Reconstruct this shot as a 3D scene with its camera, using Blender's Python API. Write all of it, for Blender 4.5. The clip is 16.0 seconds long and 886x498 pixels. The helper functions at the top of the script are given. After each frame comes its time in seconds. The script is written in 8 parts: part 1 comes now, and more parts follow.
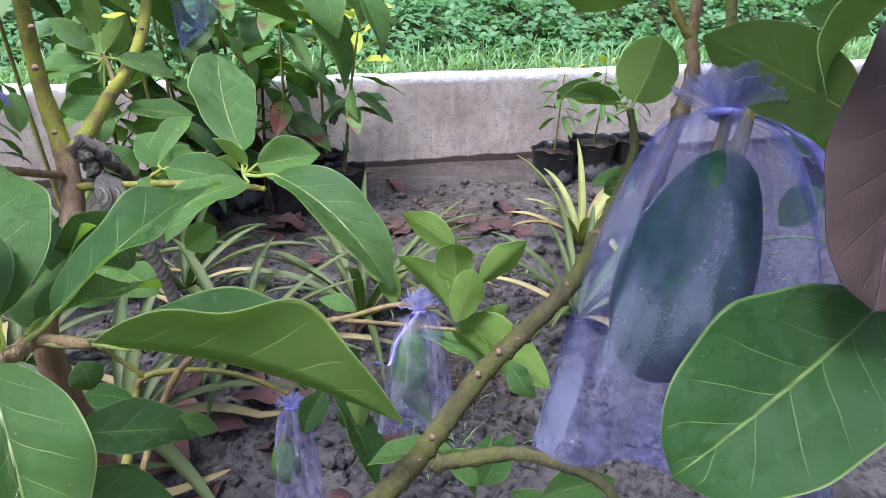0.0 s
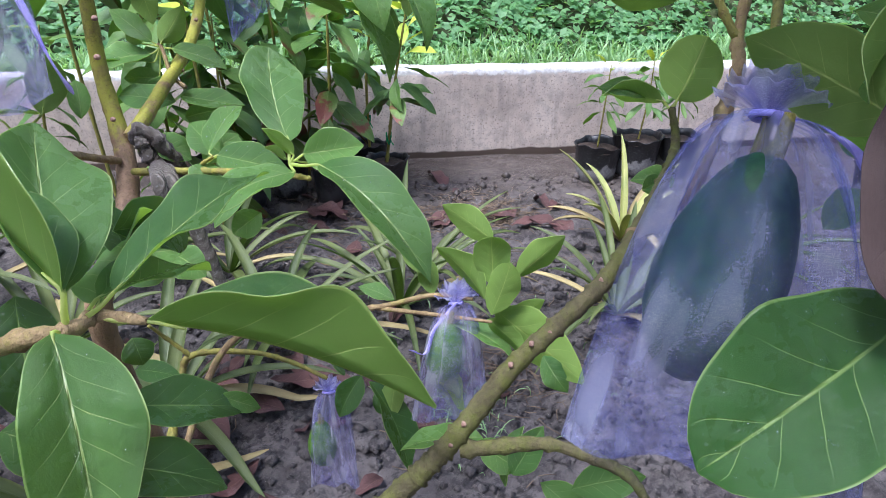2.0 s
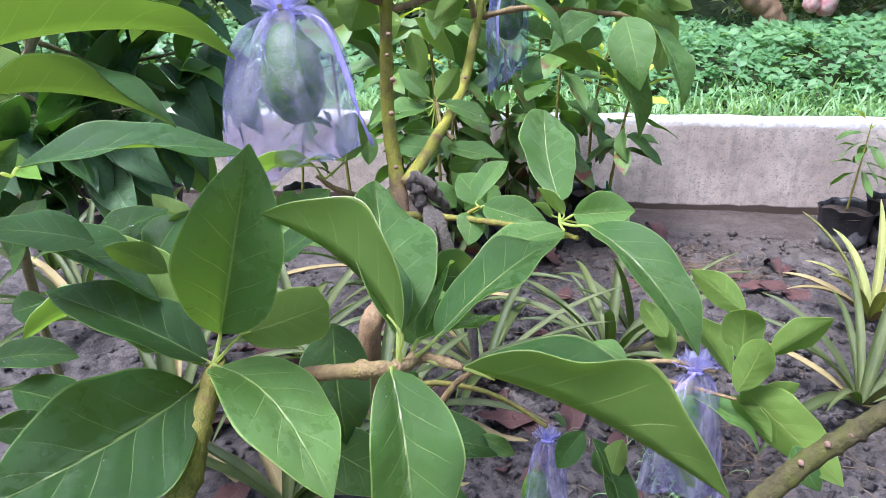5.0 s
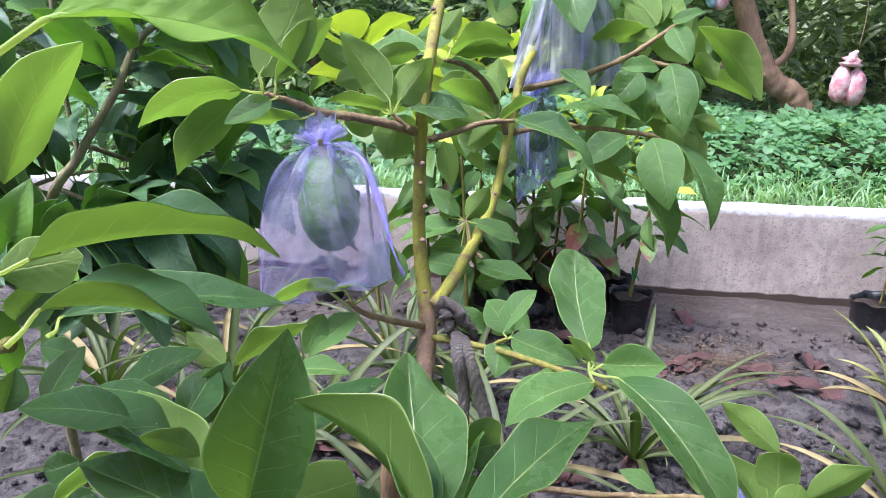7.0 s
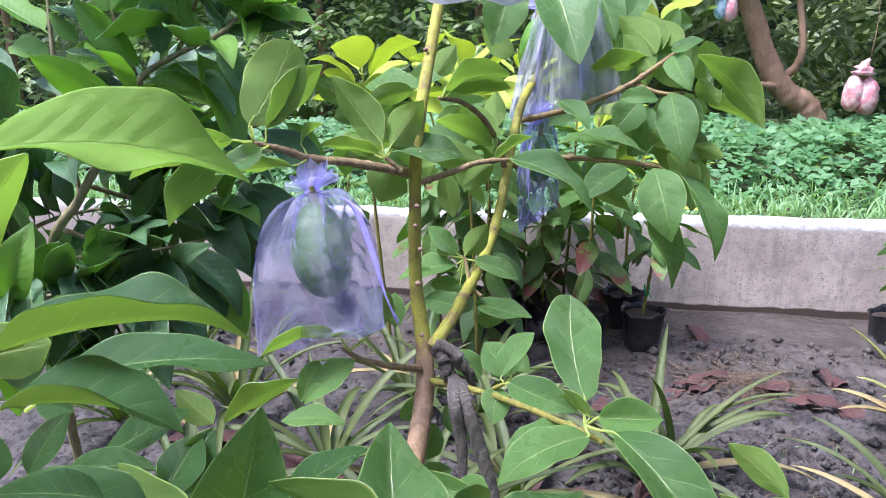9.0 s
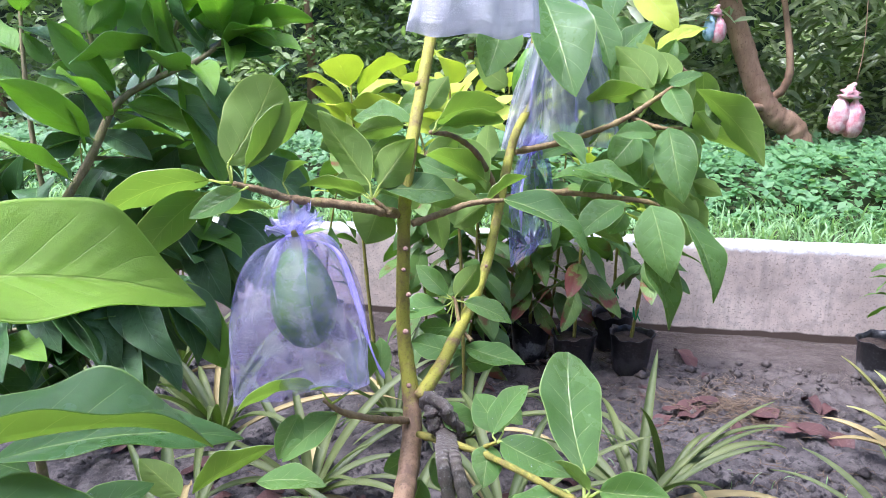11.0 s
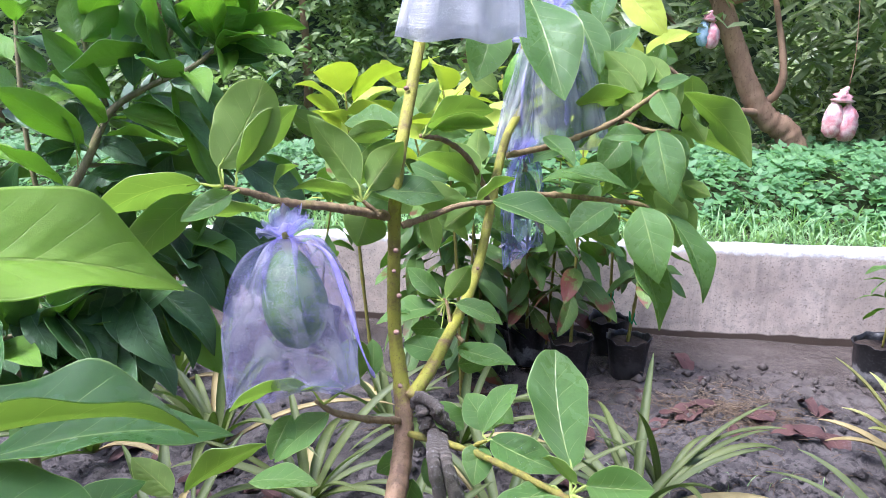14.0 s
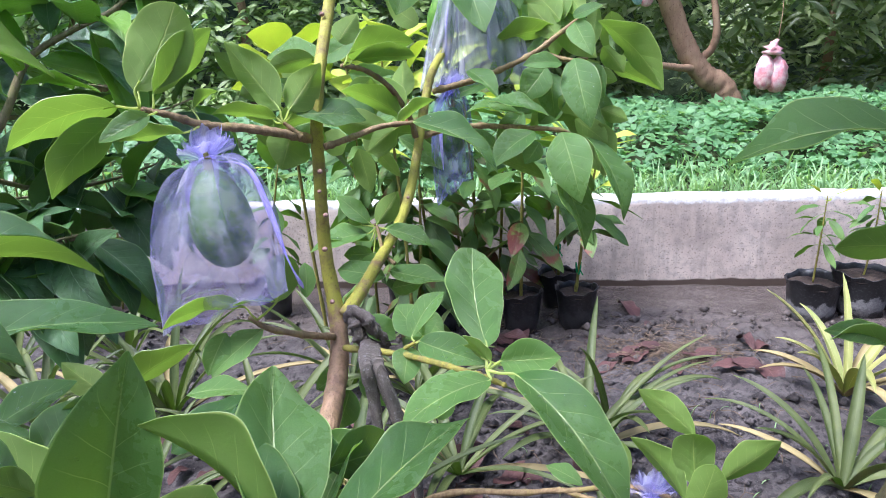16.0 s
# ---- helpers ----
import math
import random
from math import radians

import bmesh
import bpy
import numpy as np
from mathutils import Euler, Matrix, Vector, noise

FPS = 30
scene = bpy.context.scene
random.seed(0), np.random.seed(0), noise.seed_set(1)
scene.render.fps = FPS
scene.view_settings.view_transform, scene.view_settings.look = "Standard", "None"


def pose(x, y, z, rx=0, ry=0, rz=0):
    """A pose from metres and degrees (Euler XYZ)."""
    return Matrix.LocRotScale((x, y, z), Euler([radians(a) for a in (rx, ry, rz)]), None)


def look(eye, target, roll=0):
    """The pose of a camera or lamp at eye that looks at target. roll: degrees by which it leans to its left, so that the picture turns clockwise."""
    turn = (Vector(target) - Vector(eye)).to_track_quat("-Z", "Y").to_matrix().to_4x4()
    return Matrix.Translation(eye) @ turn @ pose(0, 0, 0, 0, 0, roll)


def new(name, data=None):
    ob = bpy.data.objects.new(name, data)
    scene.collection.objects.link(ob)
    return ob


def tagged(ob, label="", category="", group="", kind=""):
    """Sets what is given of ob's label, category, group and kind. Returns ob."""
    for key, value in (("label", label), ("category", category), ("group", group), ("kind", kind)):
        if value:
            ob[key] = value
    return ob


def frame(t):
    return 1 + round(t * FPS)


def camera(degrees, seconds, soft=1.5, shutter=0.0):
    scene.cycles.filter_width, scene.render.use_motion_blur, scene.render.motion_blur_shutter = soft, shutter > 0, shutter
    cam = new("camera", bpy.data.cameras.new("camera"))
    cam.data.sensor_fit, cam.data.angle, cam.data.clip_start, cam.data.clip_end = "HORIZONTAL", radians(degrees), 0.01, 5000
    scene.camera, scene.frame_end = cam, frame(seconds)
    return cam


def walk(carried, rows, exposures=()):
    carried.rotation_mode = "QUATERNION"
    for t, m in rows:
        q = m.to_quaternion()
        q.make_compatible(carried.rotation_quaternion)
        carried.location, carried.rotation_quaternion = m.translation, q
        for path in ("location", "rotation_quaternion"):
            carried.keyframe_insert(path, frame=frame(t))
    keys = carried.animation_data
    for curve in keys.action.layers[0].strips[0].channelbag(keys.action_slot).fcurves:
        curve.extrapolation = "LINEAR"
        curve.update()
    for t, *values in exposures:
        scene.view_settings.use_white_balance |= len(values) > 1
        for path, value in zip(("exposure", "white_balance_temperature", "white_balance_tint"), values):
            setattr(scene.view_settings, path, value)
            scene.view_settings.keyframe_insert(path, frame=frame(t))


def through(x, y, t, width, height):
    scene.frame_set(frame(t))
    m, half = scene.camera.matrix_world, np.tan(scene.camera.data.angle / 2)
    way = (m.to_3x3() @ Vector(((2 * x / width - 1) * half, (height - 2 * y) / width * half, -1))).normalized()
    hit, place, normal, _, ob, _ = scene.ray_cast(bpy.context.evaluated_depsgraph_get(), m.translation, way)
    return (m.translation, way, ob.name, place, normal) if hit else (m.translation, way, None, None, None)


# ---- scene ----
cam = camera(68.2, 16.0, 0.7)
PATH = [
    (0, (0.229, 0.214, 1.204), (0.664, 1.967, 0.345), 0.9),
    (0.5, (0.23, 0.214, 1.205), (0.603, 1.978, 0.34), 0.3),
    (1, (0.229, 0.213, 1.204), (0.558, 1.979, 0.326), 0.3),
    (1.5, (0.232, 0.207, 1.208), (0.562, 1.974, 0.331), 0.5),
    (2, (0.228, 0.204, 1.209), (0.544, 1.971, 0.326), 1.0),
    (2.5, (0.226, 0.201, 1.212), (0.522, 1.97, 0.328), 0.9),
    (3, (0.221, 0.203, 1.208), (0.441, 1.985, 0.326), 0.6),
    (3.5, (0.211, 0.197, 1.212), (0.368, 1.99, 0.341), 0.5),
    (4, (0.205, 0.186, 1.215), (0.307, 1.995, 0.367), 0.6),
    (4.5, (0.183, 0.195, 1.219), (0.057, 2.008, 0.384), -0.7),
    (4.8, (0.17, 0.191, 1.231), (-0.052, 2.013, 0.436), -0.2),
    (5, (0.169, 0.193, 1.232), (-0.112, 2.017, 0.461), -0.9),
    (5.2, (0.158, 0.187, 1.232), (-0.154, 2.025, 0.508), -0.0),
    (7.5, (0.16, 0.222, 1.317), (-0.233, 2.095, 0.736), -0.2),
    (8, (0.182, 0.231, 1.319), (-0.248, 2.091, 0.724), -0.7),
    (8.5, (0.186, 0.243, 1.323), (-0.232, 2.106, 0.728), -0.4),
    (9, (0.178, 0.236, 1.335), (-0.226, 2.117, 0.789), -1.1),
    (11.3, (0.164, 0.293, 1.367), (-0.199, 2.196, 0.871), -0.0),
    (11.5, (0.166, 0.296, 1.37), (-0.196, 2.204, 0.894), -0.2),
    (12, (0.169, 0.299, 1.364), (-0.176, 2.208, 0.877), -0.2),
    (12.5, (0.171, 0.301, 1.363), (-0.181, 2.208, 0.871), -0.3),
    (13, (0.172, 0.292, 1.368), (-0.176, 2.203, 0.891), -0.2),
    (13.5, (0.177, 0.293, 1.363), (-0.166, 2.203, 0.882), 0.1),
    (14, (0.176, 0.277, 1.357), (-0.186, 2.182, 0.867), -0.5),
    (14.5, (0.185, 0.257, 1.342), (-0.2, 2.156, 0.845), -1.4),
    (15, (0.194, 0.241, 1.326), (-0.177, 2.135, 0.802), -2.2),
    (15.5, (0.213, 0.232, 1.316), (-0.129, 2.127, 0.774), -2.8),
    (16, (0.221, 0.233, 1.294), (-0.011, 2.138, 0.731), -2.7),
]
walk(cam, [(t, look(eye, target, roll)) for t, eye, target, roll in PATH], [(t, stops, 5380, tint) for t, stops, tint in ((0.0, 0.80, 15), (3.0, 0.92, 15.5), (5.0, 1.1, 17), (7.5, 1.0, 20), (12.0, 1.19, 20.5), (16.0, 1.08, 18.5))])

# ---------------------------------------------------------------- world, light
world = bpy.data.worlds.new("world")
scene.world = world
world.use_nodes = True
wn = world.node_tree
sky = wn.nodes.new("ShaderNodeTexSky")
sky.sky_type, sky.sun_disc = "NISHITA", False
sky.sun_elevation, sky.sun_rotation = radians(66), radians(238)
sky.air_density, sky.dust_density, sky.ozone_density = 1.0, 5.0, 1.0
wn.nodes["Background"].inputs["Strength"].default_value = 0.15
wn.links.new(sky.outputs[0], wn.nodes["Background"].inputs["Color"])
sun = new("sun", bpy.data.lights.new("sun", "SUN"))
sun.data.energy, sun.data.angle, sun.data.color = 3.2, radians(16), (1.0, 0.97, 0.92)
sun.matrix_world = look((-1.2, -0.75, 3.2), (0, 0, 0))


# ---------------------------------------------------------------- node helpers
def shader(name):
    m = bpy.data.materials.new(name)
    m.use_nodes = True
    nt = m.node_tree
    for n in list(nt.nodes):
        nt.nodes.remove(n)
    out = nt.nodes.new("ShaderNodeOutputMaterial")
    return m, nt, out


def put(nt, sock, value):
    if isinstance(value, bpy.types.NodeSocket):
        nt.links.new(value, sock)
    elif isinstance(value, tuple) and len(value) == 3 and sock.type == "RGBA":
        sock.default_value = (*value, 1)
    else:
        sock.default_value = value


def math_node(nt, op, a, b=0.0, c=0.0, clamp=False):
    n = nt.nodes.new("ShaderNodeMath")
    n.operation, n.use_clamp = op, clamp
    put(nt, n.inputs[0], a), put(nt, n.inputs[1], b), put(nt, n.inputs[2], c)
    return n.outputs[0]


def mix(nt, fac, a, b, blend="MIX"):
    n = nt.nodes.new("ShaderNodeMix")
    n.data_type, n.blend_type = "RGBA", blend
    put(nt, n.inputs[0], fac), put(nt, n.inputs[6], a), put(nt, n.inputs[7], b)
    return n.outputs[2]


def step(nt, value, lo, hi, out_lo=0.0, out_hi=1.0):
    n = nt.nodes.new("ShaderNodeMapRange")
    n.interpolation_type = "SMOOTHSTEP"
    for i, v in enumerate((value, lo, hi, out_lo, out_hi)):
        put(nt, n.inputs[i], v)
    return n.outputs[0]


def coords(nt, kind="Object"):
    return nt.nodes.new("ShaderNodeTexCoord").outputs[kind]


def noise_tex(nt, vec, scale, detail=4.0, rough=0.55):
    n = nt.nodes.new("ShaderNodeTexNoise")
    put(nt, n.inputs["Vector"], vec)
    n.inputs["Scale"].default_value, n.inputs["Detail"].default_value, n.inputs["Roughness"].default_value = scale, detail, rough
    return n.outputs["Fac"]


def stretch(nt, vec, scale):
    n = nt.nodes.new("ShaderNodeMapping")
    put(nt, n.inputs[0], vec)
    n.inputs["Scale"].default_value = scale
    return n.outputs[0]


def bump(nt, height, strength, distance, normal=None):
    n = nt.nodes.new("ShaderNodeBump")
    n.inputs["Strength"].default_value, n.inputs["Distance"].default_value = strength, distance
    put(nt, n.inputs["Height"], height)
    if normal is not None:
        nt.links.new(normal, n.inputs["Normal"])
    return n.outputs[0]


def principled(nt, out, color, rough=0.5, normal=None, metal=0.0, spec=0.5):
    p = nt.nodes.new("ShaderNodeBsdfPrincipled")
    put(nt, p.inputs["Base Color"], color), put(nt, p.inputs["Roughness"], rough)
    p.inputs["Metallic"].default_value, p.inputs["Specular IOR Level"].default_value = metal, spec
    if normal is not None:
        nt.links.new(normal, p.inputs["Normal"])
    nt.links.new(p.outputs[0], out.inputs[0])
    return p


def rand_object(nt):
    return nt.nodes.new("ShaderNodeObjectInfo").outputs["Random"]


def rand_island(nt):
    return nt.nodes.new("ShaderNodeNewGeometry").outputs["Random Per Island"]


def leaf_material(name, dark, light, vein, rough=0.4, through=0.25, glow=None, island=False, veins=6.5, edge=0.85, spec=0.5, vein_strength=0.75, brown=0.0, film=0.0):
    """A leaf face: midrib and side veins by the leaf's own coordinates, tone by leaf, blotches and fine grain."""
    m, nt, out = shader(name)
    uv = coords(nt, "UV")
    sep = nt.nodes.new("ShaderNodeSeparateXYZ")
    nt.links.new(uv, sep.inputs[0])
    u, v = sep.outputs[0], sep.outputs[1]
    s = math_node(nt, "ABSOLUTE", math_node(nt, "MULTIPLY_ADD", v, 2.0, -1.0))
    rnd = rand_island(nt) if island else rand_object(nt)
    pos = coords(nt, "Object") if not island else coords(nt, "Generated")
    big = noise_tex(nt, pos, 14.0 if not island else 25.0, 3.0)
    fine = noise_tex(nt, uv, 38.0, 5.0, 0.65)
    tone = math_node(nt, "ADD", math_node(nt, "MULTIPLY", rnd, 0.65), math_node(nt, "MULTIPLY", step(nt, big, 0.3, 0.72), 0.45), clamp=True)
    base = mix(nt, tone, dark, light)
    base = mix(nt, step(nt, fine, 0.35, 0.7, 0.0, 0.16), base, tuple(0.45 * c for c in dark))
    rib = step(nt, s, 0.012, math_node(nt, "MULTIPLY_ADD", u, -0.02, 0.048), 1.0, 0.0)
    ph = math_node(nt, "SUBTRACT", u, math_node(nt, "MULTIPLY", math_node(nt, "POWER", s, 0.8), 0.24))
    ph = math_node(nt, "ADD", ph, math_node(nt, "MULTIPLY", step(nt, v, 0.49, 0.51), 0.055))
    ph = math_node(nt, "ADD", ph, math_node(nt, "MULTIPLY", noise_tex(nt, uv, 3.0, 1.0), 0.03))
    tri = math_node(nt, "ABSOLUTE", math_node(nt, "SUBTRACT", math_node(nt, "FRACT", math_node(nt, "MULTIPLY", ph, veins)), 0.5))
    lat = math_node(nt, "MULTIPLY", step(nt, tri, 0.007, 0.028, 1.0, 0.0), step(nt, s, 0.35, 0.95, 0.95, 0.1))
    quilt = math_node(nt, "MULTIPLY", step(nt, tri, 0.0, 0.5, 0.0, 1.0), step(nt, s, 0.0, 1.0, 1.0, 0.3))
    net = nt.nodes.new("ShaderNodeTexVoronoi")
    net.feature = "DISTANCE_TO_EDGE"
    nt.links.new(stretch(nt, uv, (46, 24, 1)), net.inputs["Vector"])
    small = step(nt, net.outputs[0], 0.0, 0.14, 0.2, 0.0)
    rim = step(nt, s, 0.955, 0.985, 0.0, edge)
    mask = math_node(nt, "MAXIMUM", math_node(nt, "MAXIMUM", rib, lat), math_node(nt, "MAXIMUM", rim, small))
    col = mix(nt, math_node(nt, "MULTIPLY", mask, vein_strength), base, vein)
    if brown > 0:
        spots = noise_tex(nt, pos, 9.0, 4.0, 0.7)
        col = mix(nt, step(nt, math_node(nt, "ADD", spots, math_node(nt, "MULTIPLY", rnd, 0.12)), 0.72 - brown, 0.8 - brown), col, (0.17, 0.042, 0.028))
    relief = math_node(nt, "ADD", math_node(nt, "MULTIPLY", mask, -0.5), math_node(nt, "MULTIPLY", fine, 0.5))
    if veins > 0:
        relief = math_node(nt, "ADD", relief, math_node(nt, "MULTIPLY", quilt, 0.6))
    relief = math_node(nt, "ADD", relief, math_node(nt, "MULTIPLY", noise_tex(nt, uv, 7.0, 2.0), 0.9))
    nrm = bump(nt, relief, 0.6, 0.0022)
    rr = math_node(nt, "MULTIPLY_ADD", big, 0.2, rough - 0.08)
    if film > 0:
        rain = noise_tex(nt, pos, 120.0, 3.0, 0.6)
        area = noise_tex(nt, pos, 17.0, 2.0, 0.5)
        wet = math_node(nt, "MULTIPLY", step(nt, rain, 0.56, 0.60), step(nt, area, 0.48, 0.58, 0.0, film))
        col = mix(nt, math_node(nt, "MULTIPLY", wet, 0.5), col, tuple(0.5 * c for c in dark))
        rr = math_node(nt, "MULTIPLY", rr, step(nt, wet, 0.0, 1.0, 1.0, 0.25))
        speck = noise_tex(nt, pos, 210.0, 2.0, 0.6)
        col = mix(nt, step(nt, speck, 0.70, 0.74, 0.0, 0.5), col, tuple(0.6 * c + 0.12 for c in light))
    p = principled(nt, out, col, rr, nrm, spec=spec)
    if through > 0:
        t = nt.nodes.new("ShaderNodeBsdfTranslucent")
        put(nt, t.inputs[0], mix(nt, 0.25, glow or light, col))
        ms = nt.nodes.new("ShaderNodeMixShader")
        ms.inputs[0].default_value = through
        nt.links.new(p.outputs[0], ms.inputs[1]), nt.links.new(t.outputs[0], ms.inputs[2]), nt.links.new(ms.outputs[0], out.inputs[0])
    return m


def bark_material(name, a, b, moss, scale=40.0, rough=0.75, moss_lo=0.5, old=None):
    """Streaked, flecked bark with patches of moss; old: heights between which it turns to scaly brown bark below, and its colour."""
    m, nt, out = shader(name)
    pos = coords(nt)
    streak = noise_tex(nt, stretch(nt, pos, (1, 1, 0.35)), scale, 6.0, 0.65)
    patch = noise_tex(nt, pos, scale * 0.38, 5.0, 0.7)
    fleck = noise_tex(nt, pos, scale * 5.0, 3.0, 0.7)
    col = mix(nt, step(nt, streak, 0.35, 0.68), a, b)
    col = mix(nt, step(nt, patch, moss_lo - 0.04, moss_lo + 0.26), col, moss)
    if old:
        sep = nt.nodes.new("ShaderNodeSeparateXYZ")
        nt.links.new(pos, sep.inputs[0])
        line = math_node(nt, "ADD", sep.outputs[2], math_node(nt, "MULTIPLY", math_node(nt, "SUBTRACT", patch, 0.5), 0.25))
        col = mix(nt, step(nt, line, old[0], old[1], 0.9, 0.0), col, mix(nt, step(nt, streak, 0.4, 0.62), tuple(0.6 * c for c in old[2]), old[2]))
    col = mix(nt, step(nt, fleck, 0.58, 0.66, 0.0, 0.45), col, (0.07, 0.045, 0.028))
    nrm = bump(nt, math_node(nt, "ADD", streak, math_node(nt, "MULTIPLY", fleck, 0.5)), 0.9, 0.003)
    principled(nt, out, col, rough, nrm, spec=0.3)
    return m


def plain_material(name, a, b, scale=30.0, rough=0.6, relief=0.3, depth=0.002, spec=0.4, metal=0.0):
    m, nt, out = shader(name)
    pos = coords(nt)
    n1, n2 = noise_tex(nt, pos, scale, 5.0, 0.6), noise_tex(nt, pos, scale * 6.0, 4.0, 0.7)
    col = mix(nt, step(nt, n1, 0.3, 0.7), a, b)
    col = mix(nt, step(nt, n2, 0.5, 0.75, 0.0, 0.25), col, tuple(0.4 * c for c in a))
    nrm = bump(nt, math_node(nt, "ADD", n1, math_node(nt, "MULTIPLY", n2, 0.5)), relief, depth)
    principled(nt, out, col, math_node(nt, "MULTIPLY_ADD", n2, 0.2, rough - 0.1), nrm, metal, spec)
    return m


# ---------------------------------------------------------------- materials
GA, GB = (0.66, 0.95, 0.25), (0.88, 1.0, 0.32)
G1, G2, G3 = (0.62, 0.92, 0.16), (0.45, 0.75, 0.12), (0.85, 0.98, 0.18)
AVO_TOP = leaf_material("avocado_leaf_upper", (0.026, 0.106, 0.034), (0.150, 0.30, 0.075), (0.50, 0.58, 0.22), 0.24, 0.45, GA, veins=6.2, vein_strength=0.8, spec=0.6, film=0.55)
# darker copy of the avocado leaf: shade on near leaves sits in its colour
SHADED_TOP = leaf_material("shaded_leaf_upper", (0.009, 0.044, 0.012), (0.024, 0.088, 0.020), (0.26, 0.36, 0.11), 0.24, 0.30, GA, veins=6.2, vein_strength=0.65, spec=0.4, film=0.5)
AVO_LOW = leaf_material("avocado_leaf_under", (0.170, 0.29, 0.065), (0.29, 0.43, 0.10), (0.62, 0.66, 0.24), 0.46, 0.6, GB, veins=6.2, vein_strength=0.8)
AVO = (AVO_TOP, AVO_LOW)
SHADED = (SHADED_TOP, AVO_LOW)
# brighter leaf copy; light passing through it is put into its colour
BACKLIT_TOP = leaf_material("backlit_leaf_upper", (0.28, 0.47, 0.05), (0.40, 0.60, 0.09), (0.46, 0.58, 0.18), 0.36, 0.5, GA, veins=8.0, vein_strength=0.6)
BACKLIT_LOW = leaf_material("backlit_leaf_under", (0.30, 0.48, 0.08), (0.42, 0.60, 0.11), (0.5, 0.58, 0.2), 0.5, 0.5, GB, veins=8.0, vein_strength=0.6)
BACKLIT = (BACKLIT_TOP, BACKLIT_LOW)
PALE_TOP = leaf_material("young_leaf_upper", (0.46, 0.56, 0.05), (0.70, 0.76, 0.11), (0.55, 0.62, 0.2), 0.45, 0.45, G3)
PALE_LOW = leaf_material("young_leaf_under", (0.42, 0.54, 0.07), (0.62, 0.70, 0.13), (0.55, 0.62, 0.2), 0.55, 0.45, G3)
PALE = (PALE_TOP, PALE_LOW)
DARK_TOP = leaf_material("citrus_leaf_upper", (0.024, 0.090, 0.036), (0.11, 0.25, 0.07), (0.30, 0.44, 0.18), 0.2, 0.24, GA, spec=0.9, veins=9.0, vein_strength=0.75, film=0.8)
DARK_LOW = leaf_material("citrus_leaf_under", (0.085, 0.20, 0.05), (0.16, 0.29, 0.065), (0.22, 0.33, 0.1), 0.5, 0.35, G2, veins=11.0, vein_strength=0.45)
DARK = (DARK_TOP, DARK_LOW)
# brighter citrus leaf: fresh shoots, with light on the upper leaves in its colour
FRESH_LIT_TOP = leaf_material("lit_citrus_shoot_upper", (0.11, 0.28, 0.03), (0.27, 0.47, 0.06), (0.36, 0.52, 0.14), 0.28, 0.45, G1, veins=11.0, vein_strength=0.55, spec=0.7)
FRESH_LIT = (FRESH_LIT_TOP, FRESH_LIT_TOP)
NURSERY_TOP = leaf_material("nursery_leaf_upper", (0.065, 0.15, 0.045), (0.16, 0.27, 0.06), (0.28, 0.35, 0.13), 0.3, 0.3, GA, brown=0.02)
NURSERY_LOW = leaf_material("nursery_leaf_under", (0.08, 0.18, 0.042), (0.15, 0.26, 0.055), (0.28, 0.36, 0.12), 0.55, 0.35, G1, brown=0.02)
NURSERY = (NURSERY_TOP, NURSERY_LOW)
BLIGHT_TOP = leaf_material("blighted_leaf", (0.07, 0.15, 0.03), (0.16, 0.25, 0.04), (0.3, 0.36, 0.13), 0.5, 0.12, G1, brown=0.12)
BLIGHT = (BLIGHT_TOP, BLIGHT_TOP)
DEAD_TOP = leaf_material("dead_leaf_upper", (0.045, 0.022, 0.022), (0.115, 0.052, 0.046), (0.17, 0.10, 0.08), 0.65, 0.05, (0.3, 0.15, 0.08), edge=0.1, spec=0.3)
DEAD_LOW = leaf_material("dead_leaf_under", (0.07, 0.042, 0.040), (0.145, 0.085, 0.080), (0.2, 0.13, 0.11), 0.7, 0.05, (0.3, 0.15, 0.08), edge=0.1, spec=0.25)
DEAD = (DEAD_TOP, DEAD_LOW)
DRIED_TOP = leaf_material("dried_leaf", (0.05, 0.034, 0.031), (0.115, 0.078, 0.068), (0.13, 0.09, 0.075), 0.6, 0.04, (0.2, 0.1, 0.08), edge=0.1, spec=0.3)
DRIED = (DRIED_TOP, DRIED_TOP)
STRAP_TOP = leaf_material("strap_leaf", (0.055, 0.082, 0.026), (0.155, 0.18, 0.058), (0.24, 0.26, 0.11), 0.36, 0.25, G1, veins=0.0, vein_strength=0.4, edge=0.4)
STRAP = (STRAP_TOP, STRAP_TOP)
CREAM_TOP = leaf_material("variegated_strap_leaf", (0.24, 0.29, 0.07), (0.45, 0.43, 0.13), (0.75, 0.68, 0.36), 0.5, 0.25, G3, veins=0.0, vein_strength=0.8, edge=1.0)
CREAM = (CREAM_TOP, CREAM_TOP)
WITHER_TOP = leaf_material("withered_strap_leaf", (0.30, 0.23, 0.09), (0.46, 0.38, 0.17), (0.5, 0.42, 0.2), 0.6, 0.15, (0.8, 0.6, 0.2), veins=0.0, edge=0.3)
WITHER = (WITHER_TOP, WITHER_TOP)
HEDGE_TOP = leaf_material("groundcover_leaf", (0.045, 0.15, 0.055), (0.19, 0.36, 0.14), (0.18, 0.33, 0.13), 0.42, 0.3, G2, island=True, vein_strength=0.3)
GRASS_MAT = leaf_material("grass_blade", (0.19, 0.36, 0.15), (0.40, 0.58, 0.28), (0.38, 0.53, 0.27), 0.42, 0.3, G2, island=True, veins=0.0, vein_strength=0.3, edge=0.1)
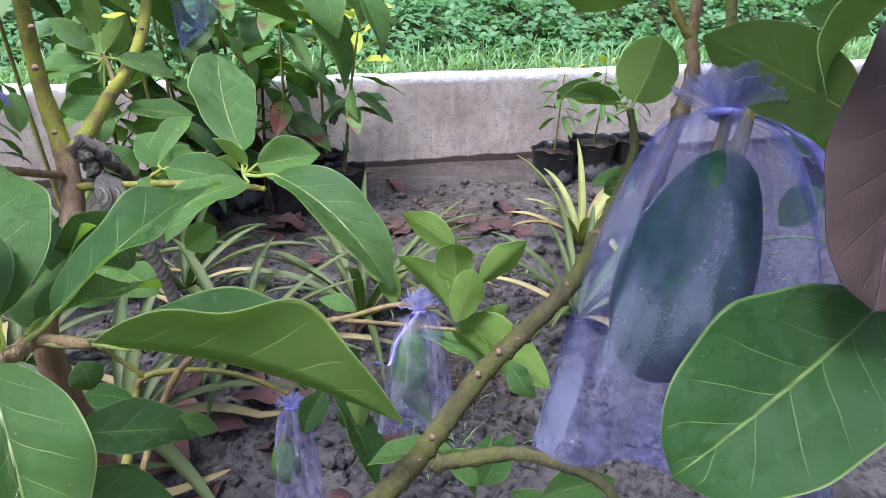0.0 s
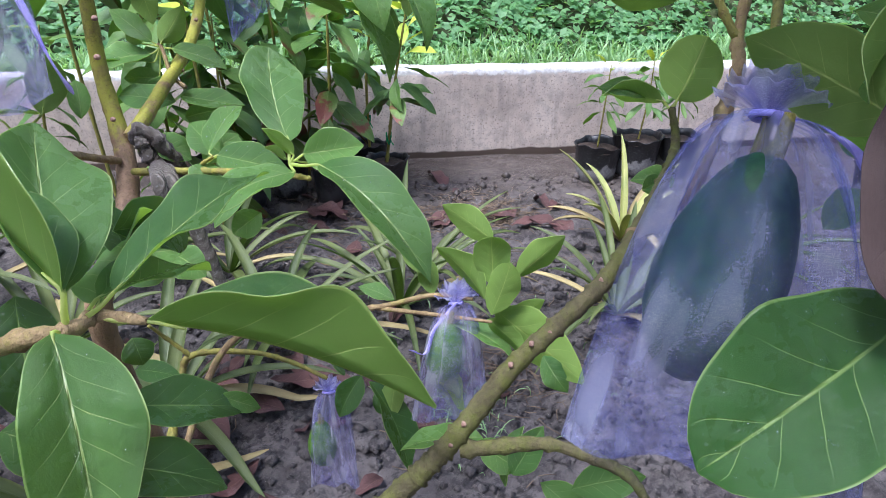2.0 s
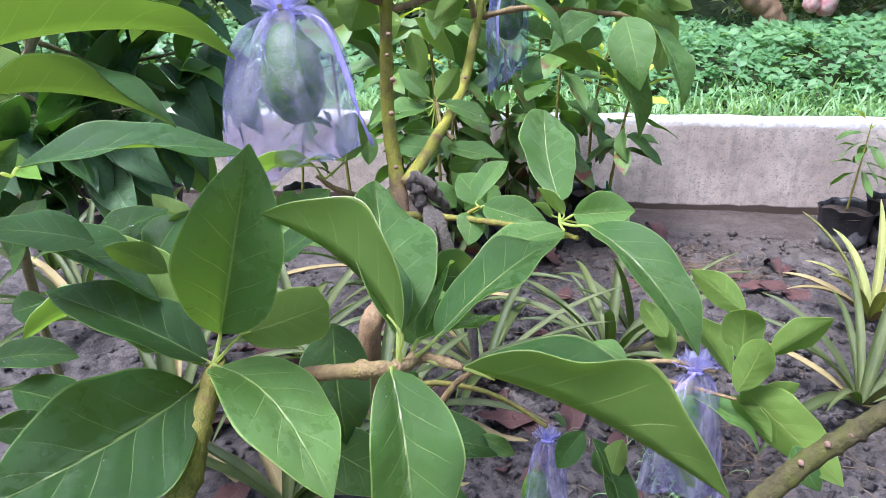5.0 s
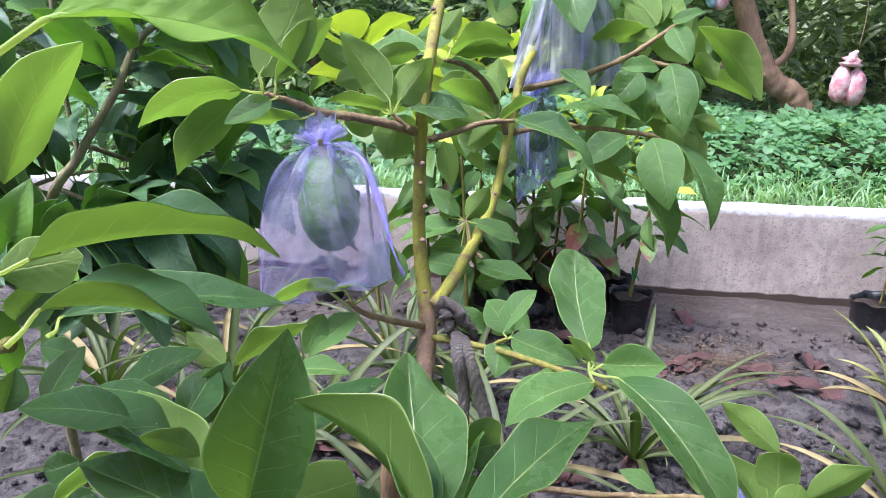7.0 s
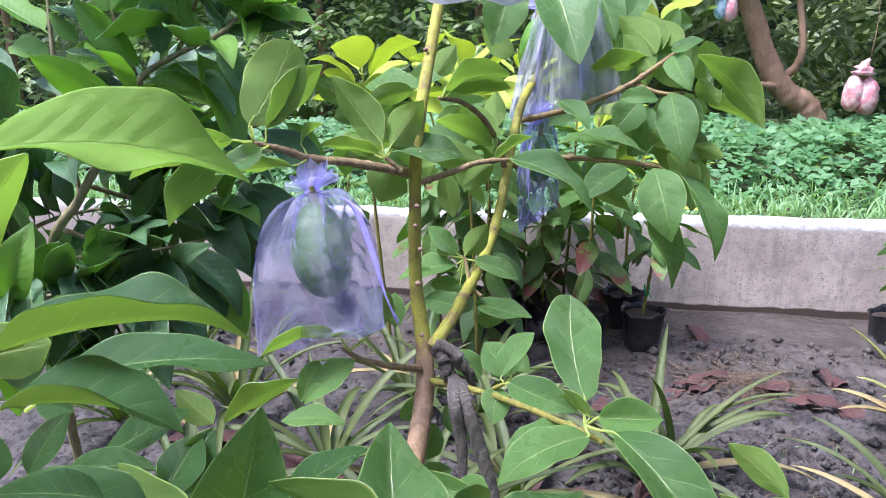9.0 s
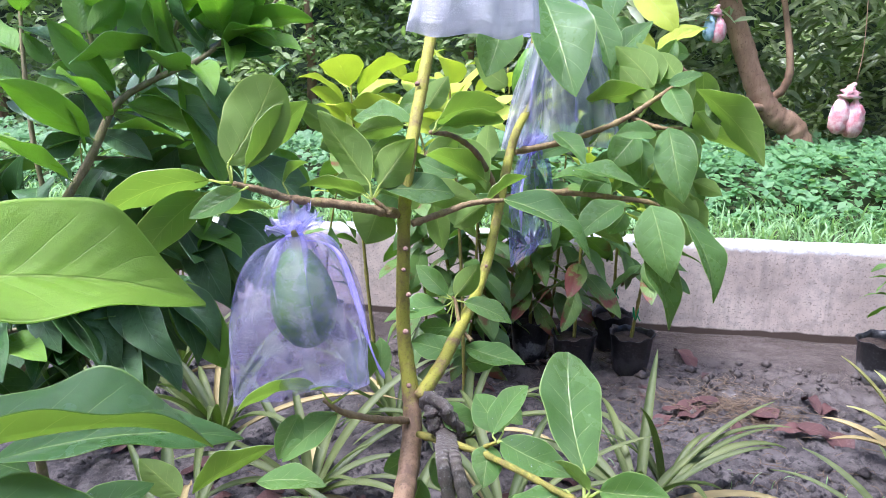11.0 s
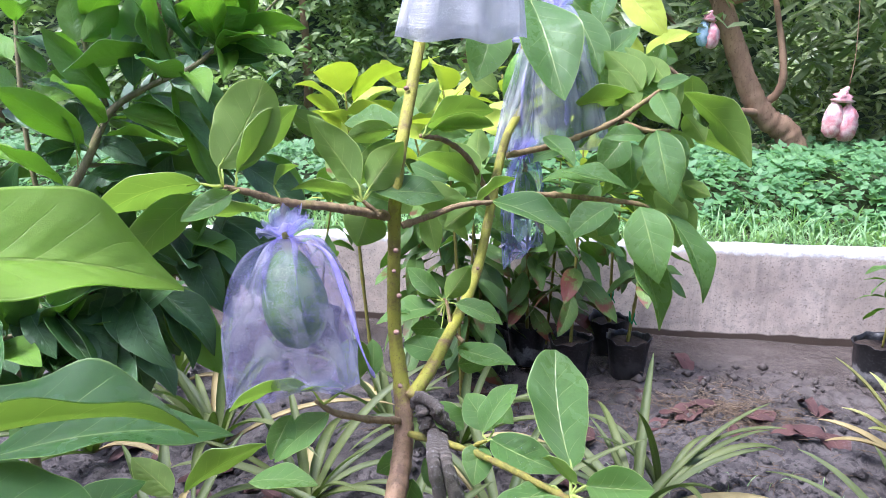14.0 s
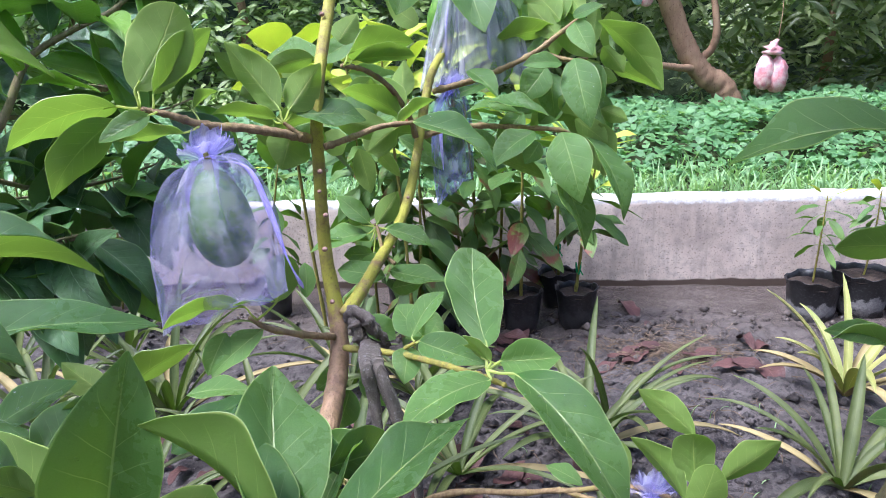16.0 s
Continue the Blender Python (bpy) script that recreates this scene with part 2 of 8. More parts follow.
MANGO_TOP = leaf_material("mango_leaf", (0.03, 0.06, 0.025), (0.36, 0.42, 0.18), (0.4, 0.44, 0.25), 0.27, 0.25, G2, island=True, vein_strength=0.45)
WOODS_TOP = leaf_material("woods_leaf", (0.03, 0.075, 0.022), (0.42, 0.52, 0.20), (0.42, 0.5, 0.26), 0.32, 0.3, G2, island=True, vein_strength=0.3)
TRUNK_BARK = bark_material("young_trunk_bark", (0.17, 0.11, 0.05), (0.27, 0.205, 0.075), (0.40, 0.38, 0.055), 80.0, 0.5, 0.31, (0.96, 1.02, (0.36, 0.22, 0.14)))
TWIG_BARK = bark_material("twig_bark", (0.24, 0.16, 0.08), (0.39, 0.28, 0.14), (0.34, 0.31, 0.065), 120.0, 0.65, 0.53)
GREEN_BARK = bark_material("green_shoot_bark", (0.19, 0.18, 0.04), (0.30, 0.27, 0.05), (0.20, 0.12, 0.06), 110.0, 0.55, 0.54)
STEM_BARK = bark_material("mossy_stem_bark", (0.095, 0.08, 0.038), (0.165, 0.14, 0.066), (0.15, 0.16, 0.034), 110.0, 0.75, 0.42)
MANGO_BARK = bark_material("mango_bark", (0.27, 0.165, 0.10), (0.42, 0.27, 0.165), (0.33, 0.24, 0.15), 10.0, 0.85, 0.6)
CITRUS_BARK = bark_material("citrus_bark", (0.22, 0.19, 0.09), (0.36, 0.31, 0.17), (0.22, 0.23, 0.07), 90.0, 0.7, 0.5)
SCAR = plain_material("leaf_scar", (0.22, 0.11, 0.08), (0.42, 0.28, 0.21), 160.0, 0.7)
SKIN = plain_material("avocado_skin", (0.05, 0.150, 0.014), (0.15, 0.29, 0.028), 110.0, 0.4, 0.35, 0.0012, 0.35)
# darker copy of the skin; the near fruit's shade is in its colour
SHADED_SKIN = plain_material("shaded_avocado_skin", (0.008, 0.036, 0.018), (0.018, 0.066, 0.026), 110.0, 0.55, 0.25, 0.001, 0.2)
STRAW = plain_material("straw", (0.10, 0.068, 0.044), (0.23, 0.165, 0.105), 40.0, 0.8)
PINK = plain_material("pink_wrap", (0.66, 0.22, 0.25), (0.84, 0.62, 0.58), 22.0, 0.5, 0.5, 0.01)
BLUE_WRAP = plain_material("blue_wrap", (0.25, 0.42, 0.5), (0.5, 0.65, 0.7), 30.0, 0.5, 0.4, 0.006)
GREEN_TIE = plain_material("green_tie", (0.0, 0.22, 0.06), (0.01, 0.33, 0.10), 60.0, 0.45)
def drop_material():
    m, nt, out = shader("water_drop")
    clear, shine, fres, both = (nt.nodes.new(n) for n in ("ShaderNodeBsdfTransparent", "ShaderNodeBsdfGlossy", "ShaderNodeFresnel", "ShaderNodeMixShader"))
    fres.inputs[0].default_value, shine.inputs[1].default_value = 1.5, 0.04
    for a, b in ((fres.outputs[0], both.inputs[0]), (clear.outputs[0], both.inputs[1]), (shine.outputs[0], both.inputs[2]), (both.outputs[0], out.inputs[0])):
        nt.links.new(a, b)
    return m


WATER = drop_material()
POTTING = plain_material("potting_soil", (0.03, 0.023, 0.019), (0.07, 0.05, 0.038), 60.0, 0.9, 0.9, 0.006, 0.2)


def organza_material(name, low, high, tint=(0.50, 0.45, 0.96), pale=(0.82, 0.80, 1.0), veil=(0.87, 0.87, 0.98), glints=0.32):
    """Sheer weave: most light passes, crossed threads scatter and glint, more so in its folds."""
    m, nt, out = shader(name)
    uv = coords(nt, "UV")
    fold = noise_tex(nt, stretch(nt, uv, (9, 1.6, 1)), 2.2, 1.5, 0.5)
    crease = noise_tex(nt, stretch(nt, uv, (2.5, 14, 1)), 5.0, 5.0, 0.7)
    weft = noise_tex(nt, stretch(nt, uv, (150, 900, 1)), 1.0, 2.0, 0.6)
    warp = noise_tex(nt, stretch(nt, uv, (1400, 70, 1)), 1.0, 2.0, 0.6)
    thread = math_node(nt, "MAXIMUM", weft, math_node(nt, "MULTIPLY", warp, 0.96))
    patch = step(nt, noise_tex(nt, uv, 7.0, 3.0, 0.6), 0.4, 0.65, 0.25, 1.0)
    tr = nt.nodes.new("ShaderNodeBsdfTransparent")
    tr.inputs[0].default_value = (*veil, 1)
    col = mix(nt, step(nt, fold, 0.35, 0.65), tint, pale)
    d = nt.nodes.new("ShaderNodeBsdfDiffuse")
    put(nt, d.inputs[0], col)
    t = nt.nodes.new("ShaderNodeBsdfTranslucent")
    put(nt, t.inputs[0], col)
    g = nt.nodes.new("ShaderNodeBsdfGlossy")
    g.inputs[0].default_value, g.inputs[1].default_value = (0.97, 0.97, 1.0, 1), 0.28
    height = math_node(nt, "ADD", fold, math_node(nt, "MULTIPLY", crease, 0.6))
    nrm = bump(nt, math_node(nt, "ADD", height, math_node(nt, "MULTIPLY", thread, 0.35)), 0.7, 0.004)
    for n in (d, t, g):
        nt.links.new(nrm, n.inputs["Normal"])
    a = nt.nodes.new("ShaderNodeMixShader")
    a.inputs[0].default_value = 0.6
    nt.links.new(d.outputs[0], a.inputs[1]), nt.links.new(t.outputs[0], a.inputs[2])
    b = nt.nodes.new("ShaderNodeMixShader")
    put(nt, b.inputs[0], math_node(nt, "MULTIPLY", step(nt, thread, 0.5, 0.66, 0.05, 0.6), patch))
    nt.links.new(a.outputs[0], b.inputs[1]), nt.links.new(g.outputs[0], b.inputs[2])
    c = nt.nodes.new("ShaderNodeMixShader")
    glint = math_node(nt, "MULTIPLY", step(nt, thread, 0.5, 0.66, 0.0, glints), patch)
    dens = math_node(nt, "ADD", step(nt, fold, 0.35, 0.7, low, high), glint, clamp=True)
    put(nt, c.inputs[0], dens)
    nt.links.new(tr.outputs[0], c.inputs[1]), nt.links.new(b.outputs[0], c.inputs[2]), nt.links.new(c.outputs[0], out.inputs[0])
    return m


ORGANZA = organza_material("lavender_organza", 0.09, 0.34, (0.38, 0.37, 1.0), (0.66, 0.67, 1.0), (0.86, 0.88, 0.99), 0.08)
ORGANZA_MID = organza_material("pale_lavender_organza", 0.13, 0.33, (0.48, 0.43, 0.98), (0.84, 0.81, 1.0), (0.92, 0.91, 0.99))
ORGANZA_DENSE = organza_material("double_lavender_organza", 0.26, 0.55)
# paler, denser cloths: light on the high bags is put into their colour
ORGANZA_BACKLIT = organza_material("backlit_white_organza", 0.6, 0.85, (0.88, 0.88, 0.99), (0.96, 0.95, 1.0), (0.95, 0.95, 0.98))
ORGANZA_PALE = organza_material("lit_pale_organza", 0.22, 0.5, (0.72, 0.72, 0.97), (0.93, 0.93, 1.0), (0.93, 0.93, 0.98))
RIBBON = plain_material("satin_ribbon", (0.38, 0.32, 0.80), (0.62, 0.56, 0.96), 120.0, 0.3, 0.2, 0.001, 0.6)


def fabric_material():
    m, nt, out = shader("knitted_rag")
    pos = coords(nt)
    w = nt.nodes.new("ShaderNodeTexWave")
    w.inputs["Scale"].default_value, w.inputs["Distortion"].default_value, w.inputs["Detail"].default_value = 330.0, 2.5, 3.0
    nt.links.new(pos, w.inputs["Vector"])
    n1, n2 = noise_tex(nt, pos, 260.0, 3.0, 0.7), noise_tex(nt, pos, 25.0, 3.0)
    col = mix(nt, step(nt, w.outputs["Fac"], 0.25, 0.75), (0.17, 0.14, 0.12), (0.34, 0.30, 0.265))
    col = mix(nt, step(nt, n1, 0.55, 0.7, 0.0, 0.7), col, (0.6, 0.57, 0.55))
    col = mix(nt, step(nt, n2, 0.5, 0.75, 0.0, 0.35), col, (0.13, 0.09, 0.07))
    nrm = bump(nt, math_node(nt, "ADD", w.outputs["Fac"], n1), 0.9, 0.003)
    principled(nt, out, col, 0.9, nrm, spec=0.15)
    return m


RAG = fabric_material()


def pot_material():
    m, nt, out = shader("black_pot_plastic")
    pos = coords(nt)
    sep = nt.nodes.new("ShaderNodeSeparateXYZ")
    nt.links.new(pos, sep.inputs[0])
    n1, n2 = noise_tex(nt, pos, 14.0, 5.0, 0.65), noise_tex(nt, pos, 90.0, 4.0, 0.7)
    line = math_node(nt, "ADD", sep.outputs[2], math_node(nt, "MULTIPLY", math_node(nt, "SUBTRACT", n1, 0.5), -0.18))
    mud = math_node(nt, "MULTIPLY", math_node(nt, "MULTIPLY", step(nt, line, 0.085, 0.105, 1.0, 0.0), step(nt, line, 0.015, 0.04)), step(nt, rand_object(nt), 0.3, 0.6, 0.12, 1.0))
    dust = math_node(nt, "MAXIMUM", math_node(nt, "MULTIPLY", mud, step(nt, n2, 0.25, 0.7, 0.45, 0.95)), step(nt, n2, 0.5, 0.85, 0.0, 0.3))
    col = mix(nt, dust, (0.013, 0.013, 0.014), (0.25, 0.24, 0.23))
    nrm = bump(nt, math_node(nt, "ADD", n1, math_node(nt, "MULTIPLY", n2, 0.25)), 0.4, 0.008)
    principled(nt, out, col, step(nt, dust, 0.0, 0.6, 0.36, 0.85), nrm)
    return m


POT_BLACK = pot_material()


def wall_material():
    """Old rendered concrete: blotches, pores, drip streaks, a damp foot, lime-washed coping."""
    m, nt, out = shader("weathered_concrete")
    pos = coords(nt)
    sep = nt.nodes.new("ShaderNodeSeparateXYZ")
    nt.links.new(pos, sep.inputs[0])
    z = sep.outputs[2]
    n1, n2 = noise_tex(nt, pos, 2.2, 6.0, 0.65), noise_tex(nt, pos, 22.0, 6.0, 0.7)
    drip = noise_tex(nt, stretch(nt, pos, (14, 14, 1.3)), 1.0, 5.0, 0.6)
    pores = noise_tex(nt, pos, 95.0, 3.0, 0.6)
    col = mix(nt, step(nt, n1, 0.3, 0.7), (0.47, 0.385, 0.325), (0.70, 0.60, 0.515))
    col = mix(nt, step(nt, n2, 0.42, 0.68, 0.0, 0.6), col, (0.32, 0.275, 0.245))
    col = mix(nt, step(nt, drip, 0.5, 0.72, 0.0, 0.5), col, (0.26, 0.22, 0.195))
    col = mix(nt, step(nt, pores, 0.56, 0.68, 0.0, 0.6), col, (0.15, 0.12, 0.10))
    edge = math_node(nt, "ADD", z, math_node(nt, "MULTIPLY", math_node(nt, "SUBTRACT", n2, 0.5), 0.06))
    col = mix(nt, step(nt, edge, 0.462, 0.478), col, mix(nt, step(nt, n2, 0.35, 0.65), (0.34, 0.325, 0.31), (0.60, 0.58, 0.555)))
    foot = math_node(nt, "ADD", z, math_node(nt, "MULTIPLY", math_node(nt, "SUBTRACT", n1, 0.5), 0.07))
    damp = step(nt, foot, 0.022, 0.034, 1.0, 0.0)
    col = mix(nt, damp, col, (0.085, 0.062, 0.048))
    nrm = bump(nt, math_node(nt, "ADD", n2, math_node(nt, "MULTIPLY", pores, 0.5)), 0.45, 0.005)
    principled(nt, out, col, step(nt, damp, 0.0, 1.0, 0.9, 0.5), nrm, spec=0.25)
    return m


WALL = wall_material()


def mud_material():
    m, nt, out = shader("damp_mud")
    pos = coords(nt)
    sep = nt.nodes.new("ShaderNodeSeparateXYZ")
    nt.links.new(pos, sep.inputs[0])
    n0, n1, n2, n3 = (noise_tex(nt, pos, s, 8.0, 0.7) for s in (0.9, 6.0, 34.0, 150.0))
    col = mix(nt, step(nt, n1, 0.32, 0.68), (0.078, 0.065, 0.061), (0.195, 0.168, 0.157))
    col = mix(nt, step(nt, n2, 0.47, 0.58, 0.0, 0.85), col, (0.042, 0.036, 0.035))
    col = mix(nt, step(nt, n3, 0.6, 0.70, 0.0, 0.8), col, (0.36, 0.33, 0.315))
    near = math_node(nt, "ADD", sep.outputs[1], math_node(nt, "MULTIPLY", math_node(nt, "SUBTRACT", n1, 0.5), 0.9))
    wet = math_node(nt, "MAXIMUM", step(nt, near, 2.85, 3.25), step(nt, n0, 0.55, 0.66, 0.0, 0.5))
    col = mix(nt, math_node(nt, "MULTIPLY", wet, 0.7), col, (0.074, 0.060, 0.050))
    nrm = bump(nt, math_node(nt, "MULTIPLY", math_node(nt, "ADD", math_node(nt, "MULTIPLY", n2, 1.0), math_node(nt, "MULTIPLY", n3, 0.6)), step(nt, wet, 0.0, 1.0, 1.0, 0.25)), 1.0, 0.021)
    principled(nt, out, col, step(nt, wet, 0.0, 1.0, 0.62, 0.12), nrm, spec=0.45)
    return m


MUD = mud_material()
TURF = plain_material("bed_soil", (0.035, 0.05, 0.02), (0.07, 0.08, 0.035), 12.0, 0.95, 0.8, 0.02, 0.2)


# ---------------------------------------------------------------- mesh helpers
def mesh(name, verts, faces, mats, midx=None, uv=None, smooth=True):
    me = bpy.data.meshes.new(name)
    me.from_pydata([tuple(v) for v in verts], [], [tuple(f) for f in faces])
    for m in mats:
        me.materials.append(m)
    if midx is not None:
        me.polygons.foreach_set("material_index", np.asarray(midx, dtype=np.int32))
    if uv is not None:
        lay = me.uv_layers.new(name="leaf")
        idx = np.empty(len(me.loops), dtype=np.int32)
        me.loops.foreach_get("vertex_index", idx)
        lay.data.foreach_set("uv", np.asarray(uv, dtype=np.float32)[idx].ravel())
    me.polygons.foreach_set("use_smooth", np.full(len(me.polygons), smooth, dtype=bool))
    me.update()
    return me


def thing(name, place, label, category, group="", kind=""):
    ob = new(name)
    ob.location = place
    return tagged(ob, label, category, group, kind)


def under(name, me, parent, m=None, label=""):
    """Links a mesh, given in world metres, as a part of a thing."""
    ob = new(name, me)
    base = parent.location if parent.parent is None else Vector()
    ob.parent = parent
    ob.matrix_basis = Matrix.Translation(-Vector(base)) @ (m or Matrix())
    return tagged(ob, label)


def spline(pts, n):
    """Points evenly along a smooth curve through pts."""
    p = np.asarray(pts, float)
    p = np.vstack([2 * p[0] - p[1], p, 2 * p[-1] - p[-2]])
    out = []
    segs = len(p) - 3
    for k in range(n + 1):
        s = min(k / n * segs, segs - 1e-9)
        i, f = int(s), s - int(s)
        a, b, c, d = p[i:i + 4]
        out.append(0.5 * (2 * b + (c - a) * f + (2 * a - 5 * b + 4 * c - d) * f * f + (3 * b - a - 3 * c + d) * f ** 3))
    return np.array(out)


def tube(pts, radii, n=24, sides=10, rough=0.06, seed=1, flat=1.0, knots=0):
    """Verts, faces and uv of a tapered, slightly uneven tube; radii run along the length."""
    c = spline(pts, n)
    r = np.interp(np.linspace(0, 1, n + 1), np.linspace(0, 1, len(radii)), radii)
    rng = np.random.RandomState(seed)
    tan = np.gradient(c, axis=0)
    tan /= np.linalg.norm(tan, axis=1)[:, None] + 1e-12
    side = np.cross(tan[0], (0.3, 0.2, 0.9))
    side /= np.linalg.norm(side)
    verts, uv = [], []
    ang = np.linspace(0, 2 * np.pi, sides, endpoint=False)
    for k in range(n + 1):
        side = side - tan[k] * (side @ tan[k])
        side /= np.linalg.norm(side)
        other = np.cross(tan[k], side)
        rr = r[k] * (1 + rough * rng.uniform(-1, 1, sides) + rough * rng.uniform(-1, 1) + (rng.uniform(0.12, 0.34) if knots and k % knots == 2 else 0.0))
        verts.append(c[k] + np.outer(np.cos(ang) * rr, side) + np.outer(np.sin(ang) * rr * flat, other))
        uv += [(k / n, 0.5)] * sides
    verts = np.vstack(verts + [c[:1], c[-1:]])
    uv += [(0, 0.5), (1, 0.5)]
    faces = [(k * sides + j, k * sides + (j + 1) % sides, (k + 1) * sides + (j + 1) % sides, (k + 1) * sides + j) for k in range(n) for j in range(sides)]
    e = (n + 1) * sides
    faces += [(e, (j + 1) % sides, j) for j in range(sides)] + [(e + 1, n * sides + j, n * sides + (j + 1) % sides) for j in range(sides)]
    return verts, faces, uv


def branch(parent, name, pts, radii, mat, n=24, sides=10, rough=0.09, label=""):
    v, f, _ = tube(pts, radii, n * 2, sides, rough, seed=len(bpy.data.objects) % 997, knots=7 if mat in (TWIG_BARK, GREEN_BARK, STEM_BARK) else 0)
    return under(name, mesh(name, v, f, [mat]), parent, None, label)


def blade(L, W, bend, fold, wave, hook, rng, nu=12, nv=6, a=0.8, b=0.8, thick=0.0006, twist=None, sway=None):
    """A solid leaf blade along x, upper face to +z: arched, folded on its midrib (one slope for each half), with a wavy margin."""
    f_neg, f_pos = fold if isinstance(fold, tuple) else (fold * rng.uniform(0.75, 1.15), fold * rng.uniform(0.75, 1.15))
    twist = rng.uniform(-0.45, 0.45) if twist is None else twist
    sway = rng.uniform(-0.04, 0.04) if sway is None else sway
    p1, p2, p3 = rng.uniform(0, 6.3, 3)
    hook = hook + rng.uniform(-0.1, 0.25)
    u = np.linspace(0, 1, nu + 1) ** 0.94
    s = np.linspace(-1, 1, nv + 1)
    s = np.sign(s) * np.abs(s) ** 0.85
    peak = (a / (a + b)) ** a * (b / (a + b)) ** b
    w = np.clip(u, 1e-4, 1) ** a * np.clip(1 - u, 0, 1) ** b / peak
    w = np.maximum(w * 0.5 * W, 0.0010 * (W / 0.07))
    U, S = np.meshgrid(u, s, indexing="ij")
    A = np.abs(S)
    half = w[:, None] * (1 + (0.05 * np.sin(6.5 * U + p1 + (S > 0) * 1.9) + 0.02 * np.sin(19 * U + p2 + (S > 0) * 2.7)) * A)
    slope = np.where(S < 0, f_neg, f_pos) * (1.12 - 0.35 * U * U) * (1.0 - 0.22 * A)
    ang = np.arctan(slope)
    y = np.sign(S) * A * half * np.cos(ang)
    z = A * half * np.sin(ang)
    ripple = np.sin(8.3 * U + p1 + (S > 0) * 2.1) + 0.5 * np.sin(15.5 * U + p2 + (S < 0) * 1.3)
    z = z + wave * 0.85 * L * A ** 2.2 * ripple * np.sin(np.pi * U) ** 0.7
    z = z + 0.004 * L * np.sin(11 * U + p3 + 2.5 * S) * A
    turn = twist * (U - 0.35)
    y, z = y * np.cos(turn) - z * np.sin(turn), z * np.cos(turn) + y * np.sin(turn)
    arch = bend * L * 4 * U * (1 - U) - hook * L * np.clip(U - 0.68, 0, 1) ** 2 * 2.4
    x = U * L
    y = y + sway * L * 4 * U * (1 - U)
    z = z + arch
    top = np.stack([x, y, z], -1).reshape(-1, 3)
    low = top - np.array([0, 0, thick])
    cols = nv + 1
    N = len(top)
    rim = [i * cols for i in range(nu + 1)] + [(nu - i) * cols + nv for i in range(nu + 1)]
    verts = np.vstack([top, low, top[rim], low[rim]])
    faces, midx = [], []
    for i in range(nu):
        for j in range(nv):
            q = (i * cols + j, (i + 1) * cols + j, (i + 1) * cols + j + 1, i * cols + j + 1)
            faces.append(q), midx.append(0)
            faces.append(tuple(N + k for k in reversed(q))), midx.append(1)
    R = len(rim)
    for k in range(R):
        k2 = (k + 1) % R
        faces.append((2 * N + k2, 2 * N + k, 2 * N + R + k, 2 * N + R + k2)), midx.append(0)
    uv = np.stack([U, S * 0.5 + 0.5], -1).reshape(-1, 2)
    return verts, faces, midx, np.vstack([uv, uv, uv[rim], uv[rim]])


def axes(origin, along, up):
    x = Vector(along).normalized()
    z = Vector(up)
    z = z - x * z.dot(x)
    if z.length < 1e-5:
        z = x.orthogonal()
    z.normalize()
    y = z.cross(x)
    return Matrix(((x.x, y.x, z.x, origin[0]), (x.y, y.y, z.y, origin[1]), (x.z, y.z, z.z, origin[2]), (0, 0, 0, 1)))


class Heap:
    """Many small pieces joined in one mesh."""

    def __init__(self):
        self.v, self.f, self.uv, self.n = [], [], [], 0

    def add(self, v, f, uv):
        self.v.append(v), self.uv.append(uv)
        self.f += [tuple(i + self.n for i in q) for q in f]
        self.n += len(v)

    def leaf(self, base, along, up, L, W, bend=0.08, fold=0.2, a=0.75, b=0.65, nu=4, droop=0.0):
        u = np.linspace(0, 1, nu + 1)
        peak = (a / (a + b)) ** a * (b / (a + b)) ** b
        w = np.clip(u, 1e-3, 1) ** a * np.clip(1 - u, 0, 1) ** b / peak * W * 0.5
        x = np.array(along, float)
        x /= np.linalg.norm(x)
        z = np.array(up, float)
        z = z - x * (z @ x)
        z /= np.linalg.norm(z) + 1e-9
        y = np.cross(z, x)
        c = np.asarray(base) + np.outer(u * L, x) + np.outer(bend * L * 4 * u * (1 - u), z) - np.outer(droop * L * u * u, (0, 0, 1))
        e = np.outer(w, y) + np.outer(fold * w, z)
        e2 = np.outer(-w, y) + np.outer(fold * w, z)
        v = np.vstack([c + e2, c, c + e])
        k = nu + 1
        f = [(i, i + 1, k + i + 1, k + i) for i in range(nu)] + [(k + i, k + i + 1, 2 * k + i + 1, 2 * k + i) for i in range(nu)]
        uv = np.vstack([np.stack([u, np.full(k, s)], -1) for s in (0.02, 0.5, 0.98)])
        self.add(v, f, uv)

    def make(self, name, mats):
        return mesh(name, np.vstack(self.v), self.f, mats, None, np.vstack(self.uv))


LEAF_RNG = np.random.RandomState(5)


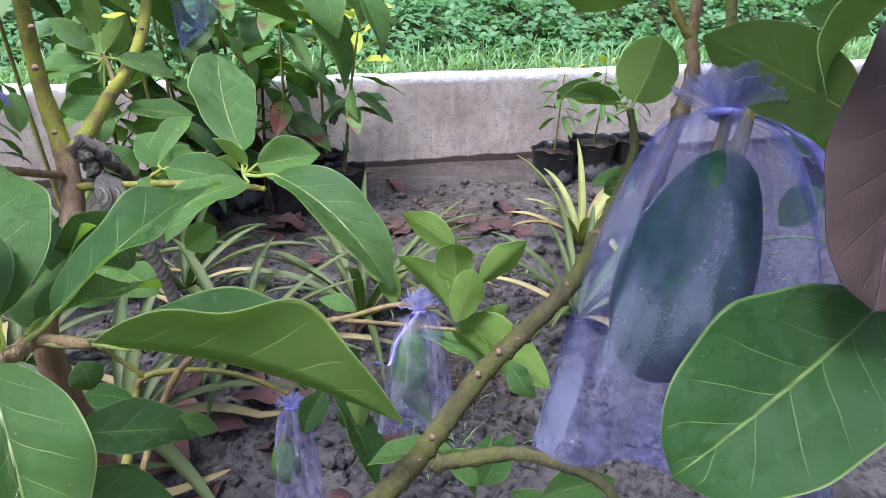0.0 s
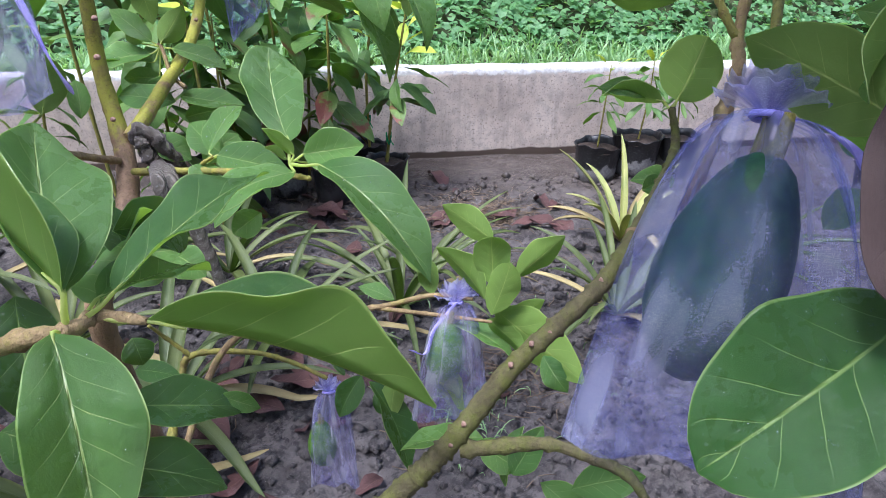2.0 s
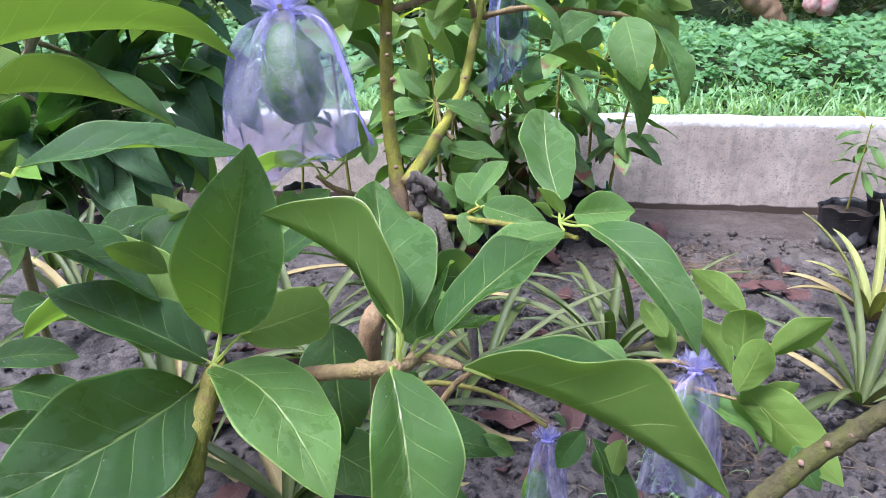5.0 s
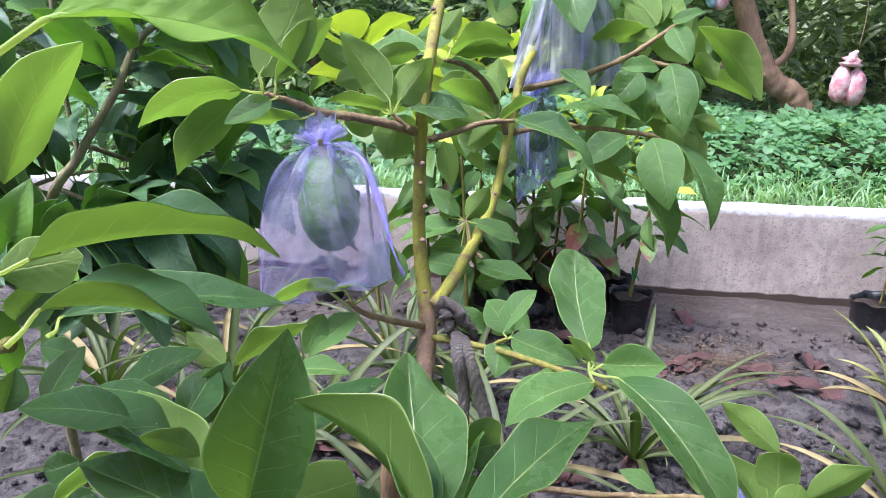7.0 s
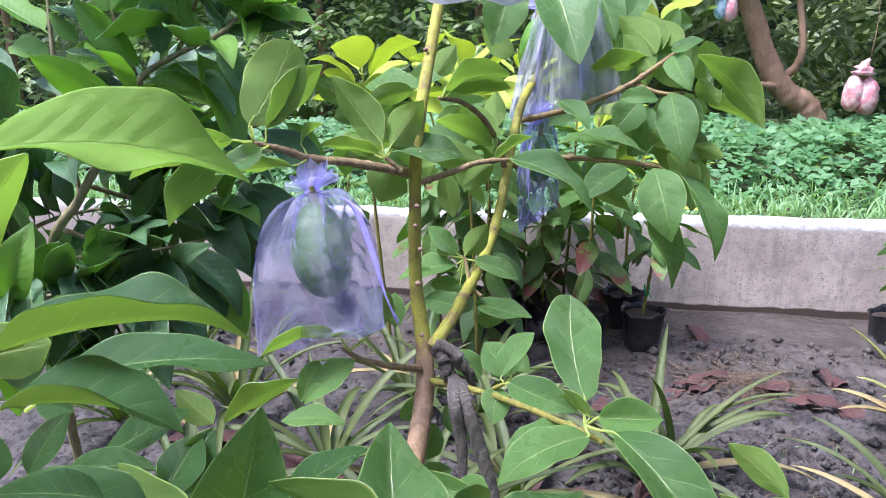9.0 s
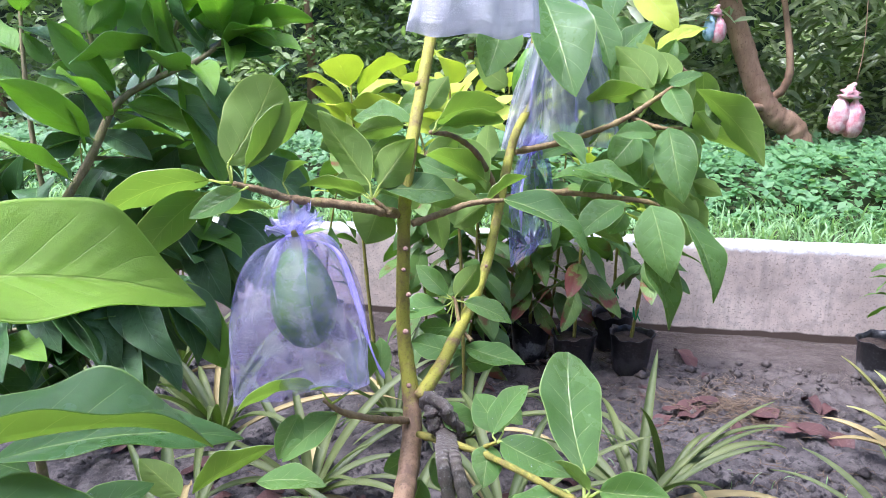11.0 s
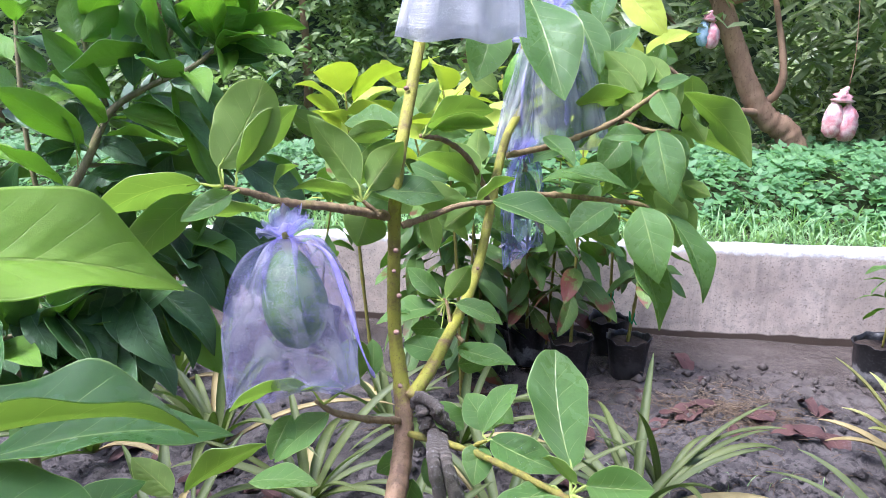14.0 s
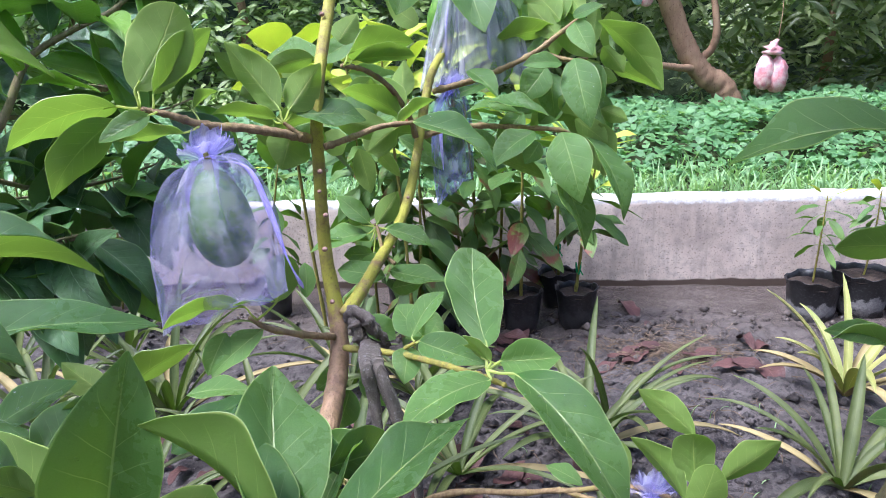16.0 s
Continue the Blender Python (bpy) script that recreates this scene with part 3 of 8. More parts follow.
def leaf(parent, base, tip, width, up, bend=0.06, fold=0.22, wave=0.02, hook=0.0, node=None, mats=AVO, a=0.76, b=0.92, fine=False, wet=0, label="", name="leaf", twist=None, sway=None):
    """One leaf with its stalk, from its blade's base to its tip; up: the way its upper face looks."""
    base, tip = np.array(base), np.array(tip)
    L = float(np.linalg.norm(tip - base))
    m = axes(base, tip - base, up)
    nu, nv = (26, 12) if fine else (14, 8)
    v, f, mi, uv = blade(L, width, bend, fold, wave, hook, LEAF_RNG, nu, nv, a, b, twist=twist, sway=sway)
    if node is not None:
        inv = m.inverted()
        p0 = np.array(inv @ Vector(node))
        p2 = np.array([0.0, 0, 0])
        pm = (p0 + p2) / 2 + np.array([0.0, 0.0, -0.06 * float(np.linalg.norm(p0))])
        r = 0.0009 + 0.007 * width
        tv, tf, tu = tube([p0, pm, p2, [L * 0.12, 0, bend * L * 0.4 - r * 0.9]], [r * 1.25, r, r * 0.9, r * 0.4], 8, 6, 0.03)
        k = len(v)
        v = np.vstack([v, tv])
        f = f + [tuple(i + k for i in q) for q in tf]
        mi = mi + [1] * len(tf)
        uv = np.vstack([uv, np.array([(0.3, 0.5)] * len(tv))])
    blade_top = v[:(nu + 1) * (nv + 1)].reshape(nu + 1, nv + 1, 3).copy()
    ob = under(name, mesh(name, v, f, mats, mi, uv), parent, m, label)
    if wet:
        heap = Heap()
        for _ in range(wet):
            i, j = LEAF_RNG.randint(2, nu - 2), LEAF_RNG.randint(1, nv - 1)
            s, t = LEAF_RNG.uniform(0, 1, 2)
            p = (blade_top[i, j] * (1 - s) + blade_top[i + 1, j] * s) * (1 - t) + (blade_top[i, j + 1] * (1 - s) + blade_top[i + 1, j + 1] * s) * t
            r = 0.0007 + 0.0022 * LEAF_RNG.uniform() ** 2.2
            dv = [p + r * np.array([0, 0, 0.7])] + [p + r * np.array([math.cos(a) * k, math.sin(a) * k, h]) for k, h in ((0.7, 0.5), (1.0, 0.1), (0.9, -0.2)) for a in np.linspace(0, 6.283, 7)[:-1]]
            df = [(0, 1 + q, 1 + (q + 1) % 6) for q in range(6)] + [(1 + 6 * b + q, 7 + 6 * b + q, 7 + 6 * b + (q + 1) % 6, 1 + 6 * b + (q + 1) % 6) for b in range(2) for q in range(6)]
            heap.add(np.array(dv), df, np.zeros((len(dv), 2)))
        drops = new("rain_water", heap.make("rain_water", [WATER]))
        drops.parent = ob
        drops.visible_shadow = False
        tagged(drops, "clear rain drops", kind="stuff")
    return ob


# ---------------------------------------------------------------- ground, wall, planting bed
def fbm(x, y, s, seed=0.0):
    return noise.fractal(Vector((x * s + seed, y * s, seed)), 0.8, 2.1, 4)


def grown(lo, hi, stepsize, far):
    line = list(np.arange(lo, hi, stepsize))
    d, a, b = stepsize, lo, hi
    while a > -far or b < far:
        d *= 1.35
        a, b = a - d, b + d
        line = [a] + line + [b]
    return np.array(sorted(line))


def ground_height(x, y):
    if not (-4 < x < 5 and 0 < y < 4.2):
        return 0.0
    edge = min(1.0, (x + 4) / 0.6, (5 - x) / 0.6, y / 0.6)
    calm = 1.0 if y < 3.2 else max(0.12, 1 - (y - 3.2) / 0.5)
    h = 0.030 * fbm(x, y, 2.2) + 0.022 * fbm(x, y, 7.0, 3.1) * calm + 0.020 * fbm(x, y, 22.0, 9.7) * calm
    return edge * (h * (0.3 + 0.7 * calm) - 0.012)


gx, gy = grown(-2.4, 2.9, 0.022, 420), grown(1.3, 3.95, 0.022, 420)
verts = [(x, y, ground_height(x, y)) for x in gx for y in gy]
k = len(gy)
faces = [(i * k + j, (i + 1) * k + j, (i + 1) * k + j + 1, i * k + j + 1) for i in range(len(gx) - 1) for j in range(k - 1)]
ground = tagged(new("ground", mesh("ground", verts, faces, [MUD])), "dark damp trodden mud with small clods", "ground", kind="structure")


def low_wall():
    """A rendered concrete kerb wall with a worn, rounded coping; it retains the bed behind it."""
    prof = [(3.85, -0.1), (3.85, 0.03), (3.851, 0.2), (3.85, 0.40), (3.849, 0.465), (3.852, 0.488), (3.862, 0.499), (3.90, 0.502), (3.96, 0.503), (4.005, 0.499), (4.015, 0.485), (4.016, 0.2), (4.016, -0.1)]
    xs = np.concatenate([np.arange(-9, -2.5, 0.3), np.arange(-2.5, 3.6, 0.03), np.arange(3.6, 10, 0.3)])
    v = []
    for x in xs:
        for i, (y, z) in enumerate(prof):
            d = 0.006 * fbm(x, z, 5.0, 2.0) + 0.003 * fbm(x, z, 21.0, 7.0)
            v.append((x, y + (d if i < 6 else 0), z + (0.008 * fbm(x, y, 4.0, 5.0) if 3 < i < 10 else 0)))
    n = len(prof)
    f = [(a * n + b, (a + 1) * n + b, (a + 1) * n + b + 1, a * n + b + 1) for a in range(len(xs) - 1) for b in range(n - 1)]
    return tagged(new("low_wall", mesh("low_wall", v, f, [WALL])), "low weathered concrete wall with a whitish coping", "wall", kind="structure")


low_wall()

bx, by = np.concatenate([[-60, -30], np.arange(-10, 11, 0.25), [30, 60]]), np.concatenate([np.arange(3.99, 8.5, 0.25), [12, 30, 90]])
k = len(by)
verts = [(x, y, (0.40 if y < 4.2 else 0.42) + 0.03 * fbm(x, y, 1.5)) for x in bx for y in by]
faces = [(i * k + j, (i + 1) * k + j, (i + 1) * k + j + 1, i * k + j + 1) for i in range(len(bx) - 1) for j in range(k - 1)]
tagged(new("planting_bed", mesh("planting_bed", verts, faces, [TURF])), "raised planting bed of dark soil behind the wall", "soil", kind="structure")

# ---------------------------------------------------------------- grass strip, groundcover hedge
rng = np.random.RandomState(11)
heap = Heap()
for i in range(8500):
    x, y = rng.uniform(-5.5, 6.5), 4.02 + 0.85 * rng.uniform(0, 1) ** 1.2
    tall = rng.uniform(0.12, 0.32) * (0.65 + 0.5 * (fbm(x, y, 1.6, 4.0) + 0.5))
    lean = rng.uniform(0, 6.283)
    d = np.array([math.cos(lean) * rng.uniform(0.2, 0.9), math.sin(lean) * rng.uniform(0.2, 0.9) - 0.15, 1.0])
    heap.leaf((x, y, 0.40), d, (-d[0], -d[1], 0.3), tall, rng.uniform(0.007, 0.015), 0.1, 0.3, 0.25, 0.6, 4, rng.uniform(0.1, 0.55))
tagged(new("grass", heap.make("grass", [GRASS_MAT])), "strip of tufted green grass along the wall", "grass", kind="stuff")


def hedge_top(x, y):
    rise = min(1.0, max(0.0, (y - 4.62) / 0.55)) ** 0.6
    return 0.42 + rise * (0.42 + 0.14 * fbm(x, y, 1.1, 8.0) + 0.07 * fbm(x, y, 4.0, 1.0))


heap = Heap()
for i in range(9000):
    x, y = rng.uniform(-6.5, 7.5), 4.62 + 1.9 * rng.uniform(0, 1) ** 1.5
    z = hedge_top(x, y) - 0.16 * rng.uniform(0, 1) ** 2.2
    turn, tilt = rng.uniform(0, 6.283), rng.uniform(-0.5, 0.15)
    n = np.array([rng.normal(0, 0.35), tilt - 0.3 + rng.normal(0, 0.3), 1.0])
    size = rng.uniform(0.042, 0.085)
    for q in range(4):
        a = turn + (0.45, 1.2, 3.6, 4.4)[q] + rng.normal(0, 0.12)
        d = np.array([math.cos(a), math.sin(a), 0.0])
        d = d - n * (d @ n) / (n @ n) + np.array([0, 0, rng.uniform(-0.1, 0.3)])
        heap.leaf((x, y, z), d, n, size, size * 0.62, 0.05, 0.15, 0.8, 0.42, 2)
tagged(new("groundcover", heap.make("groundcover", [HEDGE_TOP])), "dense green clover-like groundcover behind the grass", "groundcover", kind="stuff")
# dark core added inside the groundcover so that nothing shows between its leaves
hx, hy = np.arange(-8, 9, 0.12), np.arange(4.72, 7.0, 0.12)
k = len(hy)
verts = [(x, y, hedge_top(x, y) - 0.17 if y > 4.75 else 0.40) for x in hx for y in hy]
faces = [(i * k + j, (i + 1) * k + j, (i + 1) * k + j + 1, i * k + j + 1) for i in range(len(hx) - 1) for j in range(k - 1)]
tagged(new("groundcover_core", mesh("groundcover_core", verts, faces, [TURF])), "dark core added inside the groundcover to fill its gaps", "soil", kind="structure")


# ---------------------------------------------------------------- trees behind
def clump(heap, at, n, size, spread, hang, rng, slim=0.28):
    """A spray of leaves from one shoot."""
    for i in range(n):
        a = rng.uniform(0, 6.283)
        d = np.array([math.cos(a), math.sin(a), rng.uniform(-hang, 0.35)])
        p = np.asarray(at) + rng.normal(0, spread, 3)
        heap.leaf(p, d, (rng.normal(0, 0.6), -0.65 + rng.normal(0, 0.6), 0.9), size * rng.uniform(0.6, 1.1), size * slim * rng.uniform(0.8, 1.15), rng.uniform(-0.02, 0.1), 0.25, 0.7, 0.75, 3, rng.uniform(0.0, 0.3))


def far_tree(name, base, height, half, mat, leaves, size, seed, label, low=0.25, slim=0.3, hang=0.7):
    rng = np.random.RandomState(seed)
    tree = thing(name, base, label, "tree")
    bx, by, bz = base
    branch(tree, "trunk", [(bx, by, bz - 0.05), (bx + 0.05, by, bz + height * 0.4), (bx - 0.05, by + 0.1, bz + height * 0.9)], [0.06, 0.05, 0.02], MANGO_BARK, 16, 8, 0.08)
    heap = Heap()
    for i in range(leaves // 9):
        a, rr = rng.uniform(0, 6.283), rng.uniform(0.35, 1) ** 0.5
        h = rng.uniform(low, 1.0)
        w = half * (0.75 + 0.35 * fbm(a * 1.3, h * 3, 1.0, seed)) * (1 - 0.25 * h)
        at = (bx + math.cos(a) * rr * w, by + math.sin(a) * rr * w * 0.7, bz + h * height)
        clump(heap, at, 9, size, 0.06, hang, rng, slim)
    under("crown", heap.make("crown", [mat]), tree)
    return tree


BROAD, LONG = "dense broad-leaved tree behind the groundcover", "shady tree with long dark leaves"
for x, y, h, half, mat, n, size, seed, text, slim in (
        (-6.8, 7.4, 3.4, 1.7, WOODS_TOP, 3200, 0.20, 39, BROAD, 0.34), (-4.6, 7.6, 3.3, 1.5, WOODS_TOP, 4600, 0.18, 31, BROAD, 0.34), (-2.7, 7.3, 3.1, 1.35, WOODS_TOP, 5600, 0.16, 32, BROAD, 0.34),
        (-1.0, 7.6, 3.2, 1.35, WOODS_TOP, 5600, 0.16, 33, BROAD, 0.34), (0.7, 8.0, 3.3, 1.4, MANGO_TOP, 5000, 0.20, 34, LONG, 0.24), (3.6, 8.2, 3.4, 1.6, MANGO_TOP, 5200, 0.22, 37, LONG, 0.24),
        (5.6, 8.0, 3.4, 1.7, MANGO_TOP, 4200, 0.24, 36, LONG, 0.24), (7.8, 7.6, 3.4, 1.6, WOODS_TOP, 2600, 0.22, 38, BROAD, 0.34)):
    far_tree("background_tree", (x, y, 0.4), h, half, mat, n, size, seed, text, 0.03, slim)


def dark_bank(name, along, label):
    """A lumpy bank in the dark colour of unlit growth, which closes off the sky; along: the plan of its foot."""
    line = spline([np.array((x, y, 0.0)) for x, y in along], 90)
    zs = np.arange(0.0, 9.0 if name == "backdrop" else 5.0, 0.5)
    k = len(zs)
    out = np.cross(np.gradient(line, axis=0), (0, 0, 1))
    out /= np.linalg.norm(out, axis=1)[:, None]
    v = [tuple(line[i] + out[i] * (0.9 * fbm(i * 0.5, z, 0.6, 3.0) + 0.05 * z) + np.array((0, 0, z))) for i in range(91) for z in zs]
    f = [(i * k + j, (i + 1) * k + j, (i + 1) * k + j + 1, i * k + j + 1) for i in range(90) for j in range(k - 1)]
    return tagged(new(name, mesh(name, v, f, [UNLIT_DEPTH])), label, "thicket", kind="structure")


# unlit depth between the trees is put into this dark colour
UNLIT_DEPTH = plain_material("unlit_depth", (0.02, 0.034, 0.018), (0.06, 0.085, 0.04), 7.0, 0.95, 0.8, 0.05, 0.1)
dark_bank("backdrop", ((-22, 14.0), (-12, 12.2), (0, 11.5), (12, 12.2), (24, 14.5)), "dark backdrop coloured as the unlit depth behind the trees")
# added out of view, behind and at the sides, to cut fill from low sky
dark_bank("low_sky_block", ((-16, 12.5), (-11, 5.0), (-8.5, -2.5), (0, -6.5), (8.5, -2.5), (11, 5.0), (17, 12.5)), "unseen dark bank added all round to block the low sky")


def mango_tree():
    """A leaning brown trunk with low limbs and long hanging leaves."""
    tree = thing("mango_tree", (2.05, 6.3, 0.4), "mango tree with a leaning smooth brown trunk and long dark leaves", "tree")
    trunk = [(2.16, 6.3, 0.38), (2.0, 6.27, 0.892), (1.815, 6.25, 1.044), (1.661, 6.25, 1.252), (1.488, 6.25, 1.661), (1.329, 6.25, 2.06), (1.21, 6.25, 2.321), (1.1, 6.25, 2.9)]
    branch(tree, "trunk", trunk, [0.13, 0.105, 0.095, 0.088, 0.085, 0.08, 0.075, 0.06], MANGO_BARK, 44, 14, 0.05)
    branch(tree, "limb", [(1.74, 6.27, 1.15), (1.86, 6.22, 1.27), (1.87, 6.2, 1.5), (1.75, 6.25, 2.1)], [0.04, 0.032, 0.028, 0.02], MANGO_BARK, 18, 8, 0.08)
    branch(tree, "limb", [(1.80, 6.27, 1.10), (1.55, 6.1, 1.12), (1.30, 6.0, 1.2), (0.9, 5.9, 1.5)], [0.036, 0.03, 0.024, 0.012], MANGO_BARK, 18, 8, 0.08)
    branch(tree, "limb", [(1.58, 6.25, 1.60), (1.35, 6.3, 1.75), (1.05, 6.3, 1.82), (0.70, 6.2, 2.1)], [0.03, 0.024, 0.018, 0.01], MANGO_BARK, 18, 8, 0.08)
    branch(tree, "limb", [(1.45, 6.25, 2.0), (2.00, 6.0, 2.1), (2.5, 5.8, 2.0), (3.0, 5.7, 1.7)], [0.045, 0.035, 0.025, 0.012], MANGO_BARK, 20, 8, 0.08)
    branch(tree, "limb", [(1.40, 6.25, 2.2), (2.30, 6.5, 2.4), (3.30, 6.4, 2.2), (4.10, 6.2, 1.8)], [0.045, 0.035, 0.025, 0.012], MANGO_BARK, 20, 8, 0.08)
    rng = np.random.RandomState(77)
    heap = Heap()
    for i in range(520):
        x, z = rng.uniform(-0.4, 5.6), rng.uniform(1.3, 3.1)
        y = rng.uniform(5.9, 7.4)
        if 1.0 < x < 2.4 and z < 1.75 and y < 6.4:
            y += 0.7
        if y < 6.4 and z < 1.5 + 0.2 * abs(x - 1.6):
            z += 0.35
        clump(heap, (x, y, z), 9, 0.27, 0.05, 0.9, rng, 0.2)
    under("crown", heap.make("crown", [MANGO_TOP]), tree)
    return tree


mango_tree()


def wrapped_fruit(place, size, mats, seed, label):
    """A hanging fruit wrapped in thin crumpled film, gathered at its top."""
    rng = np.random.RandomState(seed)
    ob = thing("wrapped_fruit", place, label, "wrapped fruit")
    for lobe, (dx, dz, w) in enumerate(((-0.035, 0.0, 0.055), (0.04, -0.02, 0.06))):
        prof = [(0.0, -1.0), (0.55, -0.92), (0.9, -0.6), (1.0, -0.1), (0.9, 0.4), (0.6, 0.75), (0.25, 0.95), (0.2, 1.05)]
        n = 18
        v = []
        for r, h in prof:
            for q in range(n):
                a = 2 * math.pi * q / n
                cr = 1 + 0.10 * math.sin(5 * a + 3 * h + lobe) + rng.uniform(-0.13, 0.13)
                v.append((place[0] + (dx + math.cos(a) * w * r * cr) * size, place[1] + math.sin(a) * w * r * cr * size, place[2] + (dz + h * 0.11) * size))
        f = [(i * n + q, i * n + (q + 1) % n, (i + 1) * n + (q + 1) % n, (i + 1) * n + q) for i in range(len(prof) - 1) for q in range(n)]
        under("wrapping", mesh("wrapping", v, f, [mats[lobe % len(mats)]]), ob)
    v, f, _ = tube([(place[0], place[1], place[2] + 0.1 * size), (place[0] + 0.01, place[1], place[2] + 0.16 * size), (place[0] + 0.03 * size, place[1], place[2] + 0.19 * size)], [0.06 * size, 0.045 * size, 0.02 * size, 0.008 * size], 9, 12, 0.22)
    under("gather", mesh("gather", v, f, [mats[-1]]), ob, None, "gathered film top")
    v, f, _ = tube([(place[0] + 0.03 * size, place[1], place[2] + 0.2 * size), (place[0] + 0.05, place[1], place[2] + 0.5), (place[0] + 0.02, place[1], place[2] + 0.95)], [0.004, 0.003, 0.003], 8, 5)
    under("stalk", mesh("stalk", v, f, [MANGO_BARK]), ob)
    return ob


wrapped_fruit((2.16, 5.7, 1.07), 1.25, (PINK,), 3, "hanging fruit wrapped in crumpled pink film")
wrapped_fruit((1.22, 5.95, 1.72), 0.9, (BLUE_WRAP, PINK), 4, "hanging fruit wrapped in pale blue and pink film")


# ---------------------------------------------------------------- kinds of things
def avocado(place, length, width, lean=(0, 0, 1), label="green avocado hanging in a sheer bag", skin=SKIN):
    """A pear-shaped fruit with a stalk; place: its middle, lean: towards its stalk."""
    fruit = thing("avocado", place, label, "avocado", "bagged avocados")
    prof = [(0.0, -0.5), (0.3, -0.485), (0.56, -0.435), (0.78, -0.345), (0.94, -0.22), (1.0, -0.09), (0.98, 0.03), (0.89, 0.15), (0.75, 0.27), (0.59, 0.37), (0.42, 0.445), (0.22, 0.488), (0.08, 0.5)]
    n, v = 28, []
    for r, h in prof:
        for q in range(n):
            a = 2 * math.pi * q / n
            k = 1 + 0.012 * noise.noise(Vector((math.cos(a) * r * 6, math.sin(a) * r * 6, h * 12)))
            v.append((math.cos(a) * r * width / 2 * k, math.sin(a) * r * width / 2 * k, h * length))
    f = [(i * n + q, i * n + (q + 1) % n, (i + 1) * n + (q + 1) % n, (i + 1) * n + q) for i in range(len(prof) - 1) for q in range(n)]
    m = Matrix.Translation(place) @ Vector((0, 0, 1)).rotation_difference(Vector(lean)).to_matrix().to_4x4()
    under("flesh", mesh("flesh", v, f, [skin]), fruit, m)
    tv, tf, _ = tube([(0, 0, length * 0.48), (0.002, 0, length * 0.56), (0, 0, length * 0.66)], [0.006, 0.004, 0.003], 6, 7)
    under("stalk", mesh("stalk", tv, tf, [GREEN_BARK]), fruit, m)
    return fruit


def organza_bag(tie, low_a, low_b, seed, label, ribbon=None, puff=0.03, ruff=0.034, cloth=ORGANZA, flare=0.72):
    """A sheer drawstring bag: gathered ruff, tied neck, soft folds, flat seamed foot between its two low corners."""
    rng = np.random.RandomState(seed)
    tie, low_a, low_b = (np.array(p, float) for p in (tie, low_a, low_b))
    bag = thing("organza_bag", tuple(tie), label, "organza bag", "organza bags")
    foot = (low_a + low_b) / 2
    x = low_b - low_a
    W = float(np.linalg.norm(x))
    x /= W
    down = foot - tie
    H = float(np.linalg.norm(down))
    y = np.cross(down / H, x)
    y /= np.linalg.norm(y)
    nt, ns = 108, 34
    ph = rng.uniform(0, 6.3, 6)
    verts, uv = [], []
    rows = np.linspace(0, H, ns + 6)
    for s in rows:
        for q in range(nt):
            a = 2 * math.pi * q / nt
            ca, sa = math.cos(a), math.sin(a)
            g = s / H
            open_ = g ** 0.37
            hw = 0.007 + (W / 2 - 0.007) * min(1.0, open_)
            hd = 0.007 + puff * math.sin(math.pi * min(1, g ** 0.8)) ** 0.8 + 0.004 * (1 - g)
            if g > 0.97:
                hd = 0.0012
            fold = (0.28 * math.sin(8 * a + ph[0]) + 0.2 * math.sin(13 * a + ph[1])) * math.exp(-g * 5.0) + (0.10 * math.sin(5 * a + ph[3] + 2 * g) + 0.06 * math.sin(11 * a + ph[4] - 3 * g)) * (1 - g)
            side = abs(ca) ** 0.75 * (1 if ca > 0 else -1)
            side += (0.13 * math.sin(9 * a + ph[2]) + 0.09 * math.sin(14 * a + ph[4])) * math.exp(-1.7 * g) * (1 - ca * ca) ** 0.5
            edge = (low_a + (low_b - low_a) * (0.5 + 0.5 * side) - foot)
            off = down * g + edge * (hw / (W / 2)) * (1 + 0.35 * fold * (1 - g)) + y * sa * hd * (1 + 1.6 * fold)
            off = off + y * 0.004 * math.sin(9 * side + ph[5]) * g + (-down / H) * 0.004 * math.sin(7 * side + ph[2]) * g
            verts.append(tie + off)
            uv.append((q / nt, max(0.0, s / H + 0.1)))
    R = len(rows)
    f = [(i * nt + q, i * nt + (q + 1) % nt, (i + 1) * nt + (q + 1) % nt, (i + 1) * nt + q) for i in range(R - 1) for q in range(nt)]
    under("sheer_cloth", mesh("sheer_cloth", verts, f, [cloth], None, uv), bag)
    for layer, (wide, tall, waves) in enumerate(((0.5, 0.9, 7), (0.82, 0.85, 9), (1.08, 0.75, 11))):
        pleat = []
        for g in np.linspace(0, 1, 8):
            for q in range(nt):
                a = 2 * math.pi * q / nt
                frill = math.sin(waves * a + ph[layer]) + 0.5 * math.sin((waves * 2 + 3) * a + ph[layer + 2])
                r = (0.005 + ruff * flare * wide * math.sin(min(g, 0.97) * 1.8)) * (1 + 0.04 * frill * g)
                rise = ruff * tall * (g ** 0.8) * (1 + 0.08 * math.sin(3 * a + ph[layer + 1])) + (0.07 * frill - 0.22 * layer) * ruff * g * g
                pleat.append(tie + x * math.cos(a) * r + y * math.sin(a) * r - down / H * rise)
        f = [(i * nt + q, i * nt + (q + 1) % nt, (i + 1) * nt + (q + 1) % nt, (i + 1) * nt + q) for i in range(7) for q in range(nt)]
        under("ruff", mesh("ruff", pleat, f, [ORGANZA_DENSE], None, [(q % nt / nt * 0.5, 0.1 + 0.012 * (q // nt)) for q in range(8 * nt)]), bag)
    n = 22
    ring = [tie + (x * math.cos(a) + y * math.sin(a)) * 0.0085 for a in np.linspace(0, 6.283, n)]
    v, fc, _ = tube(ring, [0.0022, 0.0022], n, 6, 0.02)
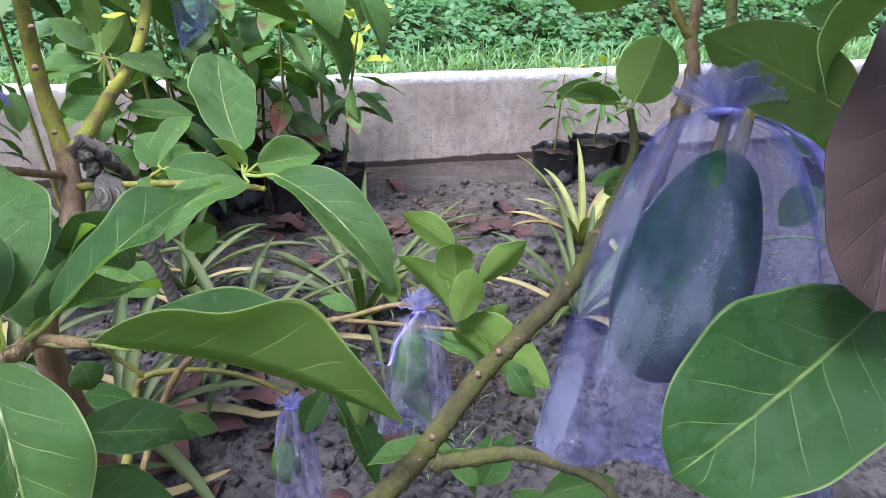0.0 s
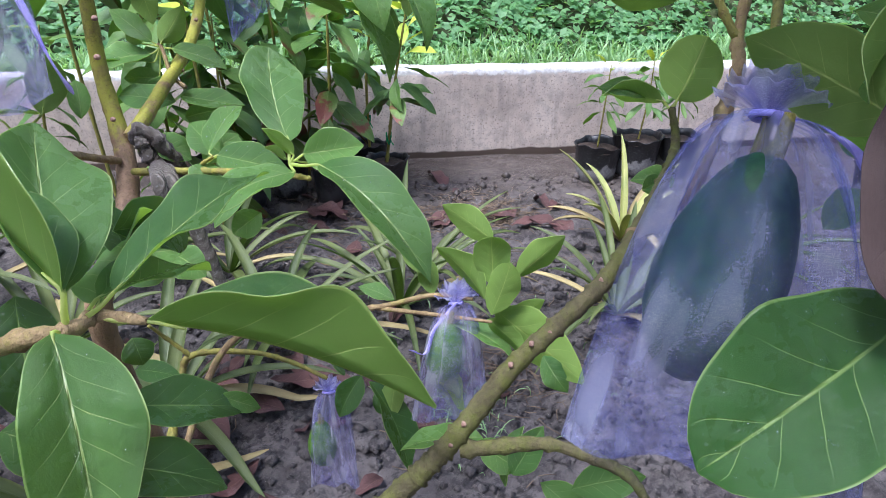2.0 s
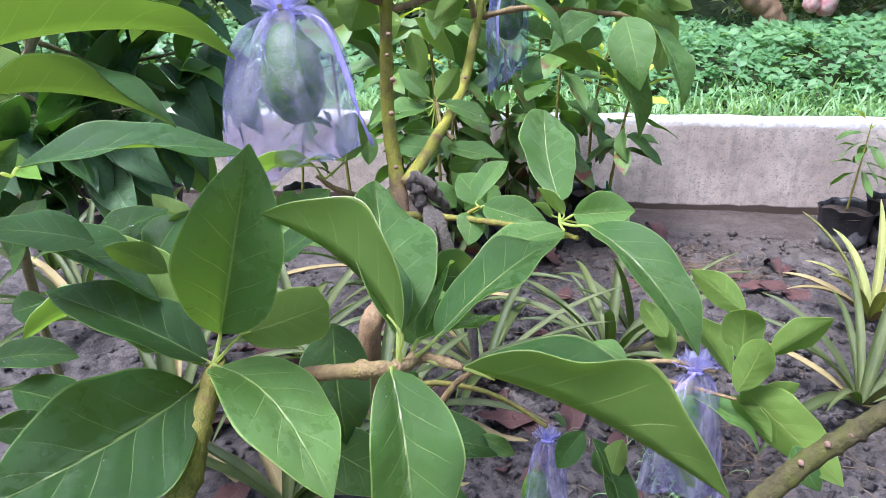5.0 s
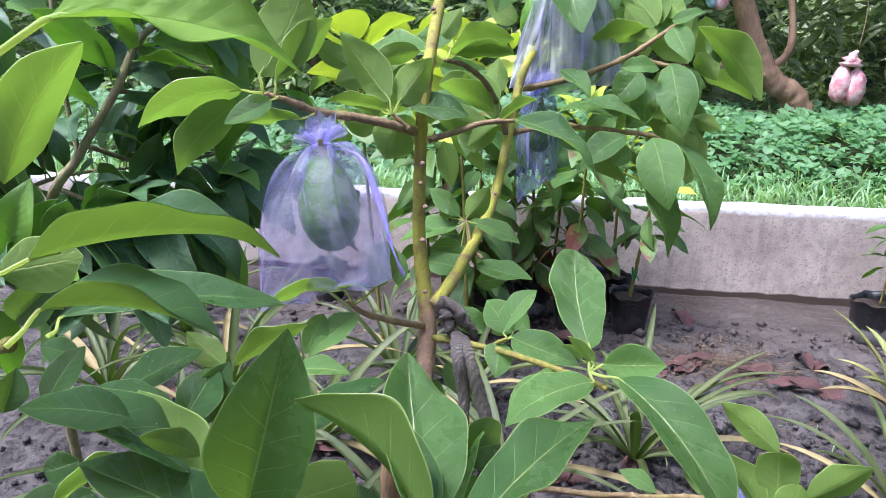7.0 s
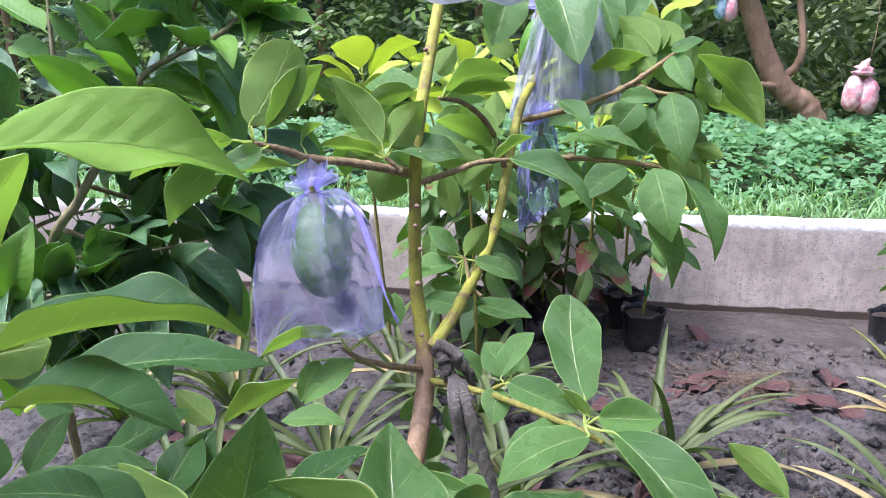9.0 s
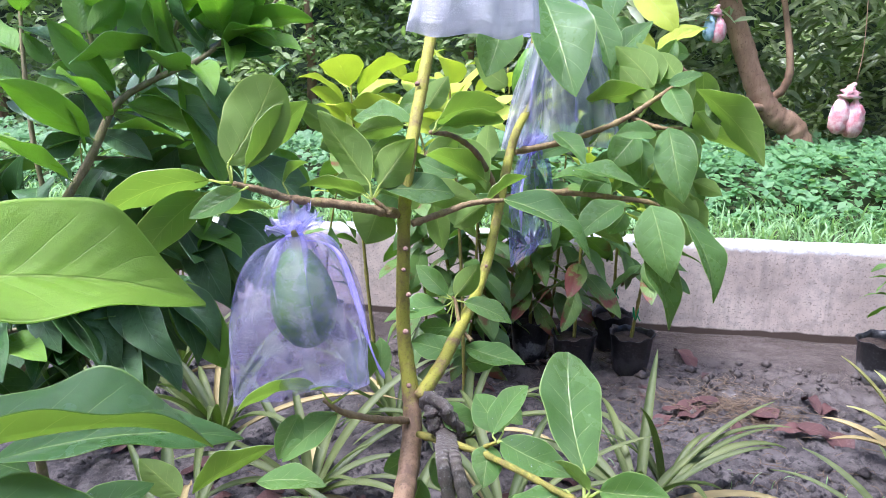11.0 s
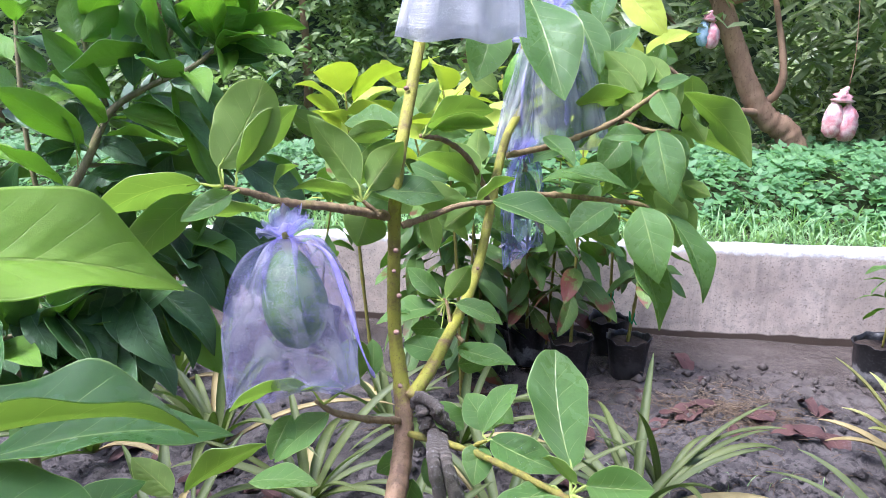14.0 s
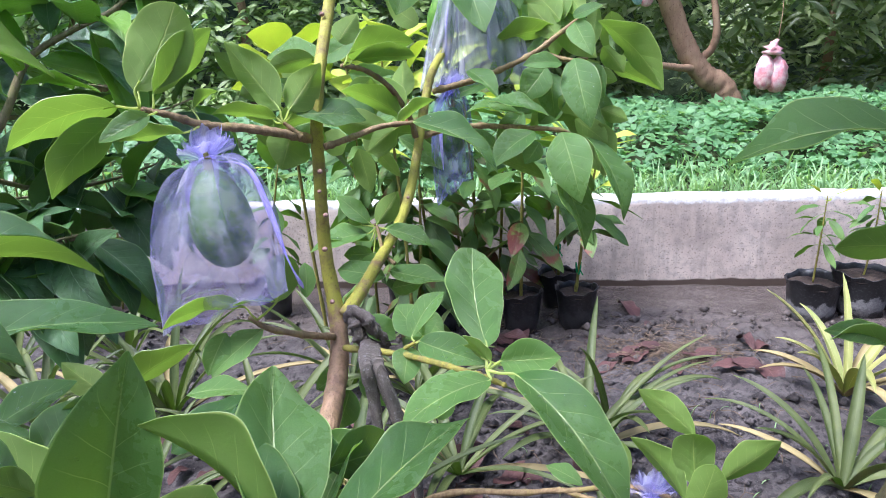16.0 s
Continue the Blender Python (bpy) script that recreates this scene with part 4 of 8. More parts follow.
    under("drawstring", mesh("drawstring", v, fc, [RIBBON]), bag, None, "violet satin drawstring")
    for line in (ribbon or []):
        pts = spline([np.array(p) for p in line], 24)
        wv = []
        for i, p in enumerate(pts):
            w = 0.0032 * (1.25 if i > 18 else 1) * (1 if i < 24 else 0.2)
            tw = 0.6 * math.sin(i * 0.35 + seed)
            d = x * math.cos(tw) + y * math.sin(tw)
            wv += [p - d * w, p + d * w, p + d * w + y * 0.0006, p - d * w + y * 0.0006]
        fc = [(4 * i + a, 4 * i + (a + 1) % 4, 4 * i + 4 + (a + 1) % 4, 4 * i + 4 + a) for i in range(24) for a in range(4)]
        under("ribbon", mesh("ribbon", wv, fc, [RIBBON]), bag, None, "violet satin ribbon end")
    return bag


def strap_plant(place, n, length, width, seed, mats, label, name="bromeliad", wither=0, rise=0.6, spread=6.283, turn=0.0):
    """A rosette of long arching strap leaves on the ground."""
    rng = np.random.RandomState(seed)
    plant = thing(name, place, label, "bromeliad", "strap-leaved plants")
    for i in range(n):
        a = turn + spread * (i * 0.381966 % 1) + rng.normal(0, 0.3)
        inner = i / n
        L = length * rng.uniform(0.6, 1.2)
        up = rise * (0.35 + 1.3 * inner) * rng.uniform(0.75, 1.2)
        bend = rng.uniform(0.5, 1.25) * (1.2 - 0.6 * inner)
        w = width * rng.uniform(0.9, 1.6)
        nu = 12
        u = np.linspace(0, 1, nu + 1)
        el = math.atan2(up, 0.55) - bend * 1.25 * u ** 1.3
        ds = L / nu
        h = np.concatenate([[0], np.cumsum(np.cos(el[:-1]) * ds)]) + 0.012
        z = np.concatenate([[0], np.cumsum(np.sin(el[:-1]) * ds)]) + 0.02
        z = np.maximum(z, 0.012 + 0.01 * u)
        half = w * np.minimum(1, 0.55 + 1.6 * u) * (1 - u ** 3.0) ** 0.8 * 0.5 + 0.0006
        sway = rng.normal(0, 0.05) * u ** 2 * L
        ca, sa = math.cos(a), math.sin(a)
        verts, uvs = [], []
        for s in (-1, 0, 1):
            for k in range(nu + 1):
                sx = s * half[k] + sway[k]
                lift = abs(s) * half[k] * 0.7
                verts.append((place[0] + ca * h[k] - sa * sx, place[1] + sa * h[k] + ca * sx, place[2] + z[k] + lift))
                uvs.append((u[k], 0.5 + 0.5 * s))
        low = [(p[0], p[1], p[2] - 0.0015) for p in verts]
        c, N = nu + 1, len(verts)
        f = [(b * c + k, b * c + k + 1, (b + 1) * c + k + 1, (b + 1) * c + k) for b in range(2) for k in range(nu)]
        f += [tuple(N + q for q in reversed(p)) for p in f]
        f += [(k, k + 1, N + k + 1, N + k) for k in range(nu)] + [(2 * c + k + 1, 2 * c + k, N + 2 * c + k, N + 2 * c + k + 1) for k in range(nu)]
        old = i < wither
        under("strap_leaf", mesh("strap_leaf", verts + low, f, [(WITHER if old else mats)[0]], None, uvs + uvs), plant, None, "yellow withered strap leaf" if old else "")
    return plant


def nursery_pot(place, radius, height, seed, label):
    """A soft black nursery pot, crumpled and mud-splashed, filled with soil."""
    rng = np.random.RandomState(seed)
    pot = thing("nursery_pot", place, label, "pot", "nursery pots")
    prof = [(0.0, 0.004), (0.72, 0.0), (0.78, 0.03), (0.84, 0.3), (0.9, 0.6), (0.96, 0.9), (1.03, 0.985), (1.05, 1.0), (1.02, 1.0), (0.97, 0.975), (0.93, 0.9), (0.9, 0.8)]
    n, v = 40, []
    ph = rng.uniform(0, 6.3, 4)
    for r, h in prof:
        for q in range(n):
            a = 2 * math.pi * q / n
            k = 1 + (0.05 * math.sin(3 * a + ph[0]) + 0.03 * math.sin(7 * a + ph[1] + 5 * h) + 0.02 * math.sin(13 * a + ph[2] - 7 * h) + 0.025 * rng.uniform(-1, 1)) * (0.3 + 0.7 * h)
            v.append((math.cos(a) * r * radius * k, math.sin(a) * r * radius * k, h * height + (0.010 * math.sin(2 * a + ph[3]) + 0.005 * math.sin(9 * a + ph[1]) if h > 0.85 else 0)))
    f = [(i * n + q, i * n + (q + 1) % n, (i + 1) * n + (q + 1) % n, (i + 1) * n + q) for i in range(len(prof) - 1) for q in range(n)]
    ob = new("pot_wall", mesh("pot_wall", v, f, [POT_BLACK]))
    ob.parent = pot
    v = [(0, 0, height * 0.88)]
    for j in range(1, 6):
        for q in range(n):
            a = 2 * math.pi * q / n
            r = radius * 0.94 * j / 5
            v.append((math.cos(a) * r, math.sin(a) * r, height * (0.87 + 0.03 * noise.noise(Vector((math.cos(a) * j, math.sin(a) * j, seed)))) - 0.006 * (j == 5)))
    f = [(0, 1 + q, 1 + (q + 1) % n) for q in range(n)] + [(1 + j * n + q, 1 + (j + 1) * n + q, 1 + (j + 1) * n + (q + 1) % n, 1 + j * n + (q + 1) % n) for j in range(4) for q in range(n)]
    so = new("potting_soil", mesh("potting_soil", v, f, [POTTING]))
    so.parent = pot
    return pot


def seedling(base, height, n, size, seed, label, lean=(0.0, 0.0), pale=4, mats=NURSERY, sick=2, stem=0.008, start=0.35, slim=0.36, tie=False, name="avocado_seedling"):
    """A potted sapling: a thin stem, hanging lower leaves, paler shoots at its top."""
    rng = np.random.RandomState(seed)
    plant = thing(name, base, label, "sapling", "potted saplings")
    b = np.array(base, float)
    top = b + np.array([lean[0], lean[1], height])
    mid = (b + top) / 2 + np.array([rng.normal(0, 0.015), rng.normal(0, 0.015), 0])
    branch(plant, "stem", [tuple(b - np.array([0, 0, 0.03])), tuple(mid), tuple(top)], [stem, stem * 0.85, stem * 0.45], GREEN_BARK, 18, 8, 0.05)
    line = spline([b, mid, top], 40)
    for i in range(n):
        g = start + (1 - start) * (i + rng.uniform(0, 0.6)) / n
        p = line[min(40, int(g * 40))]
        a = i * 2.4 + rng.normal(0, 0.3)
        late = i >= n - pale
        L = size * rng.uniform(0.75, 1.15) * (0.8 if late else 1)
        tip_drop = rng.uniform(0.15, 0.8) if late else rng.uniform(-0.9, 0.1) - 0.5 * (1 - g)
        d = np.array([math.cos(a), math.sin(a), tip_drop])
        d /= np.linalg.norm(d)
        st = p + d * 0.035 + np.array([0, 0, 0.012])
        kind = PALE if late else (BLIGHT if i < sick else mats)
        leaf(plant, st, st + d * L, L * slim * rng.uniform(0.85, 1.15), (d[0] * -0.6 + rng.normal(0, 0.25), d[1] * -0.6 + rng.normal(0, 0.25), 1.0 if not late else 0.6), rng.uniform(0.02, 0.12), rng.uniform(0.15, 0.4), 0.025, 0.0, tuple(p), kind, 0.75, 0.85)
    if tie:
        q = line[6]
        v, f, _ = tube([q + np.array([0.012 * math.cos(t), 0.012 * math.sin(t), 0.03 * math.sin(2.3 * t)]) for t in np.linspace(0, 7, 16)] + [q + np.array([0.02, -0.02, -0.03])], [0.003, 0.003], 30, 5)
        under("tie", mesh("tie", v, f, [GREEN_TIE]), plant, None, "bright green plastic tie")
    return plant


def leafy_branch(parent, pts, radii, bark, n, size, seed, mats, start=0.15, slim=0.45, fresh_lit=0.0, nodes=24):
    """A limb with leaves set alternately along it."""
    rng = np.random.RandomState(seed)
    branch(parent, "limb", pts, radii, bark, nodes, 8, 0.06)
    line = spline([np.array(p, float) for p in pts], 60)
    for i in range(n):
        g = start + (1 - start) * (i + rng.uniform(0, 0.7)) / n
        k = min(59, int(g * 60))
        t = line[k + 1] - line[k]
        t /= np.linalg.norm(t) + 1e-9
        a = rng.uniform(0, 6.283)
        side = np.cross(t, (math.cos(a), math.sin(a), 0.4))
        side /= np.linalg.norm(side) + 1e-9
        d = t * rng.uniform(0.1, 0.7) + side + np.array([0, 0, rng.uniform(-0.55, 0.3)])
        d /= np.linalg.norm(d)
        L = size * rng.uniform(0.65, 1.25)
        st = line[k] + d * 0.014
        kind = FRESH_LIT if rng.uniform() < max(0.12, fresh_lit) * (0.35 + 0.65 * g) else mats
        leaf(parent, st, st + d * L, L * slim * rng.uniform(0.85, 1.15), (rng.normal(0, 0.5), -0.2 + rng.normal(0, 0.5), 1), rng.uniform(-0.04, 0.14), rng.uniform(0.2, 0.8), 0.03, 0.2, tuple(line[k]), kind, 0.75, 0.92)


def fallen_leaf(place, length, turn, seed, curl=0.2, mats=DEAD):
    rng = np.random.RandomState(seed)
    L = length
    v, f, mi, uv = blade(L, L * rng.uniform(0.38, 0.5), curl * rng.choice((-1, 1)), rng.uniform(0.1, 0.6), 0.06, 0.0, rng, 12, 6, 0.8, 0.8)
    v[:, 2] -= v[:, 2].min()
    ob = new("fallen_leaf", mesh("fallen_leaf", v, f, mats, mi, uv))
    x, y = place
    ob.matrix_basis = pose(x, y, ground_height(x, y) + 0.003, rng.uniform(-8, 8), rng.uniform(-8, 8), turn)
    return tagged(ob, "curled dead brown leaf lying on the mud", "fallen leaf", "fallen leaves")


# ---------------------------------------------------------------- the avocado trees
def scar(parent, place, toward, r):
    """A pale oval leaf scar on the bark."""
    m = axes(place, (0, 0, 1), toward)
    n = 12
    v = [(0, 0, 0.0007)] + [(r * 0.75 * math.sin(2 * math.pi * q / n), r * math.cos(2 * math.pi * q / n), 0.0005) for q in range(n)] + [(r * 1.1 * math.sin(2 * math.pi * q / n), r * 1.2 * math.cos(2 * math.pi * q / n), -0.003) for q in range(n)]
    f = [(0, 1 + (q + 1) % n, 1 + q) for q in range(n)] + [(1 + q, 1 + (q + 1) % n, 1 + n + (q + 1) % n, 1 + n + q) for q in range(n)]
    return under("leaf_scar", mesh("leaf_scar", v, f, [SCAR]), parent, m)


tree = thing("avocado_tree", (0.02, 0.95, 0.0), "young avocado tree with forked yellow-green trunk and broad leaves", "tree")
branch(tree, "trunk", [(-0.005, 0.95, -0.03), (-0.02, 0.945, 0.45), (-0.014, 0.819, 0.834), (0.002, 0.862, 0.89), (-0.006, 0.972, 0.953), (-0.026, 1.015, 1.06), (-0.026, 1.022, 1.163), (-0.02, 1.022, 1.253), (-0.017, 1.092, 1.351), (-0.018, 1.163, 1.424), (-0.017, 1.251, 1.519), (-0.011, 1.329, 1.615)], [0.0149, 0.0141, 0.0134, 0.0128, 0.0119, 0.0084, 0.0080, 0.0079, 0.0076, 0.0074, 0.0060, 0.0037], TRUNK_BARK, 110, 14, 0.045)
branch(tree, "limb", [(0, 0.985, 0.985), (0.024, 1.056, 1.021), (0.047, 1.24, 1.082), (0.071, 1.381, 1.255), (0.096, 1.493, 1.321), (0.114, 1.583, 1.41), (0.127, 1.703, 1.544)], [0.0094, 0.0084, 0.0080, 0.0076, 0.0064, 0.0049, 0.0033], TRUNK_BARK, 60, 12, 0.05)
scar(tree, (-0.02, 1.077, 1.352), (0.239, -0.971, 0.003), 0.0028)
scar(tree, (-0.017, 1.016, 1.252), (0.254, -0.967, 0.03), 0.0028)
scar(tree, (-0.016, 0.993, 1.168), (0.261, -0.964, 0.054), 0.0028)
scar(tree, (-0.008, 0.956, 1.081), (0.262, -0.961, 0.083), 0.003)
scar(tree, (-0.017, 0.986, 1.145), (0.264, -0.963, 0.061), 0.0022)
scar(tree, (-0.01, 0.98, 1.117), (0.257, -0.964, 0.07), 0.0028)
scar(tree, (-0.005, 0.955, 1.015), (0.259, -0.96, 0.102), 0.0026)
scar(tree, (0.05, 1.219, 1.086), (0.131, -0.99, 0.06), .0024)
scar(tree, (0.063, 1.307, 1.149), (0.106, -0.993, 0.042), .0024)
scar(tree, (0.041, 1.121, 1.035), (0.156, -0.985, 0.079), .0024)
scar(tree, (0.085, 1.401, 1.236), (0.078, -0.997, 0.023), .0024)
branch(tree, "limb", [(-0.03, 1.015, 1.205), (-0.046, 0.983, 1.215), (-0.087, 0.953, 1.227), (-0.124, 0.932, 1.234), (-0.148, 0.91, 1.247), (-0.17, 0.892, 1.256)], [0.0061, 0.0056, 0.0049, 0.0045, 0.0041, 0.0025], TWIG_BARK, 26)
leaf(tree, (-0.173, 0.891, 1.275), (-0.138, 0.936, 1.361), 0.066, (-0.533, 0.821, -0.205), 0.07, 0.12, 0.03, node=(-0.171, 0.892, 1.257), a=0.62, b=0.5, fine=True)
leaf(tree, (-0.16, 0.903, 1.27), (-0.111, 0.955, 1.336), 0.048, (-0.865, 0.367, 0.343), 0.05, 0.35, 0.03, node=(-0.161, 0.899, 1.254))
leaf(tree, (-0.184, 0.916, 1.276), (-0.161, 0.942, 1.32), 0.028, (0.035, -0.867, 0.497), 0.059, 0.5, 0.03, node=(-0.171, 0.892, 1.257))
leaf(tree, (-0.191, 0.884, 1.26), (-0.29, 0.84, 1.222), 0.058, (-0.495, 0.51, 0.704), 0.1, 0.2, 0.03, node=(-0.171, 0.892, 1.257), fine=True)
leaf(tree, (-0.196, 0.885, 1.247), (-0.251, 0.836, 1.176), 0.052, (-0.803, 0.545, 0.241), 0.12, 0.2, 0.03, node=(-0.166, 0.893, 1.254))
leaf(tree, (-0.159, 0.888, 1.25), (-0.198, 0.853, 1.227), 0.029, (0.421, -0.788, 0.449), 0.08, 0.56, 0.03, node=(-0.157, 0.899, 1.252))
leaf(tree, (-0.137, 0.912, 1.228), (-0.201, 0.889, 1.224), 0.034, (-0.254, 0.547, 0.798), 0.025, 0.52, 0.03, node=(-0.126, 0.926, 1.233))
leaf(tree, (-0.137, 0.939, 1.25), (-0.125, 0.977, 1.269), 0.022, (-0.895, 0.044, 0.443), 0.081, 0.59, 0.03, node=(-0.125, 0.927, 1.236))
branch(tree, "shoot", [(-0.032, 0.99, 1.209), (-0.04, 0.985, 1.219), (-0.05, 0.981, 1.229)], [0.0033, 0.0029, 0.0020], TWIG_BARK, 8)
leaf(tree, (-0.054, 0.984, 1.244), (-0.124, 1.013, 1.323), 0.055, (0.386, 0.922, 0.01), 0.06, 0.25, 0.03, node=(-0.05, 0.981, 1.228), fine=True)
leaf(tree, (-0.044, 0.986, 1.242), (-0.01, 1.015, 1.292), 0.045, (-0.372, 0.887, -0.274), 0.1, 0.52, 0.03, node=(-0.05, 0.981, 1.228))
leaf(tree, (-0.043, 0.995, 1.238), (0.034, 1.048, 1.227), 0.047, (0.449, -0.49, 0.747), 0.033, 0.26, 0.03, node=(-0.05, 0.981, 1.228), wet=27)
leaf(tree, (-0.048, 0.999, 1.216), (-0.064, 0.995, 1.172), 0.057, (-0.228, 0.974, -0.001), 0.031, 0.51, 0.03, node=(-0.05, 0.981, 1.228))
leaf(tree, (-0.057, 0.981, 1.234), (-0.127, 0.96, 1.245), 0.037, (-0.056, 0.595, 0.802), 0.074, 0.33, 0.03, node=(-0.05, 0.981, 1.228))
leaf(tree, (-0.073, 1.009, 1.23), (-0.117, 1.032, 1.233), 0.025, (0.46, 0.815, 0.354), 0.056, 0.52, 0.03, node=(-0.05, 0.981, 1.228))
leaf(tree, (-0.044, 1.106, 1.301), (-0.107, 1.091, 1.288), 0.033, (-0.289, 0.894, 0.342), 0.079, 0.31, 0.03, node=(-0.024, 1.088, 1.301))
leaf(tree, (-0.047, 1.142, 1.281), (-0.109, 1.144, 1.251), 0.034, (-0.07, 0.976, 0.208), 0.036, 0.43, 0.03)
leaf(tree, (-0.042, 1.138, 1.303), (-0.135, 1.174, 1.307), 0.050, (-0.149, -0.486, 0.861), 0.041, 0.44, 0.03, wet=30)
branch(tree, "twig", [(-0.011, 1.006, 1.196), (0.021, 1.03, 1.205), (0.051, 1.048, 1.214), (0.088, 1.066, 1.216)], [0.0041, 0.0037, 0.0034, 0.0025], TWIG_BARK, 14)
leaf(tree, (0.088, 1.066, 1.217), (0.199, 1.06, 1.153), 0.064, (0.455, -0.348, 0.82), 0.09, 0.48, 0.03, node=(0.07, 1.057, 1.216), fine=True, wet=31)
leaf(tree, (0.069, 1.063, 1.216), (0.111, 1.098, 1.243), 0.031, (-0.723, 0.498, 0.479), 0.027, 0.52, 0.03, node=(0.076, 1.064, 1.216))
leaf(tree, (0.067, 1.071, 1.21), (0.027, 1.067, 1.18), 0.033, (-0.027, 0.993, -0.115), 0.061, 0.56, 0.03, node=(0.076, 1.064, 1.216))
branch(tree, "twig", [(0.055, 1.3, 1.17), (0.048, 1.287, 1.206), (0.028, 1.243, 1.253), (0.004, 1.193, 1.28), (-0.02, 1.149, 1.289)], [0.0049, 0.0043, 0.0041, 0.0037, 0.0029], TWIG_BARK, 18)
leaf(tree, (-0.013, 1.164, 1.303), (0.068, 1.246, 1.318), 0.058, (-0.609, 0.493, 0.621), 0.1, 0.27, 0.03, node=(-0.017, 1.149, 1.288))
leaf(tree, (-0.008, 1.174, 1.295), (0.069, 1.251, 1.296), 0.055, (-0.355, 0.34, 0.871), 0.035, 0.42, 0.03, node=(-0.017, 1.149, 1.288))
leaf(tree, (0.041, 1.255, 1.21), (-0.039, 1.21, 1.256), 0.051, (-0.114, 0.8, 0.589), 0.12, 0.43, 0.03, node=(0.045, 1.275, 1.203))
leaf(tree, (-0.02, 1.09, 1.224), (0.056, 1.119, 1.199), 0.044, (-0.384, 0.915, -0.122), 0.1, 0.59, 0.03)
leaf(tree, (0.031, 1.127, 1.208), (0.029, 1.116, 1.165), 0.051, (-0.168, 0.954, -0.247), 0.081, 0.45, 0.03)
leaf(tree, (-0.028, 1.177, 1.321), (-0.011, 1.232, 1.361), 0.039, (-0.526, 0.597, -0.605), 0.042, 0.43, 0.03)
leaf(tree, (0.036, 1.292, 1.235), (0.036, 1.338, 1.29), 0.042, (-0.155, 0.759, -0.632), 0.05, 0.54, 0.03, node=(0.038, 1.289, 1.22))
leaf(tree, (-0.004, 1.278, 1.21), (-0.069, 1.293, 1.233), 0.035, (-0.065, -0.911, 0.408), 0.071, 0.45, 0.03, wet=17)
leaf(tree, (0.045, 1.344, 1.228), (-0.015, 1.395, 1.264), 0.043, (-0.034, -0.598, 0.801), 0.08, 0.35, 0.03, wet=14)
branch(tree, "shoot", [(0.048, 1.092, 1.019), (0.031, 1.103, 1.033), (0.021, 1.119, 1.063), (0.016, 1.12, 1.07)], [0.0029, 0.0026, 0.0023, 0.0016], TWIG_BARK, 12)
leaf(tree, (0.01, 1.119, 1.072), (-0.034, 1.122, 1.112), 0.030, (0.393, -0.789, 0.472), 0.065, 0.38, 0.03, node=(0.019, 1.12, 1.066))
leaf(tree, (0.02, 1.121, 1.07), (0.05, 1.138, 1.113), 0.036, (-0.132, 0.952, -0.276), 0.04, 0.59, 0.03, node=(0.019, 1.12, 1.066))
leaf(tree, (0.008, 1.115, 1.058), (-0.074, 1.095, 1.037), 0.043, (-0.106, -0.455, 0.884), 0.08, 0.38, 0.03, node=(0.019, 1.12, 1.066))
leaf(tree, (0.032, 1.121, 1.063), (0.098, 1.126, 1.035), 0.036, (0.351, -0.571, 0.742), 0.037, 0.41, 0.03, node=(0.019, 1.12, 1.066), wet=39)
leaf(tree, (0.01, 1.113, 1.048), (-0.058, 1.103, 1.056), 0.034, (0.157, -0.331, 0.931), 0.023, 0.52, 0.03, node=(0.019, 1.12, 1.066), wet=18)
leaf(tree, (0.014, 1.109, 1.03), (-0.027, 1.102, 1.03), 0.029, (0.169, -0.911, 0.375), 0.052, 0.36, 0.03, node=(0.019, 1.12, 1.066))
leaf(tree, (0.025, 1.111, 1.029), (-0.007, 1.098, 1), 0.027, (0.103, -0.941, 0.321), 0.071, 0.46, 0.03, node=(0.019, 1.12, 1.066))
leaf(tree, (-0.002, 1.117, 1.07), (-0.018, 1.119, 1.089), 0.020, (-0.232, 0.928, -0.291), 0.086, 0.41, 0.03, node=(0.019, 1.12, 1.066))
leaf(tree, (-0.048, 0.987, 1.009), (-0.056, 1.017, 1.047), 0.027, (0.245, -0.741, 0.625), 0.047, 0.55, 0.03)
branch(tree, "twig", [(-0.01, 0.965, 0.965), (-0.039, 0.93, 0.984), (-0.069, 0.908, 1.001), (-0.087, 0.899, 1.019)], [0.0045, 0.0039, 0.0034, 0.0025], TWIG_BARK, 14)
leaf(tree, (-0.052, 0.9, 1.037), (-0.04, 0.911, 1.091), 0.039, (-0.251, 0.958, -0.137), 0.04, 0.44, 0.03, node=(-0.078, 0.9, 1.015), a=0.62, b=0.52)
leaf(tree, (-0.087, 0.892, 1.034), (-0.162, 0.846, 1.03), 0.044, (-0.384, 0.561, 0.734), 0.1, 0.39, 0.03, node=(-0.078, 0.9, 1.015))
leaf(tree, (-0.075, 0.907, 1.001), (-0.122, 0.858, 0.966), 0.038, (-0.073, -0.533, 0.843), 0.038, 0.27, 0.03, node=(-0.059, 0.914, 0.996))
leaf(tree, (-0.053, 0.9, 1.037), (-0.091, 0.873, 1.044), 0.023, (0.059, 0.152, 0.987), 0.046, 0.58, 0.03, node=(-0.078, 0.9, 1.015))
leaf(tree, (-0.114, 0.893, 1.002), (-0.126, 0.86, 0.965), 0.032, (0.471, -0.723, 0.506), 0.028, 0.46, 0.03)
leaf(tree, (-0.135, 0.826, 0.959), (-0.063, 0.835, 0.961), 0.036, (0.002, -0.162, 0.987), 0.078, 0.29, 0.03)
branch(tree, "limb", [(0.005, 0.955, 0.955), (0.078, 0.912, 0.968), (0.13, 0.86, 0.983), (0.187, 0.797, 0.999), (0.207, 0.772, 1.004)], [0.0042, 0.0037, 0.0034, 0.0031, 0.0020], GREEN_BARK, 26)
